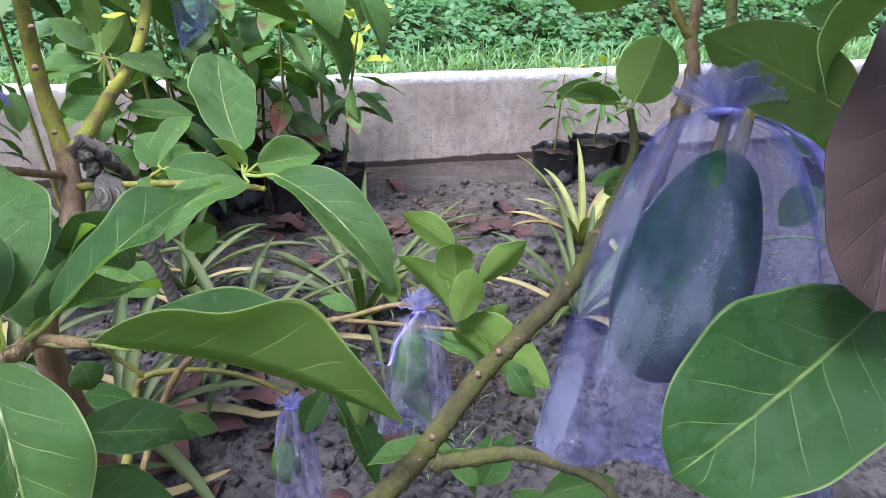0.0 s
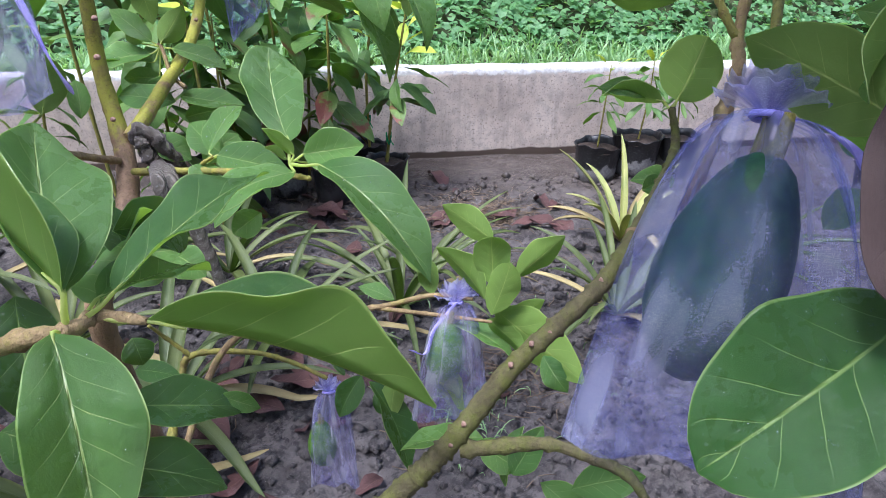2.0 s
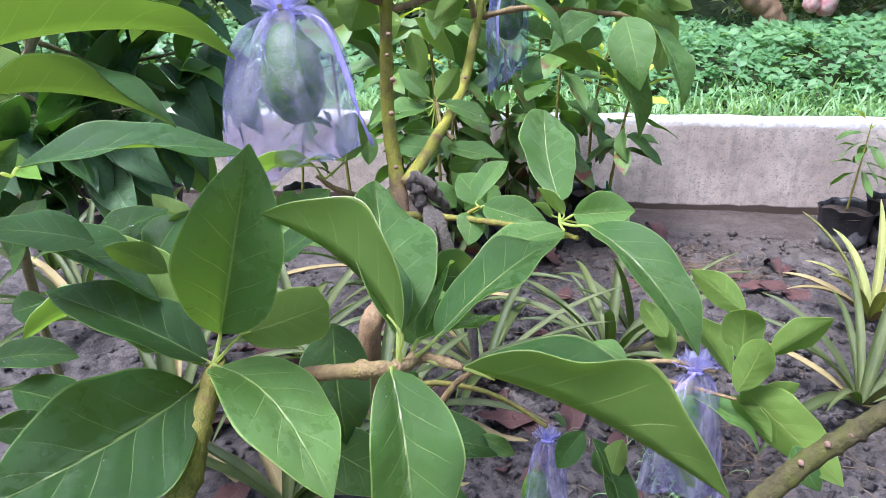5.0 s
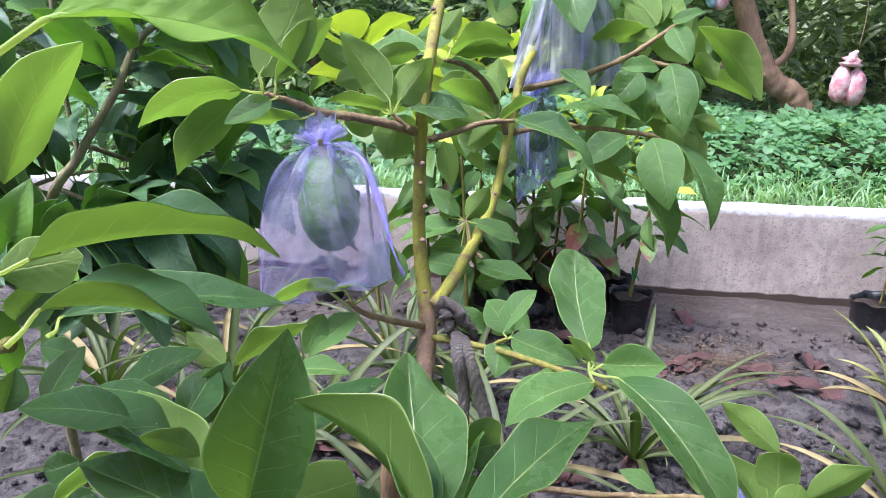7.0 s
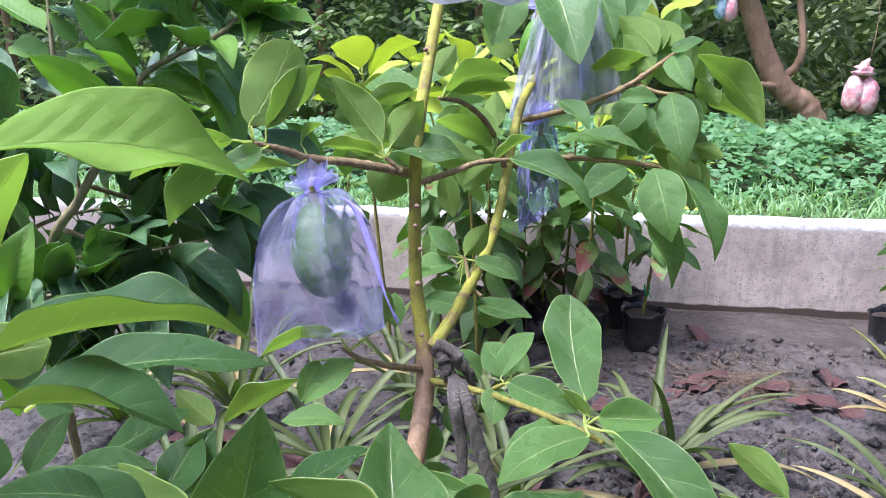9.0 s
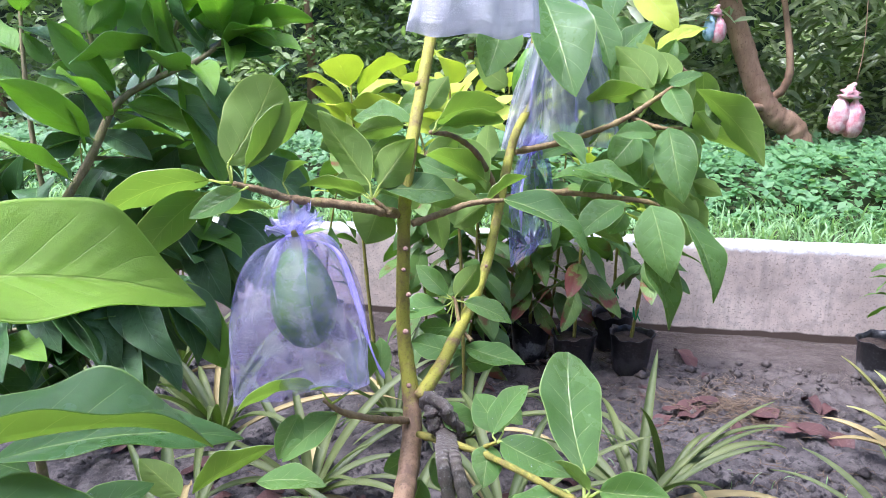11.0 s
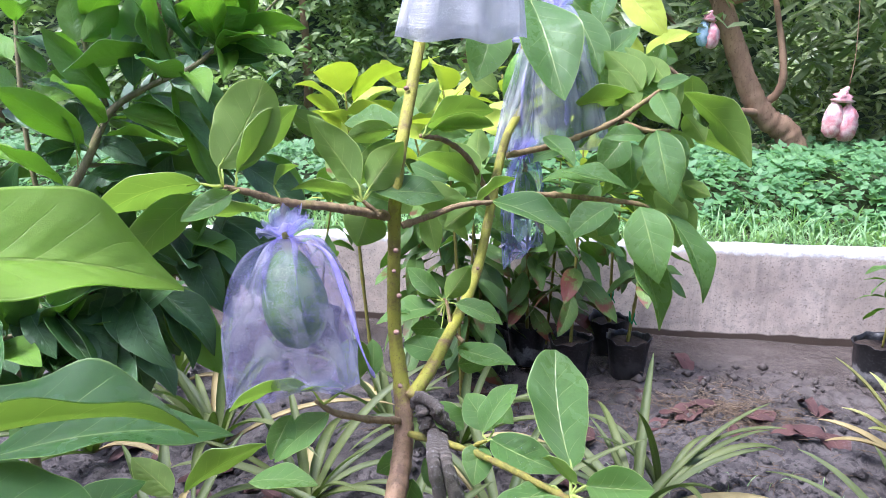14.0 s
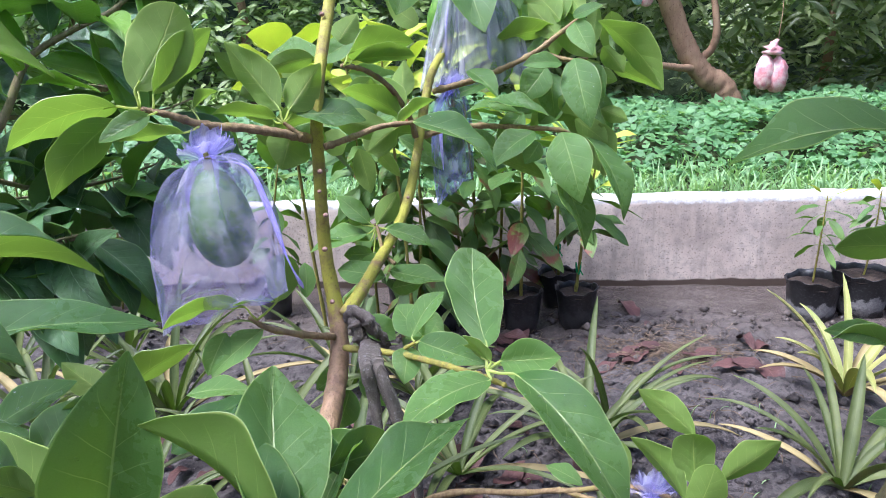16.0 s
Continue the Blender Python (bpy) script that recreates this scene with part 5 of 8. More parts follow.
leaf(tree, (0.19, 0.792, 1.033), (0.172, 0.892, 1.1), 0.061, (0.357, -0.479, 0.802), -0.03, 0.2, 0.03, node=(0.19, 0.777, 1.017), a=0.62, b=0.45, fine=True)
leaf(tree, (0.202, 0.781, 1.024), (0.256, 0.769, 1.034), 0.041, (-0.26, -0.876, 0.406), 0.04, 0.5, 0.03, node=(0.19, 0.777, 1.017))
leaf(tree, (0.194, 0.78, 1.024), (0.168, 0.784, 1.048), 0.018, (0.39, 0.871, 0.299), 0.028, 0.59, 0.03, node=(0.19, 0.777, 1.017))
leaf(tree, (0.216, 0.765, 1.019), (0.3, 0.661, 0.952), 0.066, (0.191, -0.418, 0.888), 0.1, 0.7, 0.03, node=(0.19, 0.777, 1.017), fine=True, wet=31)
leaf(tree, (0.194, 0.766, 1.013), (0.119, 0.71, 0.996), 0.047, (-0.013, -0.27, 0.963), 0.07, 0.3, 0.03, node=(0.19, 0.777, 1.017), fine=True, wet=22)
leaf(tree, (0.175, 0.829, 0.989), (0.115, 0.784, 0.959), 0.041, (-0.303, -0.211, 0.929), 0.055, 0.33, 0.03, node=(0.186, 0.807, 0.995), wet=18)
leaf(tree, (0.185, 0.814, 1.01), (0.165, 0.834, 1.016), 0.014, (0.707, 0.667, 0.236), 0.067, 0.27, 0.03, node=(0.217, 0.803, 1.007))
branch(tree, "shoot", [(0.082, 0.909, 0.969), (0.092, 0.906, 0.979), (0.103, 0.904, 0.986)], [0.0026, 0.0023, 0.0016], GREEN_BARK, 8)
leaf(tree, (0.107, 0.905, 0.987), (0.183, 0.87, 0.978), 0.042, (-0.245, -0.689, 0.682), 0.1, 0.54, 0.03, node=(0.103, 0.904, 0.985), wet=37)
leaf(tree, (0.097, 0.915, 0.987), (0.13, 0.962, 1.027), 0.035, (-0.258, -0.514, 0.818), 0.079, 0.45, 0.03, node=(0.103, 0.904, 0.985), wet=36)
leaf(tree, (0.095, 0.911, 0.977), (0.093, 0.872, 0.951), 0.035, (0.214, -0.542, 0.813), 0.049, 0.38, 0.03, node=(0.103, 0.904, 0.985))
leaf(tree, (0.106, 0.944, 0.976), (0.07, 0.969, 1.006), 0.041, (-0.064, -0.798, 0.599), 0.027, 0.59, 0.03, node=(0.103, 0.904, 0.985))
leaf(tree, (0.035, 0.962, 0.994), (0.069, 0.957, 0.966), 0.035, (0.21, -0.898, 0.387), 0.089, 0.37, 0.03)
leaf(tree, (0.013, 0.934, 0.909), (-0.001, 0.919, 0.863), 0.041, (0.189, -0.948, 0.257), 0.026, 0.33, 0.03)
leaf(tree, (0.037, 0.921, 0.855), (-0.015, 0.909, 0.837), 0.035, (0.036, -0.881, 0.472), 0.046, 0.41, 0.03)
leaf(tree, (0.015, 0.985, 0.905), (0.051, 0.977, 0.862), 0.037, (0.277, -0.875, 0.398), 0.085, 0.31, 0.03)
leaf(tree, (-0.006, 0.985, 0.913), (-0.043, 0.973, 0.887), 0.033, (0.087, -0.944, 0.318), 0.041, 0.32, 0.03)
leaf(tree, (0.036, 1.077, 1.005), (-0.038, 1.098, 1.01), 0.038, (-0.161, -0.734, 0.66), 0.078, 0.31, 0.03)
leaf(tree, (0.038, 1.1, 1.007), (0.12, 1.076, 0.998), 0.043, (-0.021, -0.388, 0.921), 0.022, 0.42, 0.03)
leaf(tree, (-0.014, 1.147, 1.005), (0.004, 1.144, 1.009), 0.022, (-0.174, -0.975, 0.134), 0.059, 0.39, 0.03)
leaf(tree, (0.036, 1.119, 0.973), (0.083, 1.112, 0.984), 0.029, (-0.173, -0.97, 0.174), 0.047, 0.45, 0.03)
leaf(tree, (0.076, 0.985, 0.954), (0.12, 0.989, 0.985), 0.030, (-0.019, -0.986, 0.164), 0.035, 0.26, 0.03)
leaf(tree, (0.092, 1.025, 0.974), (0.123, 1.006, 0.951), 0.027, (-0.122, -0.843, 0.524), 0.031, 0.3, 0.03)
leaf(tree, (0.144, 0.915, 0.914), (0.111, 0.911, 0.891), 0.037, (-0.083, -0.964, 0.251), 0.058, 0.55, 0.03)
leaf(tree, (0.066, 0.82, 0.915), (0.098, 0.803, 0.896), 0.037, (-0.048, -0.778, 0.627), 0.038, 0.27, 0.03)
leaf(tree, (0.031, 0.764, 0.946), (0.096, 0.751, 0.952), 0.038, (-0.218, -0.88, 0.422), 0.041, 0.53, 0.03, wet=34)
branch(tree, "limb", [(0.073, 1.404, 1.236), (0.163, 1.406, 1.258), (0.243, 1.408, 1.29), (0.295, 1.415, 1.324), (0.325, 1.427, 1.346)], [0.0056, 0.0049, 0.0045, 0.0041, 0.0029], TWIG_BARK, 24)
branch(tree, "twig", [(0.261, 1.412, 1.295), (0.305, 1.406, 1.28), (0.34, 1.402, 1.28)], [0.0037, 0.0033, 0.0025], TWIG_BARK, 10)
branch(tree, "limb", [(0.056, 1.331, 1.167), (0.132, 1.338, 1.181), (0.211, 1.341, 1.177), (0.285, 1.342, 1.17), (0.307, 1.344, 1.163)], [0.0051, 0.0048, 0.0043, 0.0037, 0.0025], TWIG_BARK, 24)
leaf(tree, (0.318, 1.413, 1.34), (0.343, 1.362, 1.285), 0.046, (-0.395, -0.754, 0.525), 0.085, 0.6, 0.03)
leaf(tree, (0.315, 1.415, 1.35), (0.36, 1.385, 1.363), 0.028, (-0.582, -0.664, 0.469), 0.033, 0.39, 0.03)
leaf(tree, (0.357, 1.41, 1.34), (0.459, 1.368, 1.226), 0.079, (0.729, 0.499, 0.469), 0.12, 0.29, 0.03)
leaf(tree, (0.315, 1.377, 1.282), (0.336, 1.312, 1.177), 0.066, (-0.226, -0.848, 0.48), 0.08, 0.47, 0.03, wet=30)
leaf(tree, (0.291, 1.322, 1.168), (0.318, 1.258, 1.065), 0.073, (-0.194, -0.857, 0.478), 0.1, 0.32, 0.03)
leaf(tree, (0.33, 1.327, 1.158), (0.39, 1.283, 1.029), 0.074, (0.672, -0.548, 0.498), 0.1, 0.45, 0.03, wet=22)
leaf(tree, (0.273, 1.331, 1.133), (0.333, 1.282, 0.982), 0.085, (0.722, -0.521, 0.454), 0.05, 0.36, 0.03)
leaf(tree, (0.248, 1.315, 1.171), (0.178, 1.258, 1.123), 0.051, (0.055, -0.684, 0.727), 0.084, 0.47, 0.03)
leaf(tree, (0.272, 1.346, 1.193), (0.174, 1.315, 1.224), 0.054, (0.384, -0.347, 0.856), 0.023, 0.49, 0.03)
leaf(tree, (0.228, 1.359, 1.194), (0.141, 1.306, 1.213), 0.052, (0.33, -0.207, 0.921), 0.055, 0.41, 0.03, wet=32)
leaf(tree, (0.138, 1.393, 1.27), (0.189, 1.34, 1.23), 0.042, (0.096, -0.54, 0.836), 0.057, 0.49, 0.03, wet=17)
leaf(tree, (0.293, 1.35, 1.275), (0.231, 1.308, 1.277), 0.037, (0.416, -0.579, 0.701), 0.045, 0.37, 0.03)
leaf(tree, (0.296, 1.442, 1.345), (0.235, 1.499, 1.408), 0.057, (0.437, 0.835, -0.335), 0.039, 0.47, 0.03)
leaf(tree, (0.29, 1.434, 1.319), (0.241, 1.472, 1.377), 0.049, (0.326, 0.897, -0.297), 0.038, 0.49, 0.03)
leaf(tree, (0.306, 1.456, 1.35), (0.272, 1.529, 1.416), 0.052, (0.672, 0.641, -0.37), 0.023, 0.38, 0.03)
leaf(tree, (0.332, 1.452, 1.359), (0.307, 1.49, 1.4), 0.037, (0.433, 0.783, -0.445), 0.063, 0.43, 0.03)
leaf(tree, (0.271, 1.408, 1.27), (0.228, 1.386, 1.217), 0.055, (0.089, -0.946, 0.313), 0.034, 0.32, 0.03, wet=23)
leaf(tree, (0.278, 1.427, 1.259), (0.286, 1.409, 1.183), 0.058, (-0.108, -0.969, 0.221), 0.066, 0.58, 0.03)
leaf(tree, (0.357, 1.432, 1.223), (0.379, 1.398, 1.154), 0.046, (-0.247, -0.894, 0.373), 0.065, 0.43, 0.03, wet=19)
leaf(tree, (0.32, 1.394, 1.181), (0.372, 1.372, 1.141), 0.045, (0.219, 0.948, -0.23), 0.055, 0.34, 0.03)
leaf(tree, (0.343, 1.422, 1.274), (0.364, 1.388, 1.211), 0.040, (-0.26, -0.888, 0.379), 0.031, 0.31, 0.03)
leaf(tree, (0.321, 1.387, 1.155), (0.358, 1.368, 1.095), 0.042, (0.152, 0.965, -0.215), 0.034, 0.37, 0.03)
leaf(tree, (0.23, 1.402, 1.196), (0.186, 1.38, 1.142), 0.047, (0.08, -0.944, 0.32), 0.082, 0.53, 0.03, wet=29)
leaf(tree, (0.291, 1.398, 1.217), (0.328, 1.4, 1.199), 0.037, (-0.079, 0.996, -0.042), 0.062, 0.48, 0.03)
leaf(tree, (0.257, 1.363, 1.148), (0.232, 1.349, 1.113), 0.036, (0.026, -0.937, 0.348), 0.07, 0.46, 0.03)
leaf(tree, (0.386, 1.445, 1.332), (0.401, 1.435, 1.283), 0.031, (0.216, 0.968, -0.125), 0.036, 0.32, 0.03, mats=BLIGHT)
leaf(tree, (0.362, 1.395, 1.196), (0.407, 1.387, 1.176), 0.031, (0.109, 0.987, -0.121), 0.035, 0.57, 0.03)
leaf(tree, (0.359, 1.388, 1.174), (0.382, 1.375, 1.104), 0.038, (0.411, 0.911, -0.043), 0.079, 0.59, 0.03)
leaf(tree, (0.104, 1.498, 1.496), (0.168, 1.361, 1.326), 0.114, (0.212, -0.72, 0.66), 0.06, 0.51, 0.03, node=(0.104, 1.596, 1.55), fine=True)
leaf(tree, (0.054, 1.352, 1.452), (0.034, 1.303, 1.359), 0.073, (0.238, -0.881, 0.408), 0.05, 0.49, 0.03, wet=23)
leaf(tree, (0.173, 1.539, 1.484), (0.227, 1.488, 1.368), 0.069, (0.297, -0.814, 0.499), 0.058, 0.35, 0.03, wet=30)
leaf(tree, (0.204, 1.57, 1.458), (0.246, 1.536, 1.378), 0.051, (0.22, 0.934, -0.28), 0.056, 0.45, 0.03)
leaf(tree, (0.162, 1.599, 1.52), (0.215, 1.595, 1.469), 0.062, (-0.089, -0.996, -0.029), 0.062, 0.49, 0.03, wet=16)
leaf(tree, (0.243, 1.616, 1.529), (0.225, 1.542, 1.457), 0.053, (-0.37, -0.6, 0.709), 0.05, 0.31, 0.03, wet=31)
leaf(tree, (0.272, 1.674, 1.531), (0.35, 1.613, 1.44), 0.067, (-0.253, -0.888, 0.385), 0.03, 0.33, 0.03, mats=PALE)
leaf(tree, (0.227, 1.649, 1.463), (0.277, 1.598, 1.434), 0.038, (-0.553, -0.75, 0.362), 0.026, 0.37, 0.03)
leaf(tree, (0.314, 1.598, 1.407), (0.397, 1.624, 1.448), 0.048, (-0.27, -0.479, 0.835), 0.021, 0.58, 0.03, mats=PALE)
leaf(tree, (0.309, 1.597, 1.409), (0.267, 1.598, 1.444), 0.028, (0.202, -0.939, 0.277), 0.031, 0.51, 0.03, mats=PALE)
leaf(tree, (0.064, 1.332, 1.346), (0.008, 1.365, 1.388), 0.039, (0.327, 0.9, -0.287), 0.036, 0.26, 0.03)
leaf(tree, (0.183, 1.454, 1.316), (0.295, 1.451, 1.334), 0.057, (-0.098, 0.694, 0.713), 0.063, 0.42, 0.03)
branch(tree, "twig", [(-0.017, 0.53, 0.983), (0.023, 0.54, 0.991), (0.076, 0.493, 1.03), (0.097, 0.496, 1.031), (0.107, 0.509, 1.031), (0.132, 0.502, 1.03)], [0.0057, 0.0053, 0.0049, 0.0045, 0.0033, 0.0023], TWIG_BARK, 20)
leaf(tree, (0.132, 0.502, 1.03), (0.274, 0.477, 0.976), 0.085, (0.386, 0.448, 0.807), 0.05, 1.6, 0.035, node=(0.107, 0.509, 1.031), fine=True)
leaf(tree, (0.093, 0.512, 1.044), (0.059, 0.61, 1.104), 0.064, (0.507, -0.315, 0.802), 0.03, 0.55, 0.035, node=(0.097, 0.496, 1.031), a=0.74, b=0.92, fine=True, twist=0.2)
leaf(tree, (0.098, 0.499, 1.051), (0.009, 0.531, 1.105), 0.075, (0.565, 0.58, 0.587), 0.1, 1.3, 0.03, node=(0.097, 0.496, 1.031), fine=True)
leaf(tree, (0.115, 0.514, 1.041), (0.187, 0.609, 1.07), 0.05, (-0.254, -0.101, 0.962), 0.05, 0.5, 0.05, node=(0.104, 0.504, 1.034), fine=True, twist=0.0)
leaf(tree, (0.094, 0.487, 1.036), (0.116, 0.429, 0.958), 0.056, (0.415, -0.674, 0.611), 0.1, (0.9, 0.3), 0.035, node=(0.097, 0.496, 1.031), a=0.55, b=0.62, fine=True, wet=20, twist=0.15, sway=0.0)
leaf(tree, (0.101, 0.529, 1.03), (0.144, 0.608, 1.004), 0.047, (0.103, 0.269, 0.958), 0.034, 0.5, 0.03, node=(0.097, 0.496, 1.031), wet=41)
leaf(tree, (0.098, 0.536, 1.022), (0.102, 0.645, 1.028), 0.054, (-0.637, -0.016, 0.771), 0.046, 0.37, 0.03, node=(0.097, 0.496, 1.031))
leaf(tree, (0.018, 0.615, 0.988), (0.039, 0.565, 0.915), 0.054, (0.269, -0.762, 0.59), 0.05, 0.2, 0.03, mats=SHADED, fine=True, wet=30)
leaf(tree, (0.003, 0.579, 0.908), (0.083, 0.551, 0.891), 0.046, (-0.065, -0.652, 0.755), 0.086, 0.25, 0.03)
leaf(tree, (0.047, 0.604, 0.9), (0.07, 0.576, 0.877), 0.031, (0.075, -0.599, 0.798), 0.079, 0.42, 0.03)
leaf(tree, (0.129, 0.639, 0.875), (0.159, 0.637, 0.86), 0.017, (0.233, -0.804, 0.547), 0.067, 0.43, 0.03)
branch(tree, "limb", [(-0.028, 0.437, 0.947), (-0.03, 0.468, 0.957), (-0.033, 0.497, 0.975), (-0.031, 0.524, 0.998), (-0.032, 0.526, 1.004)], [0.0095, 0.009, 0.0085, 0.0075, 0.005], GREEN_BARK, 16)
branch(tree, "limb", [(-0.028, 0.437, 0.947), (-0.04, 0.418, 0.907), (-0.03, 0.62, 0.72), (-0.01, 0.8, 0.55), (-0.02, 0.945, 0.42)], [0.0095, 0.01, 0.011, 0.012, 0.013], GREEN_BARK, 16)
leaf(tree, (-0.031, 0.538, 1.02), (0.001, 0.547, 1.142), 0.076, (0.363, -0.931, -0.031), 0.05, 0.8, 0.025, node=(-0.032, 0.526, 1.004), a=0.74, b=0.95, fine=True, wet=22, twist=0.1, sway=0.0)
leaf(tree, (-0.019, 0.54, 1.018), (0.036, 0.56, 1.034), 0.040, (-0.208, 0.881, -0.426), 0.05, 0.15, 0.03, node=(-0.032, 0.526, 1.004), a=0.6, b=0.35)
leaf(tree, (-0.025, 0.518, 1.008), (0.069, 0.444, 0.979), 0.064, (0.323, 0.047, 0.945), 0.14, 0.35, 0.05, node=(-0.032, 0.526, 1.004), a=0.74, b=0.92, fine=True, twist=0.3)
leaf(tree, (-0.041, 0.515, 0.993), (-0.104, 0.409, 0.986), 0.078, (0.682, -0.441, 0.583), 0.08, 0.35, 0.03, node=(-0.032, 0.526, 1.004), mats=SHADED, fine=True, wet=31, twist=0)
leaf(tree, (-0.036, 0.526, 1.006), (-0.127, 0.512, 1.056), 0.056, (0.488, -0.066, 0.87), 0.06, 0.55, 0.02, node=(-0.032, 0.526, 1.004), mats=SHADED, fine=True, wet=16)
leaf(tree, (-0.056, 0.538, 1.014), (-0.13, 0.582, 1.069), 0.051, (0.251, 0.888, -0.385), 0.03, 0.29, 0.03, node=(-0.04, 0.531, 1.006))
leaf(tree, (-0.04, 0.529, 1), (-0.099, 0.533, 1.018), 0.031, (0.284, 0.184, 0.941), 0.057, 0.26, 0.03, node=(-0.032, 0.526, 1.004), wet=43)
leaf(tree, (-0.104, 0.481, 1.201), (0.005, 0.536, 1.202), 0.064, (0, 0.1, 0.995), 0.07, 0.9, 0.04, node=(-0.122, 0.464, 1.194), mats=SHADED, fine=True, hook=0.3)
leaf(tree, (-0.22, 0.619, 1.103), (-0.066, 0.688, 1.1), 0.05, (0.131, -0.251, 0.959), 0.06, 0.6, 0.03, node=(-0.18, 0.562, 1.116), mats=SHADED, fine=True)
leaf(tree, (-0.002, 0.402, 1.312), (0.057, 0.459, 1.295), 0.046, (0.496, -0.267, 0.826), 0.1, 0.7, 0.05, node=(-0.05, 0.401, 1.292), mats=BACKLIT, fine=True, twist=0.0, sway=0.0)
leaf(tree, (-0.081, 0.459, 1.185), (-0.003, 0.481, 1.168), 0.055, (0.098, 0.148, 0.984), 0.09, 0.9, 0.03, node=(-0.088, 0.443, 1.172), mats=SHADED, fine=True)
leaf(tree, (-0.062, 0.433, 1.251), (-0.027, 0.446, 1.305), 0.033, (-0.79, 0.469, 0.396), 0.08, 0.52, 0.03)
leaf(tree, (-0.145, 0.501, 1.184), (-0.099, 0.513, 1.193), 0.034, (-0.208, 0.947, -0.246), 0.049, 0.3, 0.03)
leaf(tree, (-0.149, 0.525, 1.096), (-0.069, 0.536, 1.04), 0.049, (0.57, 0.086, 0.817), 0.08, 0.53, 0.03, mats=SHADED, wet=32)
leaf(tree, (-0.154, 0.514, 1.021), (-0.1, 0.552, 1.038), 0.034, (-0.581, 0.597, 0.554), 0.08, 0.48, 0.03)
leaf(tree, (-0.223, 0.56, 0.945), (-0.162, 0.577, 0.912), 0.040, (0.497, -0.657, 0.567), 0.05, 0.3, 0.03, mats=SHADED, wet=36)
leaf(tree, (-0.241, 0.565, 0.965), (-0.186, 0.592, 0.957), 0.031, (0.32, -0.403, 0.858), 0.05, 0.58, 0.03, mats=SHADED, wet=30)
leaf(tree, (-0.206, 0.517, 0.942), (-0.157, 0.541, 0.929), 0.028, (0.479, -0.669, 0.568), 0.05, 0.51, 0.03, mats=SHADED)
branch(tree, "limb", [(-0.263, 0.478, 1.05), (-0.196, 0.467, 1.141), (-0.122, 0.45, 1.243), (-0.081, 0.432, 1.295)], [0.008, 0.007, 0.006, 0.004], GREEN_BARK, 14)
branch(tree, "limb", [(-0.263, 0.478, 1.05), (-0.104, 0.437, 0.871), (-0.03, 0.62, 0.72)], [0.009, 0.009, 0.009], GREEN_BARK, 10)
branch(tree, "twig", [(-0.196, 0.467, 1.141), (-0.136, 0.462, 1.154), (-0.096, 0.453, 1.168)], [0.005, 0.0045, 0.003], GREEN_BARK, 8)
leaf(tree, (-0.139, 0.708, 1.025), (-0.174, 0.709, 1.055), 0.028, (-0.423, 0.738, -0.526), 0.054, 0.51, 0.03, mats=SHADED)
leaf(tree, (-0.14, 0.726, 1.015), (-0.074, 0.753, 1.052), 0.040, (-0.565, 0.629, 0.534), 0.072, 0.29, 0.03, mats=SHADED)
leaf(tree, (-0.206, 0.648, 1.02), (-0.149, 0.691, 1.047), 0.038, (0.013, -0.537, 0.843), 0.084, 0.43, 0.03, mats=SHADED, wet=26)
leaf(tree, (-0.126, 0.61, 1.045), (-0.188, 0.576, 1.051), 0.036, (0.091, 0.007, 0.996), 0.083, 0.45, 0.03, mats=SHADED)
leaf(tree, (-0.219, 0.588, 1.044), (-0.207, 0.623, 1.078), 0.025, (0.451, -0.694, 0.561), 0.072, 0.37, 0.03, mats=SHADED)
leaf(tree, (-0.097, 0.575, 1.048), (-0.094, 0.625, 1.07), 0.033, (0.6, -0.339, 0.724), 0.027, 0.56, 0.03, mats=SHADED)
leaf(tree, (-0.094, 0.523, 1.087), (-0.144, 0.495, 1.103), 0.030, (0.449, -0.352, 0.821), 0.04, 0.25, 0.03, mats=SHADED)
leaf(tree, (-0.248, 0.579, 1.039), (-0.241, 0.591, 1.071), 0.026, (0.672, -0.729, 0.133), 0.055, 0.47, 0.03, mats=SHADED)
leaf(tree, (-0.041, 0.51, 1.076), (-0.064, 0.491, 1.099), 0.019, (-0.607, 0.792, 0.064), 0.046, 0.47, 0.03, mats=SHADED)
leaf(tree, (-0.013, 0.593, 1.047), (0.039, 0.616, 1.079), 0.033, (-0.296, -0.479, 0.827), 0.06, 0.3, 0.03, mats=SHADED, wet=19)
leaf(tree, (-0.34, 0.693, 1.058), (-0.285, 0.7, 1.105), 0.042, (0.241, -0.959, -0.15), 0.082, 0.59, 0.03, mats=SHADED)
leaf(tree, (-0.157, 0.545, 1.033), (-0.18, 0.537, 1.026), 0.023, (0.155, -0.885, 0.439), 0.084, 0.34, 0.03, mats=SHADED)
leaf(tree, (-0.335, 0.758, 0.989), (-0.377, 0.753, 1.001), 0.030, (0.272, -0.775, 0.571), 0.074, 0.31, 0.03, mats=SHADED)
leaf(tree, (-0.104, 0.599, 1.032), (-0.089, 0.633, 1.071), 0.032, (0.563, -0.717, 0.41), 0.086, 0.51, 0.03, mats=SHADED)
leaf(tree, (-0.12, 0.577, 1.034), (-0.101, 0.595, 1.053), 0.023, (0.468, -0.824, 0.319), 0.03, 0.44, 0.03, mats=SHADED)
leaf(tree, (0.097, 0.585, 1.044), (0.121, 0.661, 1.007), 0.044, (0.893, -0.06, 0.445), 0.056, 0.47, 0.03, mats=SHADED)
leaf(tree, (0.098, 0.598, 1.017), (0.078, 0.625, 1.047), 0.023, (0.173, -0.666, 0.726), 0.066, 0.57, 0.03, mats=SHADED)
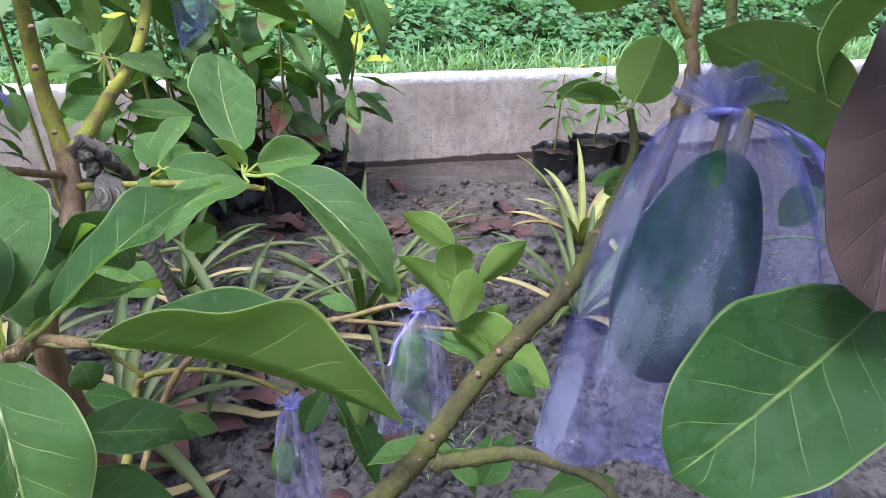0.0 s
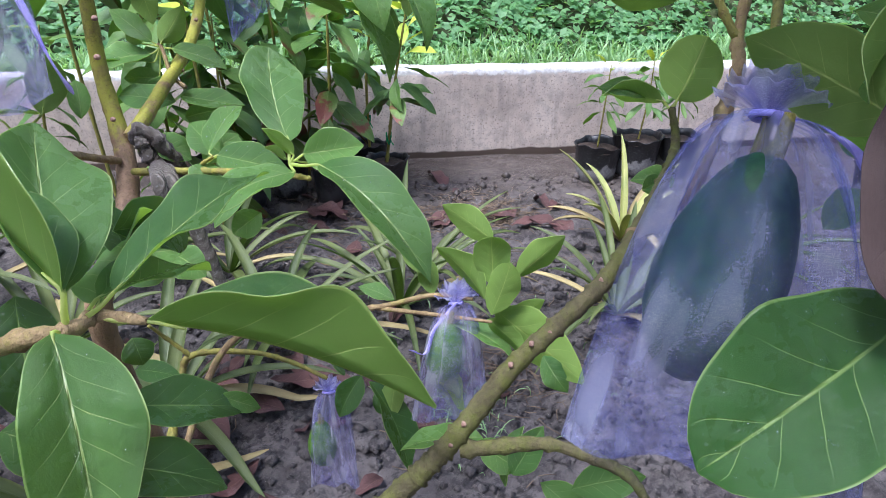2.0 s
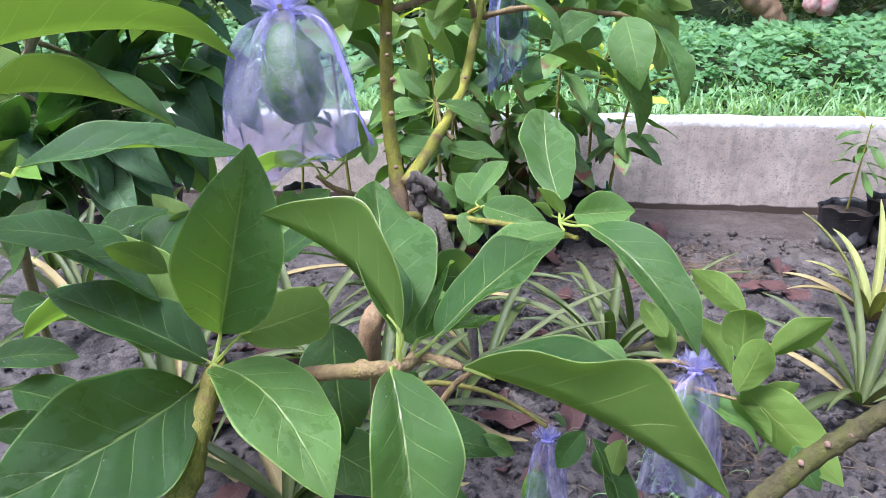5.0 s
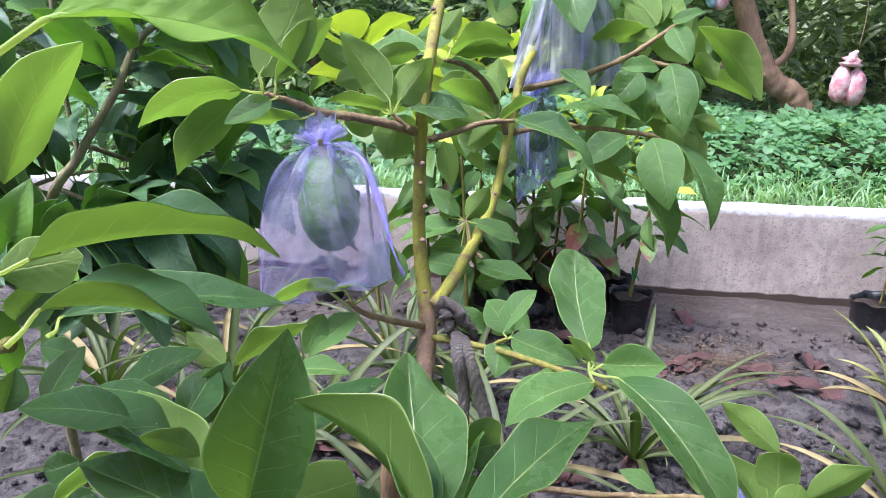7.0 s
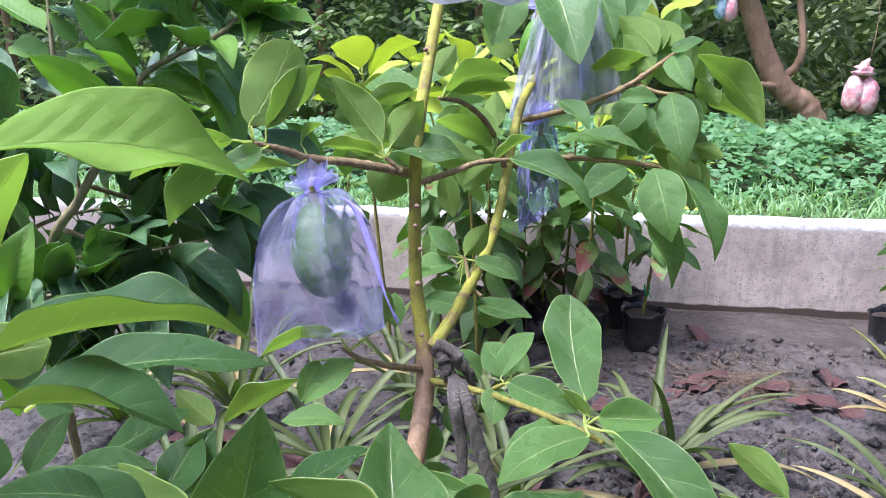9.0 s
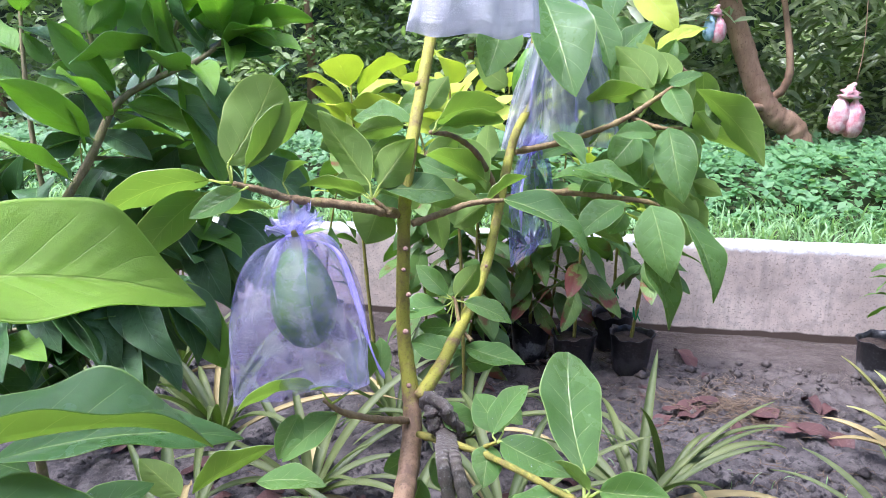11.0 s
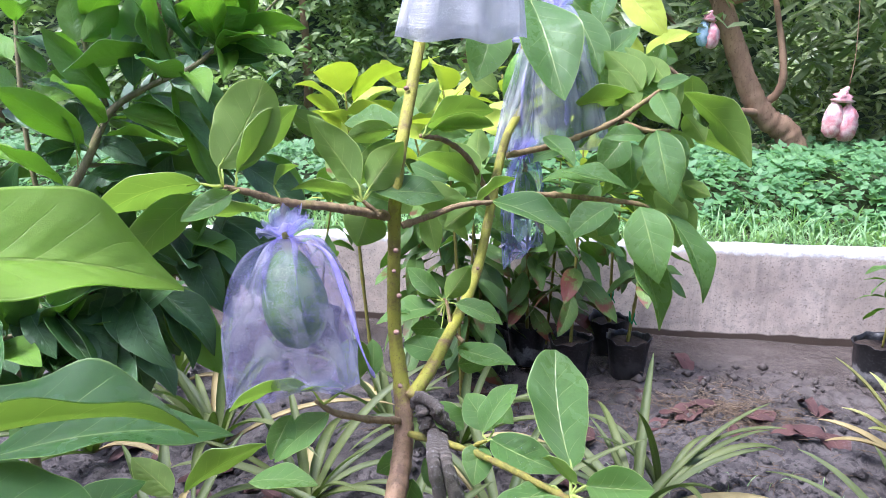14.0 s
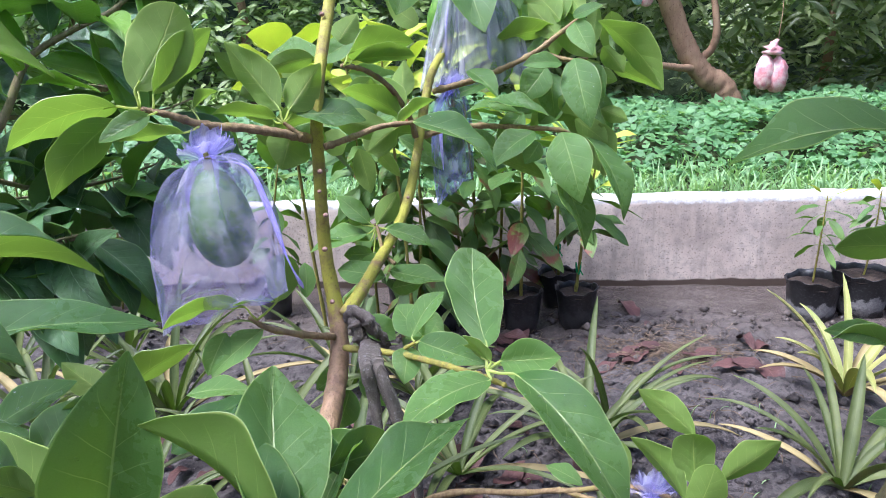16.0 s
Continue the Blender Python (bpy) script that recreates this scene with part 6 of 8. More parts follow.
leaf(tree, (0.061, 0.624, 0.885), (0.15, 0.637, 0.863), 0.046, (0.266, -0.312, 0.912), 0.076, 0.45, 0.03, mats=SHADED, wet=15)
leaf(tree, (0.043, 0.594, 0.86), (0.137, 0.582, 0.837), 0.049, (0.199, -0.245, 0.949), 0.027, 0.3, 0.03, mats=SHADED)
leaf(tree, (0.043, 0.728, 0.878), (0.049, 0.724, 0.851), 0.029, (0.385, -0.899, 0.206), 0.075, 0.32, 0.03, mats=SHADED)
leaf(tree, (0.022, 0.779, 0.808), (0.068, 0.765, 0.804), 0.024, (-0.128, -0.664, 0.737), 0.078, 0.36, 0.03, mats=SHADED)
leaf(tree, (0.06, 0.635, 1.001), (0.066, 0.684, 1.01), 0.027, (0.599, -0.224, 0.768), 0.086, 0.37, 0.03, mats=SHADED)
branch(tree, "twig", [(-0.02, 0.95, 0.55), (-0.018, 1.058, 0.589), (0.003, 1.07, 0.624), (0.087, 1.07, 0.62), (0.149, 1.066, 0.596), (0.199, 1.052, 0.571)], [0.0065, 0.0058, 0.0047, 0.0042, 0.0037, 0.0029], GREEN_BARK, 26)
branch(tree, "twig", [(0, 1.069, 0.622), (-0.027, 1.069, 0.654), (-0.047, 1.057, 0.689)], [0.0036, 0.0032, 0.0022], GREEN_BARK, 8)
leaf(tree, (0.251, 1.001, 0.609), (0.215, 0.982, 0.552), 0.043, (-0.163, -0.901, 0.403), 0.042, 0.51, 0.03, mats=SHADED)
leaf(tree, (0.261, 0.978, 0.615), (0.309, 0.909, 0.498), 0.072, (0.749, -0.392, 0.534), 0.068, 0.42, 0.03, mats=SHADED, wet=18)
leaf(tree, (0.301, 0.972, 0.622), (0.288, 0.947, 0.564), 0.036, (0.125, 0.9, -0.418), 0.045, 0.36, 0.03, mats=SHADED)
leaf(tree, (0.271, 1.026, 0.555), (0.285, 1.008, 0.524), 0.026, (0.009, -0.856, 0.518), 0.078, 0.47, 0.03, mats=SHADED)
leaf(tree, (0.227, 1.048, 0.577), (0.207, 1.061, 0.593), 0.014, (0.33, -0.484, 0.81), 0.041, 0.54, 0.03, mats=SHADED)
leaf(tree, (0.306, 1.006, 0.647), (0.276, 1.022, 0.665), 0.021, (-0.091, -0.809, 0.58), 0.083, 0.31, 0.03, mats=SHADED)
leaf(tree, (0.339, 0.95, 0.666), (0.384, 0.898, 0.583), 0.054, (0.738, 0.674, -0.025), 0.062, 0.43, 0.03, mats=SHADED)
branch(tree, "twig", [(-0.02, 0.95, 0.5), (0.065, 1.038, 0.661), (0.235, 1.002, 0.719), (0.292, 0.985, 0.737), (0.352, 0.969, 0.757), (0.403, 0.946, 0.76)], [0.0053, 0.0048, 0.0041, 0.0038, 0.0032, 0.0024], TWIG_BARK, 30)
branch(tree, "twig", [(0.277, 0.991, 0.73), (0.348, 0.949, 0.739), (0.39, 0.929, 0.741), (0.422, 0.911, 0.744)], [0.0032, 0.0030, 0.0027, 0.0018], TWIG_BARK, 16)
leaf(tree, (0.414, 0.926, 0.771), (0.355, 0.96, 0.835), 0.047, (0.627, 0.758, 0.182), 0.067, 0.57, 0.03)
leaf(tree, (0.432, 0.964, 0.836), (0.37, 1.009, 0.873), 0.043, (0.57, 0.821, -0.045), 0.1, 0.27, 0.03)
leaf(tree, (0.424, 0.922, 0.792), (0.42, 0.933, 0.859), 0.056, (0.23, 0.962, -0.146), 0.066, 0.56, 0.03, a=0.7, b=0.6)
leaf(tree, (0.419, 0.907, 0.758), (0.442, 0.913, 0.829), 0.043, (0.362, 0.911, -0.199), 0.03, 0.29, 0.03, a=0.7, b=0.6)
leaf(tree, (0.453, 0.921, 0.804), (0.51, 0.913, 0.864), 0.042, (0.132, 0.991, -0.001), 0.027, 0.5, 0.03)
leaf(tree, (0.426, 0.917, 0.759), (0.531, 0.843, 0.685), 0.074, (0.447, 0.865, -0.227), 0.1, 0.41, 0.03)
leaf(tree, (0.373, 0.938, 0.729), (0.454, 0.888, 0.691), 0.051, (0.382, -0.069, 0.921), 0.076, 0.34, 0.03)
leaf(tree, (0.487, 0.885, 0.702), (0.516, 0.857, 0.659), 0.034, (-0.204, -0.876, 0.438), 0.045, 0.32, 0.03)
leaf(tree, (0.418, 0.922, 0.742), (0.465, 0.891, 0.702), 0.034, (0.494, 0.864, -0.094), 0.055, 0.53, 0.03)
leaf(tree, (0.35, 1.001, 0.775), (0.316, 1.029, 0.817), 0.031, (0.141, 0.864, -0.483), 0.057, 0.26, 0.03)
leaf(tree, (0.301, 0.995, 0.738), (0.253, 1.014, 0.753), 0.027, (0.11, -0.422, 0.9), 0.087, 0.35, 0.03)
leaf(tree, (0.347, 1.03, 0.787), (0.357, 1.003, 0.737), 0.032, (0.128, 0.883, -0.452), 0.059, 0.28, 0.03)
leaf(tree, (0.442, 0.921, 0.73), (0.496, 0.925, 0.764), 0.032, (0.089, 0.967, -0.237), 0.057, 0.29, 0.03)
tree2 = thing("avocado_tree", (0.12, 0.56, 0.0), "slender mossy avocado stem with a few leaves", "tree")
branch(tree2, "trunk", [(0.12, 0.56, -0.03), (0.12, 0.56, 0.4), (0.171, 0.506, 0.77), (0.239, 0.515, 0.857), (0.272, 0.518, 0.891), (0.295, 0.523, 0.913), (0.333, 0.538, 0.951), (0.365, 0.547, 0.976), (0.401, 0.561, 0.999), (0.43, 0.586, 1.018), (0.465, 0.623, 1.041), (0.487, 0.651, 1.062), (0.486, 0.664, 1.088)], [0.0109, 0.0098, 0.0086, 0.0076, 0.0072, 0.0070, 0.0066, 0.0062, 0.0059, 0.0055, 0.0047, 0.0035, 0.0025], STEM_BARK, 110, 12, 0.055)
branch(tree2, "limb", [(0.298, 0.519, 0.906), (0.322, 0.514, 0.91), (0.355, 0.512, 0.909), (0.386, 0.5, 0.902), (0.404, 0.487, 0.895), (0.415, 0.475, 0.876)], [0.0055, 0.005, 0.0045, 0.004, 0.0035, 0.003], STEM_BARK, 20)
branch(tree2, "limb", [(0.43, 0.586, 1.018), (0.496, 0.635, 1.035), (0.535, 0.671, 1.081), (0.554, 0.693, 1.112), (0.555, 0.703, 1.133), (0.566, 0.72, 1.174)], [0.0075, 0.0068, 0.006, 0.0055, 0.005, 0.004], TWIG_BARK, 20)
branch(tree2, "shoot", [(0.554, 0.703, 1.133), (0.546, 0.713, 1.149), (0.539, 0.725, 1.169)], [0.004, 0.0035, 0.003], GREEN_BARK, 8)
leaf(tree2, (0.49, 0.665, 1.093), (0.515, 0.681, 1.138), 0.051, (0.363, 0.796, -0.484), 0.04, 0.56, 0.03, node=(0.486, 0.664, 1.087), a=0.62, b=0.52, fine=True)
leaf(tree2, (0.48, 0.667, 1.092), (0.431, 0.671, 1.099), 0.025, (0.151, 0.792, 0.591), 0.078, 0.56, 0.03, node=(0.486, 0.663, 1.086))
leaf(tree2, (0.461, 0.642, 1.03), (0.479, 0.641, 1.038), 0.017, (-0.226, -0.863, 0.451), 0.025, 0.43, 0.03)
leaf(tree2, (0.351, 0.661, 0.781), (0.274, 0.674, 0.769), 0.040, (-0.117, 0.189, 0.975), 0.029, 0.43, 0.03, wet=33)
leaf(tree2, (0.346, 0.661, 0.778), (0.384, 0.64, 0.756), 0.031, (-0.062, -0.79, 0.61), 0.058, 0.49, 0.03)
leaf(tree2, (0.371, 0.626, 0.766), (0.4, 0.639, 0.807), 0.030, (-0.392, -0.763, 0.514), 0.049, 0.44, 0.03)
leaf(tree2, (0.428, 0.623, 0.742), (0.495, 0.614, 0.757), 0.036, (-0.251, -0.64, 0.726), 0.056, 0.53, 0.03)
leaf(tree2, (0.368, 0.637, 0.741), (0.388, 0.658, 0.793), 0.030, (-0.926, -0.039, 0.376), 0.05, 0.38, 0.03)
leaf(tree2, (0.401, 0.632, 0.746), (0.445, 0.601, 0.705), 0.034, (0.238, -0.639, 0.732), 0.072, 0.47, 0.03)
scar(tree2, (0.332, 0.533, 0.958), (-0.3, -0.93, 0.215), .0015)
scar(tree2, (0.359, 0.541, 0.976), (-0.361, -0.913, 0.191), .0015)
scar(tree2, (0.397, 0.557, 1.002), (-0.435, -0.887, 0.156), .0015)
scar(tree2, (0.3, 0.52, 0.925), (-0.218, -0.941, 0.258), .0015)
scar(tree2, (0.291, 0.516, 0.913), (-0.192, -0.943, 0.273), .0015)
scar(tree2, (0.346, 0.537, 0.97), (-0.333, -0.921, 0.2), .0015)
scar(tree2, (0.379, 0.548, 0.988), (-0.403, -0.899, 0.174), .0015)
leaf(tree2, (0.486, 0.418, 1.057), (0.376, 0.394, 0.998), 0.08, (-0.295, -0.551, 0.78), 0.06, 0.5, 0.03, node=(0.527, 0.433, 1.058), mats=SHADED, a=0.66, b=0.55, fine=True, wet=42, twist=0)
leaf(tree2, (0.513, 0.481, 1.123), (0.444, 0.527, 1.16), 0.051, (0.524, 0.847, -0.093), 0.06, 0.25, 0.03, node=(0.537, 0.47, 1.115), mats=SHADED, fine=True)
leaf(tree2, (0.538, 0.504, 1.184), (0.474, 0.475, 1.139), 0.042, (-0.469, 0.876, 0.113), 0.08, 0.39, 0.03, node=(0.561, 0.517, 1.2))
leaf(tree2, (0.502, 0.454, 1.181), (0.449, 0.392, 1.072), 0.07, (-0.3, -0.759, 0.578), 0.05, 0.6, 0.08, mats=DRIED, fine=True, a=0.5, b=0.4)
leaf(tree2, (0.632, 0.612, 1.056), (0.606, 0.636, 1.091), 0.030, (-0.588, -0.802, 0.102), 0.082, 0.28, 0.03, mats=FRESH_LIT)
leaf(tree2, (0.66, 0.709, 1.153), (0.714, 0.688, 1.136), 0.030, (-0.276, -0.916, 0.29), 0.068, 0.45, 0.03, wet=29)
leaf(tree2, (0.626, 0.638, 0.989), (0.661, 0.644, 1.02), 0.033, (-0.407, -0.681, 0.608), 0.081, 0.52, 0.03)
branch(tree2, "twig", [(0.546, 0.447, 1.049), (0.581, 0.447, 1.02), (0.601, 0.409, 0.812), (0.13, 0.56, 0.42)], [0.005, 0.006, 0.008, 0.01], STEM_BARK, 14)
branch(tree2, "twig", [(0.581, 0.447, 1.02), (0.564, 0.474, 1.112), (0.564, 0.517, 1.2)], [0.005, 0.005, 0.004], STEM_BARK, 10)
leaf(tree2, (0.432, 0.61, 1.244), (0.348, 0.643, 1.222), 0.05, (-0.327, -0.234, 0.916), 0.12, 0.5, 0.03, fine=True, twist=0.0, sway=0.0)
leaf(tree2, (0.468, 0.646, 1.168), (0.412, 0.64, 1.171), 0.028, (-0.092, 0.959, 0.269), 0.05, 0.48, 0.03)
leaf(tree2, (0.471, 0.677, 1.094), (0.429, 0.674, 1.102), 0.021, (0.17, -0.727, 0.666), 0.1, 0.58, 0.03)
leaf(tree2, (0.528, 0.711, 1.009), (0.483, 0.707, 1.013), 0.023, (0.13, -0.668, 0.733), 0.028, 0.51, 0.03)
leaf(tree, (0.429, 1.678, 1.231), (0.357, 1.709, 1.24), 0.040, (0.393, 0.785, 0.479), 0.036, 0.34, 0.03)
leaf(tree, (0.284, 1.489, 1.169), (0.247, 1.507, 1.225), 0.034, (0.583, 0.802, 0.131), 0.079, 0.32, 0.03)
leaf(tree, (0.199, 1.498, 1.103), (0.103, 1.461, 1.151), 0.057, (0.524, -0.346, 0.778), 0.085, 0.38, 0.03)
leaf(tree, (0.225, 1.512, 1.181), (0.19, 1.446, 1.112), 0.051, (-0.59, -0.411, 0.695), 0.087, 0.45, 0.03)
leaf(tree, (0.307, 1.535, 1.212), (0.243, 1.538, 1.145), 0.046, (-0.373, 0.843, 0.387), 0.05, 0.42, 0.03)
leaf(tree, (0.3, 1.51, 1.199), (0.353, 1.477, 1.114), 0.053, (0.575, 0.817, 0.041), 0.055, 0.38, 0.03)
leaf(tree, (0.303, 1.68, 1.367), (0.302, 1.699, 1.278), 0.045, (-0.103, 0.973, 0.207), 0.028, 0.53, 0.03)
leaf(tree, (0.331, 1.602, 1.127), (0.402, 1.609, 1.186), 0.053, (-0.075, -0.974, 0.214), 0.079, 0.37, 0.03)
leaf(tree, (0.296, 1.476, 1.231), (0.37, 1.489, 1.272), 0.048, (-0.064, 0.976, -0.209), 0.027, 0.36, 0.03)
leaf(tree, (0.211, 1.534, 1.194), (0.203, 1.541, 1.103), 0.045, (-0.226, -0.973, -0.052), 0.075, 0.49, 0.03)
leaf(tree, (0.332, 1.583, 1.377), (0.29, 1.551, 1.324), 0.040, (0.181, -0.9, 0.397), 0.036, 0.57, 0.03, wet=23)
leaf(tree, (0.28, 1.564, 1.34), (0.25, 1.552, 1.235), 0.055, (-0.818, -0.498, 0.289), 0.035, 0.57, 0.03)
leaf(tree, (0.343, 1.516, 1.15), (0.387, 1.539, 1.089), 0.052, (-0.162, 0.954, 0.254), 0.023, 0.37, 0.03)
leaf(tree, (0.416, 1.701, 1.369), (0.441, 1.73, 1.261), 0.063, (0.115, 0.952, 0.282), 0.031, 0.42, 0.03)
leaf(tree, (0.186, 1.46, 1.25), (0.103, 1.427, 1.223), 0.047, (-0.01, -0.628, 0.778), 0.022, 0.52, 0.03)
leaf(tree, (0.338, 1.543, 1.423), (0.306, 1.552, 1.356), 0.038, (-0.137, -0.989, -0.056), 0.027, 0.53, 0.03, wet=35)
leaf(tree, (0.345, 1.509, 1.245), (0.353, 1.444, 1.148), 0.059, (0.727, -0.539, 0.426), 0.043, 0.3, 0.03)
leaf(tree, (0.384, 1.682, 1.4), (0.3, 1.659, 1.41), 0.044, (0.287, -0.927, 0.244), 0.021, 0.35, 0.03, wet=25)
leaf(tree, (0.264, 1.659, 1.315), (0.196, 1.627, 1.404), 0.058, (0.732, -0.582, 0.354), 0.045, 0.38, 0.03)
leaf(tree, (0.394, 1.57, 1.12), (0.389, 1.541, 1.051), 0.038, (0.327, 0.861, -0.388), 0.058, 0.59, 0.03)
leaf(tree, (0.206, 1.478, 1.304), (0.174, 1.464, 1.234), 0.044, (0.027, -0.984, 0.176), 0.057, 0.49, 0.03)
leaf(tree, (0.356, 1.518, 1.151), (0.347, 1.516, 1.068), 0.042, (-0.534, -0.842, 0.078), 0.077, 0.53, 0.03)
leaf(tree, (0.373, 1.557, 1.372), (0.359, 1.526, 1.299), 0.040, (-0.386, 0.87, -0.308), 0.054, 0.4, 0.03)
leaf(tree, (0.288, 1.599, 1.348), (0.375, 1.586, 1.279), 0.057, (0.115, 0.993, -0.031), 0.04, 0.44, 0.03)
leaf(tree, (0.323, 1.644, 1.213), (0.228, 1.666, 1.164), 0.055, (-0.249, -0.968, 0.041), 0.083, 0.37, 0.03)
leaf(tree, (0.41, 1.619, 1.26), (0.513, 1.636, 1.212), 0.057, (0.229, 0.659, 0.716), 0.029, 0.45, 0.03)
leaf(tree, (0.229, 1.535, 1.386), (0.298, 1.554, 1.453), 0.049, (-0.199, -0.866, 0.458), 0.05, 0.44, 0.03)
leaf(tree, (0.207, 1.523, 1.399), (0.215, 1.547, 1.32), 0.045, (0.003, 0.96, 0.279), 0.027, 0.51, 0.03)
leaf(tree, (0.38, 1.53, 1.299), (0.42, 1.535, 1.25), 0.045, (0.026, 0.992, 0.126), 0.064, 0.56, 0.03)
leaf(tree, (0.271, 1.494, 1.363), (0.354, 1.467, 1.319), 0.049, (0.069, -0.779, 0.624), 0.075, 0.45, 0.03, wet=16)
leaf(tree, (-0.087, 1.458, 1.273), (0.002, 1.459, 1.254), 0.053, (0.036, -0.993, 0.117), 0.043, 0.37, 0.03, wet=16)
leaf(tree, (0.043, 1.354, 1.266), (-0.017, 1.341, 1.219), 0.049, (0.13, -0.986, 0.099), 0.03, 0.56, 0.03)
leaf(tree, (-0.073, 1.425, 1.138), (-0.054, 1.418, 1.055), 0.045, (-0.221, 0.966, -0.137), 0.022, 0.34, 0.03)
leaf(tree, (-0.013, 1.302, 1.268), (-0.063, 1.329, 1.203), 0.047, (0.104, 0.948, 0.301), 0.085, 0.43, 0.03)
leaf(tree, (-0.01, 1.316, 1.237), (-0.045, 1.317, 1.188), 0.038, (-0.046, 0.997, 0.067), 0.025, 0.53, 0.03)
leaf(tree, (0.016, 1.29, 1.199), (0.001, 1.221, 1.146), 0.044, (-0.238, -0.56, 0.793), 0.089, 0.33, 0.03, wet=23)
leaf(tree, (-0.061, 1.523, 1.344), (-0.167, 1.532, 1.295), 0.058, (-0.242, -0.91, 0.338), 0.025, 0.34, 0.03)
leaf(tree, (-0.054, 1.363, 1.166), (0.014, 1.357, 1.095), 0.049, (0.485, 0.781, 0.394), 0.042, 0.3, 0.03)
leaf(tree, (-0.064, 1.511, 1.18), (0.039, 1.493, 1.196), 0.053, (-0.223, -0.478, 0.849), 0.041, 0.4, 0.03)
leaf(tree, (-0.013, 1.312, 1.264), (0.049, 1.253, 1.196), 0.055, (0.716, 0.697, 0.054), 0.063, 0.45, 0.03)
leaf(tree, (0.009, 1.394, 1.16), (0.083, 1.442, 1.091), 0.056, (0.753, -0.396, 0.526), 0.068, 0.27, 0.03)
leaf(tree, (-0.003, 1.503, 1.267), (-0.093, 1.527, 1.221), 0.052, (-0.352, -0.913, 0.206), 0.035, 0.52, 0.03)
leaf(tree, (-0.045, 1.489, 1.161), (0.054, 1.484, 1.153), 0.050, (0.091, 0.767, 0.635), 0.04, 0.28, 0.03)
leaf(tree, (0.012, 1.446, 1.239), (-0.093, 1.449, 1.201), 0.056, (-0.079, -0.984, 0.158), 0.083, 0.29, 0.03, wet=32)
leaf(tree, (-0.155, 1.435, 1.154), (-0.083, 1.397, 1.156), 0.055, (0.467, 0.859, -0.209), 0.054, 0.57, 0.03)
leaf(tree, (-0.216, 1.339, 1.273), (-0.278, 1.318, 1.317), 0.044, (-0.365, 0.928, -0.069), 0.046, 0.57, 0.03)
leaf(tree, (-0.202, 1.382, 1.267), (-0.148, 1.415, 1.234), 0.038, (0.512, -0.858, -0.023), 0.068, 0.42, 0.03, wet=35)
leaf(tree, (-0.21, 1.37, 1.183), (-0.112, 1.355, 1.219), 0.053, (-0.109, 0.771, 0.628), 0.056, 0.53, 0.03)
leaf(tree, (-0.085, 1.264, 1.173), (-0.131, 1.23, 1.195), 0.040, (0.615, -0.787, 0.045), 0.035, 0.35, 0.03, wet=39)
leaf(tree, (-0.184, 1.334, 1.27), (-0.235, 1.298, 1.249), 0.045, (-0.523, 0.836, -0.166), 0.065, 0.29, 0.03)
leaf(tree, (-0.144, 1.391, 1.258), (-0.213, 1.432, 1.303), 0.046, (0.382, 0.894, -0.233), 0.02, 0.4, 0.03)
leaf(tree, (-0.265, 1.419, 1.169), (-0.187, 1.433, 1.167), 0.057, (-0.176, 0.97, -0.168), 0.038, 0.49, 0.03)
leaf(tree, (0.304, 1.432, 1.137), (0.302, 1.387, 1.045), 0.051, (0.545, -0.758, 0.359), 0.056, 0.47, 0.03, wet=27)
leaf(tree, (0.36, 1.523, 1.127), (0.306, 1.544, 1.081), 0.056, (-0.365, -0.931, 0.017), 0.052, 0.33, 0.03, wet=29)
leaf(tree, (0.363, 1.504, 1.211), (0.34, 1.525, 1.146), 0.050, (0.286, 0.937, 0.2), 0.023, 0.46, 0.03)
leaf(tree, (0.329, 1.458, 1.179), (0.235, 1.469, 1.21), 0.050, (0.115, 0.993, -0.026), 0.085, 0.53, 0.03)
leaf(tree, (0.364, 1.5, 1.032), (0.297, 1.482, 1.093), 0.047, (0.211, -0.976, -0.051), 0.026, 0.48, 0.03, wet=40)
leaf(tree, (0.26, 1.473, 1.167), (0.312, 1.455, 1.222), 0.039, (-0.324, -0.946, -0.012), 0.068, 0.29, 0.03, wet=28)
leaf(tree, (0.322, 1.537, 1.206), (0.38, 1.605, 1.265), 0.057, (-0.273, 0.754, -0.597), 0.027, 0.33, 0.03)
leaf(tree, (0.27, 1.48, 1.062), (0.176, 1.503, 1.098), 0.052, (0.391, 0.714, 0.581), 0.076, 0.42, 0.03)
leaf(tree, (0.262, 1.537, 1.208), (0.196, 1.479, 1.196), 0.055, (0.594, -0.749, 0.294), 0.047, 0.5, 0.03)
leaf(tree, (0.337, 1.467, 1.089), (0.287, 1.435, 1.162), 0.047, (0.772, -0.569, 0.283), 0.06, 0.52, 0.03)

# ---------------------------------------------------------------- bags, fruit, rag
organza_bag((-0.118, 0.917, 1.197), (-0.215, 0.926, 0.984), (-0.018, 0.849, 1.066), 1, "sheer lavender organza bag tied round an avocado", [[(-0.118, 0.91, 1.197), (-0.068, 0.9, 1.191), (-0.043, 0.888, 1.147), (-0.025, 0.878, 1.095), (-0.012, 0.881, 1.06)]], puff=0.036, cloth=ORGANZA_MID)
avocado((-0.108, 0.909, 1.133), 0.112, 0.07, (-0.1, 0, 1))
branch(tree, "fruit_stalk", [(-0.124, 0.932, 1.233), (-0.123, 0.926, 1.217), (-0.119, 0.92, 1.197), (-0.117, 0.918, 1.18)], [0.0035, 0.003, 0.003, 0.003], GREEN_BARK, 10)
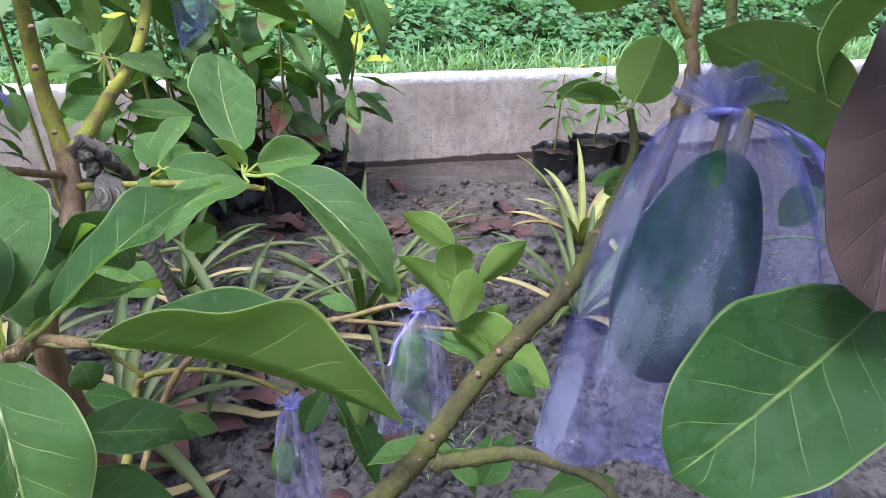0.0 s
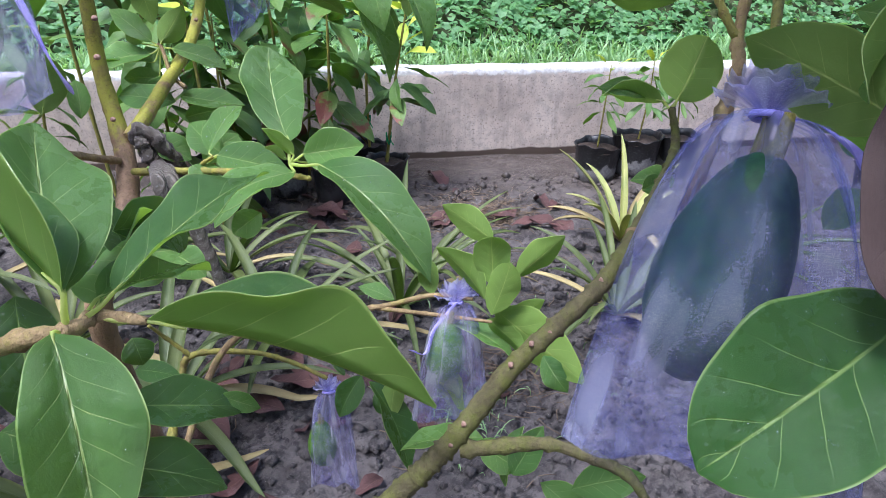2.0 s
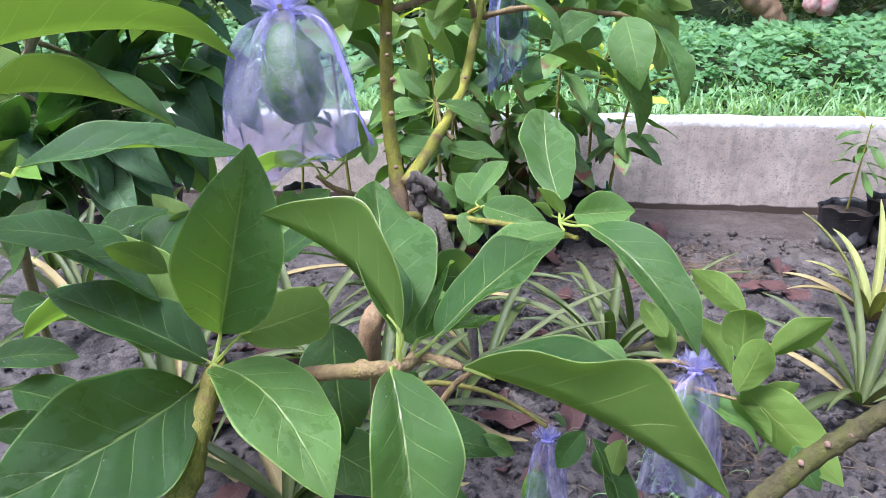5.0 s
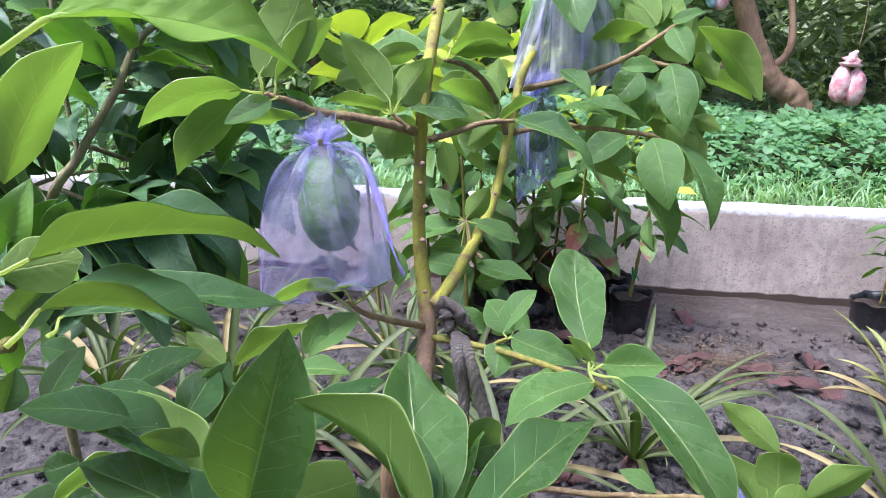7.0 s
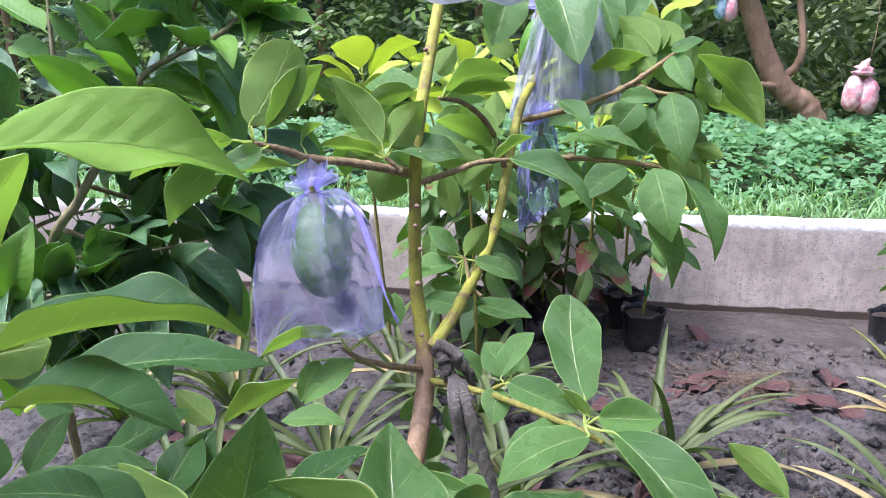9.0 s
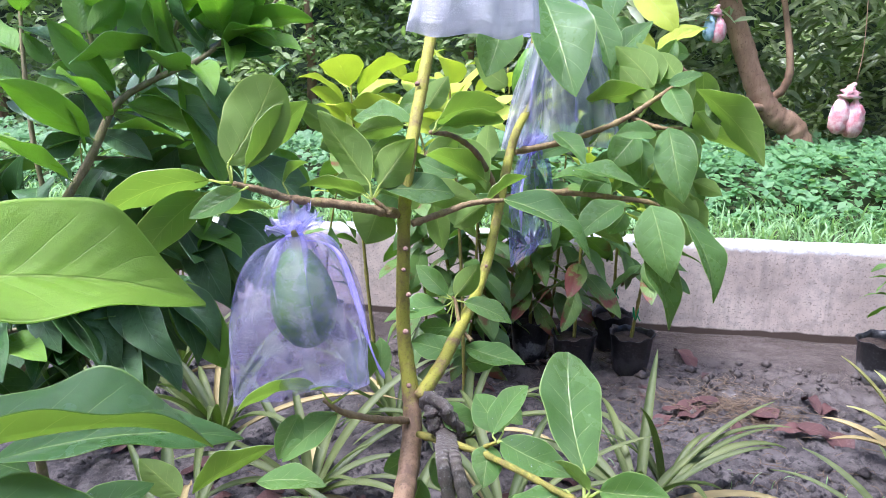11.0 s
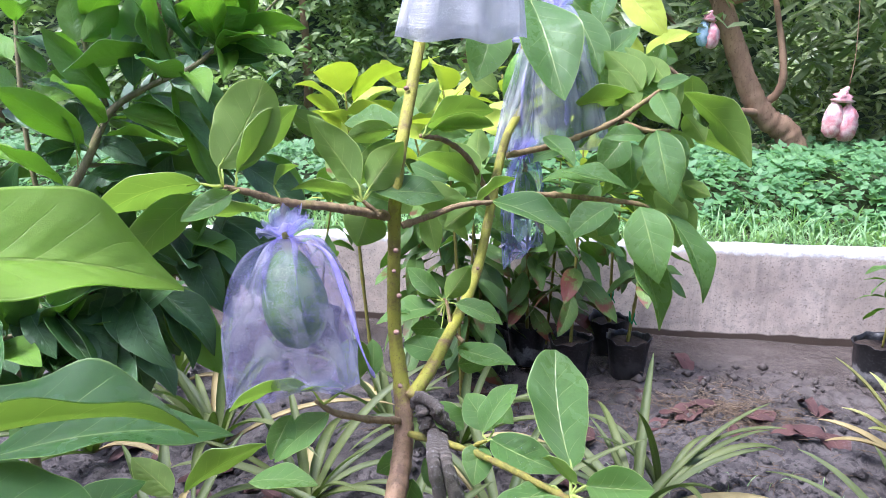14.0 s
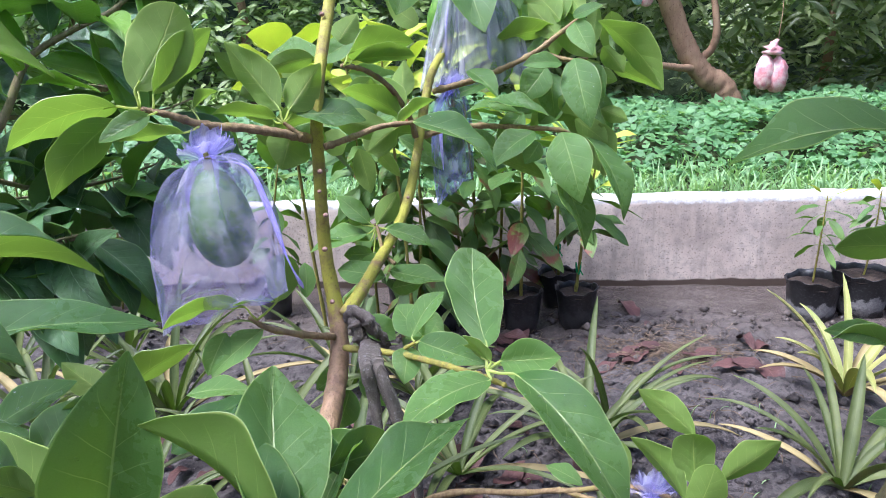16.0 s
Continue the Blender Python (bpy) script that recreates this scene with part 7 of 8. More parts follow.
organza_bag((0.466, 0.524, 1.118), (0.345, 0.472, 0.951), (0.498, 0.413, 0.931), 2, "large sheer lavender organza bag with a shaded avocado", [[(0.462, 0.519, 1.119), (0.483, 0.508, 1.118), (0.503, 0.497, 1.105), (0.515, 0.491, 1.088)]], puff=0.04, ruff=0.030, flare=0.78)
avocado((0.437, 0.494, 1.040), 0.136, 0.072, (0.25, 0.05, 1), "green avocado in a sheer bag, shade put into its skin colour", SHADED_SKIN)
branch(tree2, "fruit_stalk", [(0.505, 0.596, 1.191), (0.477, 0.548, 1.149), (0.466, 0.524, 1.118), (0.456, 0.515, 1.095)], [0.0035, 0.003, 0.003, 0.003], GREEN_BARK, 10)
branch(tree2, "limb", [(0.566, 0.72, 1.174), (0.545, 0.671, 1.225), (0.505, 0.596, 1.191)], [0.004, 0.0045, 0.0035], TWIG_BARK, 10)
organza_bag((0.052, 1.147, 1.596), (-0.034, 1.078, 1.409), (0.123, 1.106, 1.406), 3, "sheer whitish lavender organza bag hanging high", None, puff=0.02, cloth=ORGANZA_BACKLIT)
avocado((0.051, 1.132, 1.517), 0.095, 0.058, (0, 0, 1))
branch(tree, "fruit_stalk", [(-0.024, 1.311, 1.677), (0.021, 1.234, 1.67), (0.052, 1.147, 1.596), (0.05, 1.143, 1.562)], [0.004, 0.003, 0.003, 0.003], GREEN_BARK, 10)
branch(tree, "limb", [(-0.017, 1.251, 1.519), (-0.02, 1.281, 1.597), (-0.024, 1.311, 1.677)], [0.0066, 0.0049, 0.0033], TWIG_BARK, 8)
organza_bag((0.148, 1.545, 1.485), (0.116, 1.441, 1.225), (0.252, 1.472, 1.247), 4, "sheer pale lavender organza bag with an avocado", [[(0.149, 1.535, 1.484), (0.167, 1.482, 1.387), (0.173, 1.446, 1.285)]], puff=0.035, cloth=ORGANZA_PALE)
avocado((0.167, 1.512, 1.383), 0.105, 0.062, (0, 0, 1))
organza_bag((0.098, 1.533, 1.433), (0.044, 1.439, 1.231), (0.108, 1.466, 1.246), 5, "narrow sheer lavender organza bag", [[(0.098, 1.522, 1.432), (0.096, 1.472, 1.36), (0.093, 1.45, 1.279)]], puff=0.035, cloth=ORGANZA_PALE)
avocado((0.084, 1.501, 1.36), 0.1, 0.055, (0.1, 0, 1))
organza_bag((0.099, 1.439, 1.232), (0.069, 1.448, 1.024), (0.139, 1.409, 1.085), 6, "small sheer violet organza bag below the fork", [[(0.099, 1.429, 1.233), (0.087, 1.391, 1.176), (0.09, 1.373, 1.102)]], puff=0.03)
avocado((0.104, 1.428, 1.165), 0.085, 0.05, (0, 0, 1))
organza_bag((0.382, 0.957, 0.749), (0.313, 0.901, 0.599), (0.416, 0.881, 0.61), 7, "low-hung sheer lavender organza bag", [[(0.38, 0.949, 0.754), (0.349, 0.932, 0.727), (0.335, 0.92, 0.697), (0.313, 0.919, 0.706)]], puff=0.035, cloth=ORGANZA_MID)
avocado((0.366, 0.936, 0.686), 0.095, 0.055, (0.1, 0, 1), "dark green avocado in a low-hung bag")
organza_bag((0.2, 1.043, 0.552), (0.163, 0.986, 0.417), (0.239, 0.969, 0.422), 8, "small sheer lavender organza bag near the ground", None, puff=0.03, cloth=ORGANZA_MID, ruff=0.025)
avocado((0.185, 1.011, 0.479), 0.085, 0.045, (0, 0, 1), "small green avocado in a low-hung bag")
rag = thing("knitted_rag", (0.038, 0.964, 0.978), "dark knitted cloth strip knotted round the tree fork", "cloth strip")
v, f, _ = tube([(0.014, 0.964, 0.985), (0.022, 0.956, 1), (0.035, 0.952, 0.996), (0.044, 0.952, 0.981), (0.052, 0.962, 0.962), (0.045, 0.971, 0.95), (0.029, 0.987, 0.948), (0.013, 0.988, 0.967)], [0.009, 0.012, 0.013, 0.013, 0.012, 0.011, 0.010, 0.009], 36, 14, 0.2, 3, 0.6)
under("loop", mesh("loop", v, f, [RAG]), rag)
v, f, _ = tube([(0.022, 0.955, 0.995), (0.025, 0.949, 0.983), (0.032, 0.951, 0.97), (0.048, 0.96, 0.968)], [0.010, 0.013, 0.013, 0.010], 24, 14, 0.2, 3, 0.6)
under("loop", mesh("loop", v, f, [RAG]), rag)
v, f, _ = tube([(0.036, 0.96, 0.966), (0.047, 0.888, 0.97), (0.056, 0.881, 0.924), (0.06, 0.871, 0.872)], [0.008, 0.008, 0.0075, 0.005], 24, 14, 0.08, 3, 0.5)
under("tail", mesh("tail", v, f, [RAG]), rag)
v, f, _ = tube([(0.041, 0.965, 0.96), (0.057, 0.898, 0.965), (0.078, 0.888, 0.906), (0.096, 0.882, 0.843), (0.102, 0.877, 0.786)], [0.009, 0.0092, 0.0085, 0.0075, 0.005], 36, 16, 0.07, 3, 0.5)
under("tail", mesh("tail", v, f, [RAG]), rag)

# ---------------------------------------------------------------- dark citrus bush
citrus = thing("citrus_bush", (-1.0, 1.45, 0.0), "bushy citrus with glossy dark green leaves", "bush")
leafy_branch(citrus, [(-1, 1.45, -0.02), (-0.98, 1.4, 0.5), (-0.72, 1.158, 0.999), (-0.618, 1.143, 1.139), (-0.563, 1.179, 1.239), (-0.541, 1.223, 1.317), (-0.484, 1.254, 1.358), (-0.416, 1.275, 1.389), (-0.368, 1.318, 1.441)], [0.0122, 0.0109, 0.0088, 0.0075, 0.0068, 0.0061, 0.0048, 0.0041, 0.0027], CITRUS_BARK, 29, 0.152, 41, DARK, start=0.42, fresh_lit=0.9, nodes=50)
leafy_branch(citrus, [(-0.579, 1.272, 1.314), (-0.59, 1.252, 1.407), (-0.609, 1.269, 1.526), (-0.622, 1.293, 1.628)], [0.0048, 0.0041, 0.0034, 0.0020], CITRUS_BARK, 11, 0.131, 42, DARK, fresh_lit=0.9)
leafy_branch(citrus, [(-0.66, 1.188, 1.127), (-0.672, 1.191, 1.27), (-0.679, 1.209, 1.423), (-0.689, 1.246, 1.573)], [0.0048, 0.0041, 0.0034, 0.0027], CITRUS_BARK, 12, 0.142, 43, DARK, fresh_lit=1.0)
leafy_branch(citrus, [(-0.519, 1.305, 1.358), (-0.466, 1.295, 1.441), (-0.443, 1.315, 1.544)], [0.0041, 0.0034, 0.0020], CITRUS_BARK, 9, 0.131, 44, DARK, fresh_lit=1.0)
leafy_branch(citrus, [(-0.447, 1.327, 1.39), (-0.367, 1.356, 1.444), (-0.323, 1.399, 1.5)], [0.0034, 0.0027, 0.0020], CITRUS_BARK, 6, 0.131, 45, DARK, fresh_lit=1.0)
leafy_branch(citrus, [(-0.666, 1.221, 1.138), (-0.612, 1.295, 1.099), (-0.535, 1.362, 1.102), (-0.47, 1.432, 1.122)], [0.0048, 0.0041, 0.0034, 0.0020], CITRUS_BARK, 14, 0.158, 46, DARK)
leafy_branch(citrus, [(-0.726, 1.211, 1.06), (-0.648, 1.265, 1.007), (-0.572, 1.331, 1.006), (-0.477, 1.406, 1.027)], [0.0048, 0.0041, 0.0034, 0.0020], CITRUS_BARK, 14, 0.158, 47, DARK)
leafy_branch(citrus, [(-0.768, 1.209, 0.999), (-0.665, 1.192, 0.94), (-0.601, 1.166, 0.875)], [0.0041, 0.0034, 0.0020], CITRUS_BARK, 11, 0.125, 48, DARK)
leafy_branch(citrus, [(-0.767, 1.204, 0.98), (-0.868, 1.2, 1.116), (-0.97, 1.233, 1.319), (-1.015, 1.272, 1.504)], [0.0061, 0.0054, 0.0041, 0.0027], CITRUS_BARK, 17, 0.142, 49, DARK, fresh_lit=0.8)
leafy_branch(citrus, [(-0.602, 1.226, 1.232), (-0.549, 1.337, 1.219), (-0.484, 1.453, 1.216), (-0.412, 1.526, 1.242)], [0.0041, 0.0034, 0.0027, 0.0020], CITRUS_BARK, 11, 0.158, 50, DARK)
leafy_branch(citrus, [(-0.579, 1.272, 1.314), (-0.613, 1.394, 1.283), (-0.596, 1.549, 1.261)], [0.0041, 0.0034, 0.0020], CITRUS_BARK, 7, 0.158, 51, DARK)
leafy_branch(citrus, [(-0.767, 1.204, 0.98), (-0.848, 1.198, 0.893), (-0.992, 1.203, 0.813)], [0.0054, 0.0041, 0.0027], CITRUS_BARK, 11, 0.158, 52, DARK)
leafy_branch(citrus, [(-0.815, 1.064, 0.947), (-0.68, 1.121, 1.027), (-0.594, 1.193, 1.022), (-0.498, 1.272, 1.032)], [0.0048, 0.0041, 0.0034, 0.0020], CITRUS_BARK, 20, 0.146, 53, DARK)
leafy_branch(citrus, [(-0.929, 1.154, 0.973), (-0.809, 1.229, 1.056), (-0.73, 1.287, 1.079), (-0.646, 1.36, 1.079)], [0.0048, 0.0041, 0.0034, 0.0020], CITRUS_BARK, 20, 0.146, 54, DARK)
leafy_branch(citrus, [(-0.785, 1.012, 0.93), (-0.687, 1.102, 0.973), (-0.62, 1.169, 0.965), (-0.554, 1.234, 0.954)], [0.0048, 0.0041, 0.0034, 0.0020], CITRUS_BARK, 20, 0.146, 55, DARK)
leafy_branch(citrus, [(-0.958, 1.086, 0.951), (-0.936, 1.167, 1.086), (-0.89, 1.229, 1.18), (-0.839, 1.277, 1.227)], [0.0048, 0.0041, 0.0034, 0.0020], CITRUS_BARK, 14, 0.146, 56, DARK)
leaf(citrus, (-0.576, 1.194, 1.292), (-0.679, 1.173, 1.327), 0.057, (0.261, -0.941, 0.217), 0.074, 0.36, 0.03, mats=DARK)
leaf(citrus, (-0.37, 1.321, 1.433), (-0.249, 1.337, 1.451), 0.056, (-0.196, 0.572, 0.797), 0.057, 0.49, 0.03, mats=FRESH_LIT)
leaf(citrus, (-0.426, 1.302, 1.402), (-0.306, 1.313, 1.399), 0.055, (0.086, -0.739, 0.668), 0.026, 0.25, 0.03, mats=DARK)
leaf(citrus, (-0.458, 1.258, 1.376), (-0.487, 1.26, 1.443), 0.053, (-0.466, 0.857, -0.221), 0.032, 0.46, 0.03, mats=FRESH_LIT)
leaf(citrus, (-0.411, 1.283, 1.439), (-0.329, 1.296, 1.472), 0.053, (-0.229, 0.954, 0.193), 0.03, 0.49, 0.03, mats=FRESH_LIT)
leaf(citrus, (-0.586, 1.227, 1.426), (-0.598, 1.234, 1.505), 0.047, (-0.612, 0.772, -0.17), 0.038, 0.3, 0.03, mats=FRESH_LIT)
leaf(citrus, (-0.577, 1.228, 1.426), (-0.517, 1.243, 1.479), 0.043, (-0.43, 0.866, 0.254), 0.069, 0.53, 0.03, mats=FRESH_LIT)
leaf(citrus, (-0.561, 1.253, 1.306), (-0.473, 1.254, 1.289), 0.040, (0.178, -0.462, 0.869), 0.065, 0.37, 0.03, mats=DARK)
leaf(citrus, (-0.564, 1.212, 1.274), (-0.478, 1.208, 1.236), 0.042, (0.228, -0.759, 0.61), 0.037, 0.56, 0.03, mats=DARK)
leaf(citrus, (-0.631, 1.207, 1.381), (-0.671, 1.201, 1.426), 0.029, (-0.451, 0.846, -0.283), 0.025, 0.27, 0.03, mats=FRESH_LIT)
leaf(citrus, (-0.554, 1.231, 1.338), (-0.659, 1.208, 1.364), 0.050, (0.288, -0.277, 0.917), 0.04, 0.46, 0.03, mats=DARK)
leaf(citrus, (-0.463, 1.275, 1.363), (-0.382, 1.278, 1.358), 0.036, (0.07, -0.66, 0.748), 0.051, 0.51, 0.03, mats=DARK)
leaf(citrus, (-0.381, 1.419, 1.415), (-0.348, 1.421, 1.438), 0.030, (0.206, -0.952, -0.226), 0.087, 0.59, 0.03, mats=DARK)
leaf(citrus, (-0.621, 1.232, 1.267), (-0.675, 1.205, 1.242), 0.045, (0.456, -0.89, -0.018), 0.054, 0.36, 0.03, mats=DARK)

# unseen leafy limbs added overhead to shade the near bag and leaves
leafy_branch(tree2, [(0.564, 0.517, 1.2), (0.62, 0.38, 1.5), (0.64, 0.5, 1.64), (0.6, 0.72, 1.68)], [0.005, 0.006, 0.005, 0.003], STEM_BARK, 20, 0.19, 91, SHADED, 0.2)
leafy_branch(tree2, [(0.564, 0.517, 1.2), (0.58, 0.3, 1.5), (0.48, 0.38, 1.66), (0.42, 0.6, 1.72)], [0.005, 0.006, 0.005, 0.003], STEM_BARK, 22, 0.19, 92, SHADED, 0.2)
leafy_branch(tree2, [(0.62, 0.38, 1.5), (0.78, 0.4, 1.62), (0.9, 0.55, 1.66)], [0.005, 0.005, 0.003], STEM_BARK, 14, 0.19, 93, SHADED, 0.2)
leafy_branch(tree2, [(0.48, 0.38, 1.66), (0.36, 0.4, 1.74), (0.24, 0.52, 1.78)], [0.005, 0.005, 0.003], STEM_BARK, 24, 0.19, 94, SHADED, 0.2)
leafy_branch(tree2, [(0.48, 0.38, 1.66), (0.42, 0.28, 1.76), (0.3, 0.22, 1.82)], [0.005, 0.005, 0.003], STEM_BARK, 20, 0.19, 95, SHADED, 0.2)
leafy_branch(tree2, [(0.48, 0.38, 1.66), (0.32, 0.4, 1.74), (0.12, 0.38, 1.76), (-0.02, 0.34, 1.76)], [0.005, 0.005, 0.004, 0.003], STEM_BARK, 26, 0.19, 96, SHADED, 0.2)

# ---------------------------------------------------------------- nursery pots and saplings by the wall
POTS = [((0.493, 3.29), 0.10, 0.20, 1), ((0.226, 3.24), 0.10, 0.20, 2), ((0.425, 3.56), 0.10, 0.20, 3), ((0.013, 3.36), 0.10, 0.20, 4), ((-0.18, 3.25), 0.10, 0.19, 5),
        ((-0.36, 3.38), 0.10, 0.20, 6), ((-0.10, 3.58), 0.10, 0.20, 7), ((-1.10, 3.45), 0.10, 0.20, 8), ((-1.77, 3.12), 0.11, 0.20, 9), ((-1.99, 3.06), 0.11, 0.20, 10),
        ((-1.90, 3.40), 0.11, 0.20, 11), ((-2.16, 3.36), 0.11, 0.20, 12), ((-2.45, 3.40), 0.11, 0.20, 13),
        ((1.64, 3.42), 0.125, 0.21, 14), ((1.87, 3.43), 0.13, 0.22, 15), ((2.11, 3.45), 0.125, 0.21, 16), ((2.92, 2.9), 0.11, 0.2, 17)]
for (x, y), r, h, seed in POTS:
    muddy = "black plastic nursery pot splashed with grey mud" if x > -0.5 else "black plastic nursery pot filled with soil"
    nursery_pot((x, y, ground_height(x, y) - 0.004), r, h, seed, muddy)

TALL = "tall potted avocado sapling with hanging leaves and a yellow-green top"
seedling((0.49, 3.29, 0.18), 0.72, 22, 0.21, 61, TALL, (0.10, -0.05), 13, sick=3, tie=True, start=0.40, slim=0.38)
seedling((0.226, 3.24, 0.18), 0.92, 28, 0.25, 62, TALL, (0.02, -0.05), 6, sick=8, start=0.22, slim=0.4)
seedling((0.425, 3.56, 0.18), 0.80, 20, 0.22, 63, TALL, (0.06, -0.05), 11, sick=2, tie=True, start=0.40, slim=0.38)
seedling((0.013, 3.36, 0.18), 1.05, 32, 0.25, 64, TALL, (-0.05, -0.05), 4, sick=4, start=0.12, slim=0.38)
seedling((-0.18, 3.25, 0.17), 1.10, 32, 0.24, 65, TALL, (-0.10, -0.03), 4, sick=1, start=0.12, slim=0.38)
seedling((-0.36, 3.38, 0.18), 1.18, 30, 0.24, 66, TALL, (-0.25, 0.0), 9, sick=1, start=0.18, slim=0.38)
seedling((-0.10, 3.58, 0.18), 1.22, 26, 0.24, 67, TALL, (-0.05, 0.0), 9, sick=1, start=0.2, slim=0.38)
seedling((-1.10, 3.45, 0.18), 0.62, 16, 0.2, 68, "short potted avocado sapling with dark leaves", (0.1, 0.0), 1, sick=2, start=0.2)
seedling((-0.50, 3.30, 0.02), 1.0, 30, 0.25, 69, TALL, (-0.05, 0.0), 3, sick=1, start=0.1, slim=0.4)
seedling((-0.27, 3.10, 0.02), 0.85, 26, 0.24, 70, TALL, (0.05, 0.0), 1, sick=2, start=0.15, slim=0.4)
seedling((0.10, 3.62, 0.02), 1.05, 26, 0.25, 74, TALL, (0.05, -0.05), 3, sick=2, start=0.2, slim=0.4)
SHOOT = "tall thin avocado sapling topped by bright yellow-green leaves"
seedling((-0.58, 2.74, 0.0), 1.33, 16, 0.27, 75, SHOOT, (-0.07, -0.05), 12, sick=0, start=0.78, slim=0.68)
seedling((-0.22, 2.76, 0.0), 1.34, 16, 0.26, 76, SHOOT, (-0.06, -0.05), 12, sick=0, start=0.78, slim=0.66)
SLIM = "small potted sapling with narrow bright leaves"
seedling((1.64, 3.42, 0.19), 0.40, 18, 0.12, 71, SLIM, (0.02, 0), 3, NURSERY, 0, 0.005, 0.4, 0.32, name="small_sapling")
seedling((1.87, 3.43, 0.19), 0.42, 22, 0.13, 72, SLIM, (0.03, 0), 2, NURSERY, 0, 0.005, 0.4, 0.3, name="small_sapling")
seedling((2.11, 3.45, 0.19), 0.42, 20, 0.12, 73, SLIM, (-0.02, 0), 2, NURSERY, 0, 0.005, 0.4, 0.3, name="small_sapling")
for i, (x, y) in enumerate(((-1.77, 3.12), (-1.99, 3.06), (-1.90, 3.40), (-2.16, 3.36), (-2.45, 3.40))):
    seedling((x, y, 0.18), 0.7 + 0.05 * i, 16, 0.14, 80 + i, "potted citrus sapling with dark glossy leaves", (0.03, 0), 0, DARK, 0, 0.006, 0.3, 0.45, name="citrus_sapling")

# ---------------------------------------------------------------- strap-leaved plants
GREY = "grey-green strap-leaved rosette growing in the mud"
strap_plant((1.42, 2.56, 0.0), 15, 0.43, 0.030, 21, CREAM, "cream-striped strap-leaved rosette with yellowing leaves", wither=6, rise=0.95)
strap_plant((1.16, 2.0, 0.0), 17, 0.50, 0.026, 22, STRAP, GREY, wither=3, rise=0.75)
strap_plant((0.43, 2.15, 0.0), 17, 0.52, 0.026, 23, STRAP, GREY, wither=1, rise=0.75)
strap_plant((-1.09, 2.30, 0.0), 20, 0.60, 0.030, 24, STRAP, GREY, wither=2, rise=1.0)
strap_plant((-0.47, 2.57, 0.0), 15, 0.50, 0.026, 25, STRAP, GREY, wither=2, rise=0.7)
strap_plant((-0.18, 2.50, 0.0), 14, 0.50, 0.026, 26, STRAP, GREY, wither=2, rise=0.6)
strap_plant((0.53, 2.30, 0.0), 8, 0.45, 0.024, 27, STRAP, GREY, rise=1.2)
strap_plant((-1.55, 2.77, 0.0), 14, 0.54, 0.028, 28, STRAP, GREY, wither=2, rise=0.9)
strap_plant((-1.54, 2.20, 0.0), 15, 0.56, 0.028, 29, STRAP, GREY, wither=2, rise=0.8)
strap_plant((-0.62, 2.05, 0.0), 15, 0.54, 0.028, 30, STRAP, GREY, wither=2, rise=0.6)
strap_plant((0.02, 2.02, 0.0), 14, 0.52, 0.026, 31, STRAP, GREY, wither=2, rise=0.55)
strap_plant((-0.25, 1.72, 0.0), 12, 0.50, 0.028, 32, STRAP, GREY, wither=1, rise=0.55)
strap_plant((-2.0, 2.62, 0.0), 12, 0.54, 0.028, 33, STRAP, GREY, wither=1, rise=0.8)
strap_plant((-0.85, 1.62, 0.0), 16, 0.52, 0.030, 35, STRAP, GREY, wither=3, rise=0.7)
strap_plant((-0.42, 1.38, 0.0), 14, 0.46, 0.030, 36, STRAP, GREY, wither=3, rise=0.6)
strap_plant((1.75, 2.2, 0.0), 14, 0.48, 0.026, 34, STRAP, GREY, wither=2, rise=0.75)

# ---------------------------------------------------------------- litter on the mud
rng = np.random.RandomState(9)
for i, (x, y) in enumerate(((1.04, 2.91), (1.25, 3.01), (0.54, 3.02), (0.19, 3.09), (0.06, 3.27), (0.14, 3.14), (-0.01, 2.97), (0.83, 3.32), (0.74, 3.58), (1.13, 2.77), (0.1, 3.03), (0.23, 3.07), (1.22, 2.88), (1.07, 2.98), (-0.05, 1.74), (-0.1, 1.65), (0.01, 1.79), (0.06, 1.66), (0.39, 2.06), (0.83, 1.83), (0.31, 2.71))):
    fallen_leaf((x, y), rng.uniform(0.13, 0.21), rng.uniform(0, 360), 400 + i, rng.uniform(0.05, 0.16))
for i in range(60):
    fallen_leaf((rng.uniform(-1.3, 0.35), rng.uniform(1.15, 2.3)), rng.uniform(0.08, 0.19), rng.uniform(0, 360), 500 + i, rng.uniform(0.05, 0.22))
for i in range(26):
    x, y = ((rng.uniform(-0.2, 0.5), rng.uniform(1.5, 2.0)), (rng.uniform(-0.2, 0.75), rng.uniform(2.85, 3.15)), (rng.uniform(0.8, 1.4), rng.uniform(2.6, 3.05)), (rng.uniform(-1.6, 1.4), rng.uniform(1.7, 3.0)))[(0, 0, 1, 1, 2, 3, 3)[i % 7]]
    fallen_leaf((x, y), rng.uniform(0.09, 0.19), rng.uniform(0, 360), 300 + i, rng.uniform(0.05, 0.22))
heap = Heap()
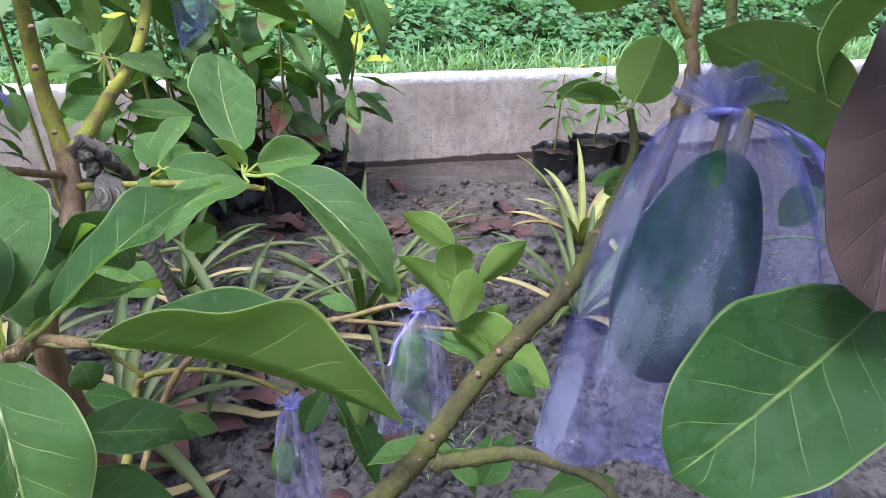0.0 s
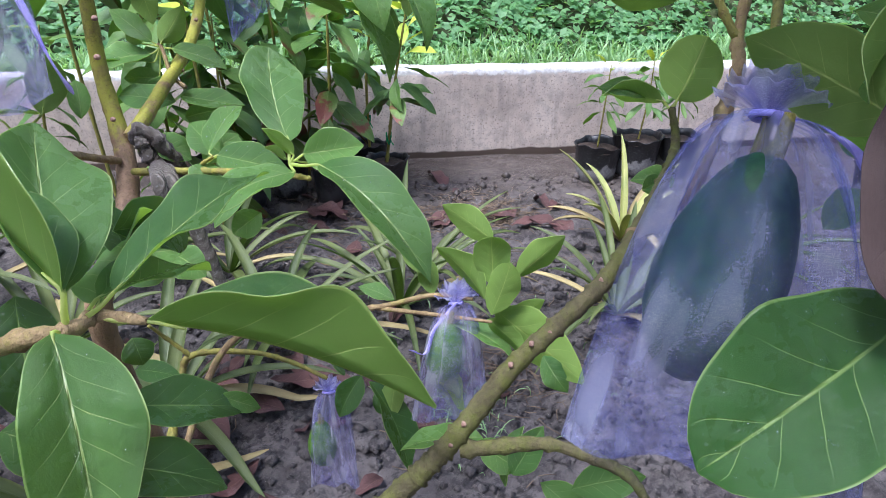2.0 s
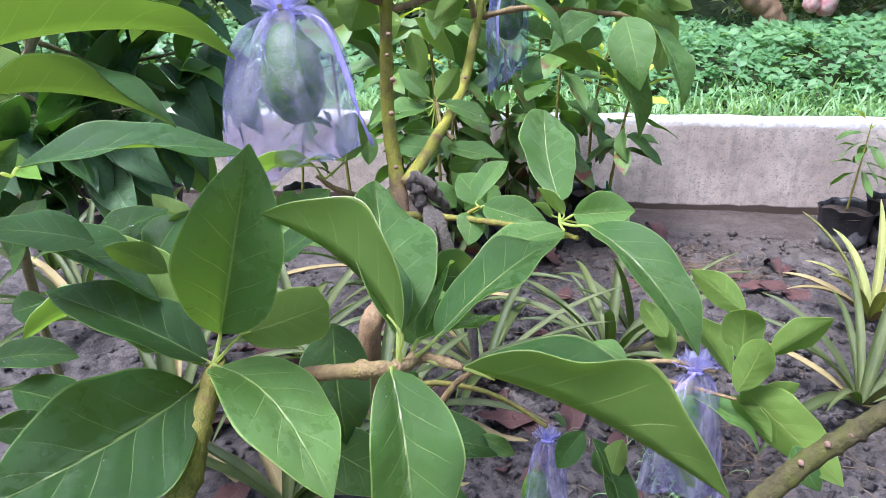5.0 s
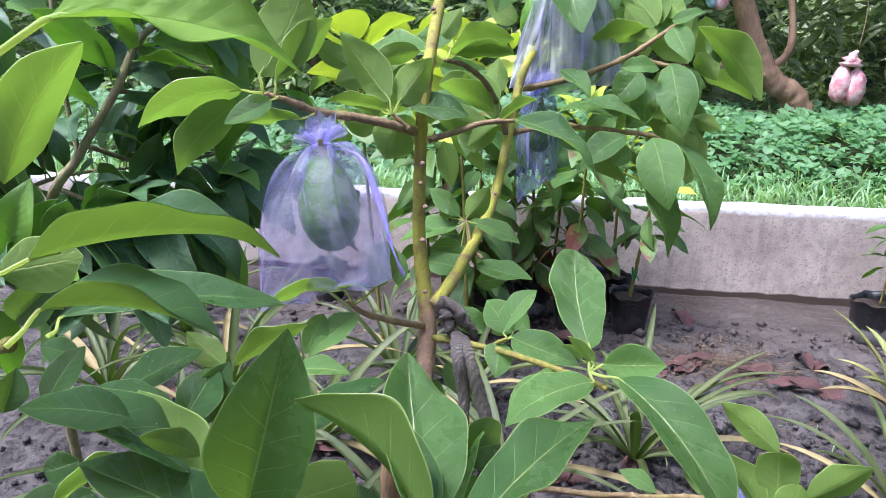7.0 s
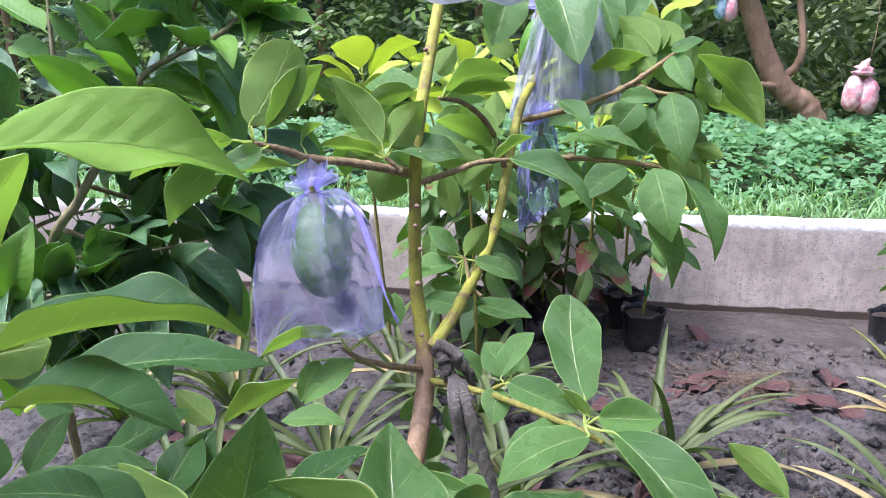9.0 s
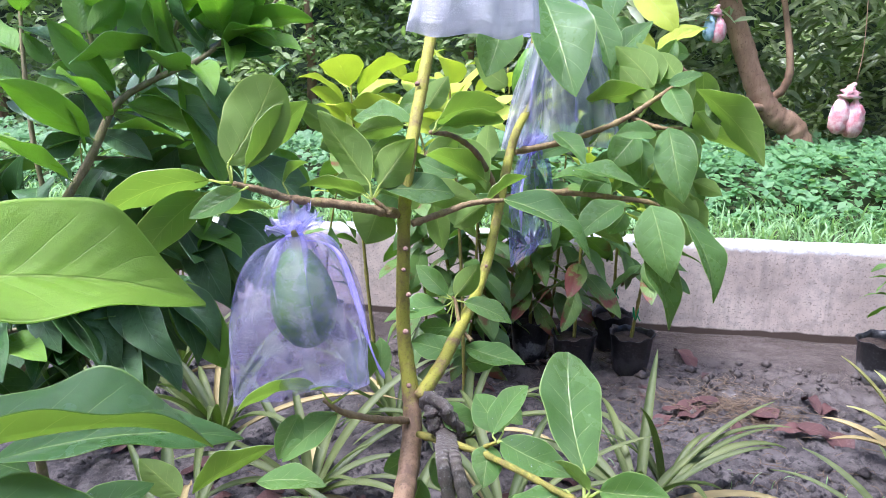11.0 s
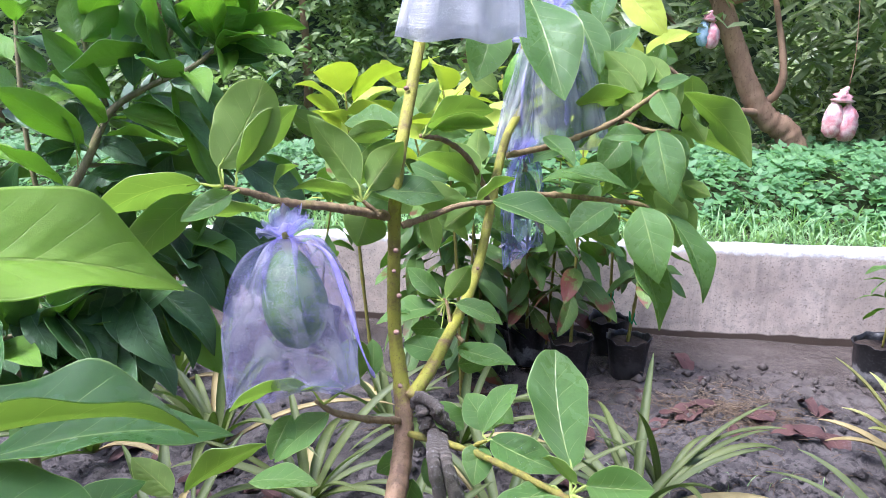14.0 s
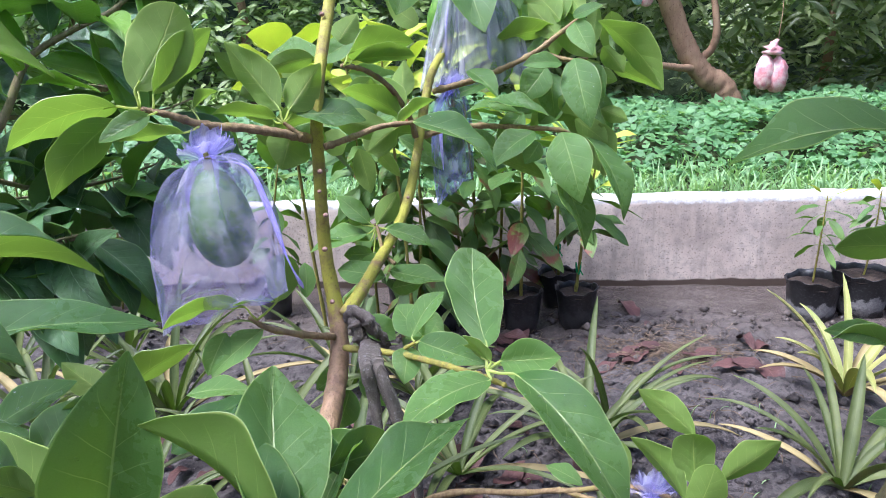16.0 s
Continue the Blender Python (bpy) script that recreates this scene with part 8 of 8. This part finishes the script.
for i in range(1300):
    spot = ((0.87, 3.02, 0.16), (1.00, 2.92, 0.12), (0.65, 1.75, 0.18), (0.3, 2.9, 0.35), (0.9, 2.3, 0.6), (0.0, 2.4, 0.9))[(0, 1, 0, 2, 3, 4, 5)[i % 7]]
    x, y = rng.normal(spot[0], spot[2]), rng.normal(spot[1], spot[2] * 0.6)
    if y > 3.6:
        continue
    a, L = rng.uniform(0, 6.283), rng.uniform(0.02, 0.11)
    z = ground_height(x, y) + rng.uniform(0.003, 0.02)
    p = [(x, y, z), (x + math.cos(a) * L / 2, y + math.sin(a) * L / 2, z + rng.uniform(0, 0.015)), (x + math.cos(a + 0.3) * L, y + math.sin(a + 0.3) * L, z)]
    heap.add(*tube(p, [0.0012, 0.0016, 0.0010], 4, 4, 0.1))
tagged(new("straw", heap.make("straw", [STRAW])), "scattered dry straw and fine twigs", "straw", kind="stuff")
heap = Heap()
for i in range(6200):
    x, y = (rng.uniform(-1.8, 2.4), rng.uniform(1.5, 3.5)) if i % 2 else (rng.uniform(-0.5, 1.3), rng.uniform(1.15, 2.5))
    s = rng.uniform(0.004, 0.022) * (0.4 + rng.uniform() ** 2)
    p = np.array([(1, 0, 0), (-1, 0, 0), (0, 1, 0), (0, -1, 0), (0, 0, 0.8), (0, 0, -0.8)]) * s * rng.uniform(0.7, 1.3, (6, 1)) + np.array([x, y, ground_height(x, y) + s * 0.2])
    heap.add(p, [(0, 2, 4), (2, 1, 4), (1, 3, 4), (3, 0, 4), (2, 0, 5), (1, 2, 5), (3, 1, 5), (0, 3, 5)], np.zeros((6, 2)))
tagged(new("clods", heap.make("clods", [MUD])), "small clods and pebbles of dried mud", "clods", kind="stuff")
heap = Heap()
for i in range(260):
    x, y = rng.uniform(0.2, 1.8), rng.uniform(1.5, 2.6)
    if i % 3:
        x, y = 0.55 + 0.06 * rng.normal(), 1.62 + 0.1 * rng.normal()
    d = (rng.normal(0, 0.5), rng.normal(0, 0.5), 1)
    heap.leaf((x, y, ground_height(x, y)), d, (-d[0], -d[1], 0.3), rng.uniform(0.03, 0.09), 0.004, 0.1, 0.3, 0.25, 0.6, 4, rng.uniform(0.1, 0.6))
tagged(new("weed_grass", heap.make("weed_grass", [GRASS_MAT])), "sparse thin grass seedlings in the mud", "grass", kind="stuff")
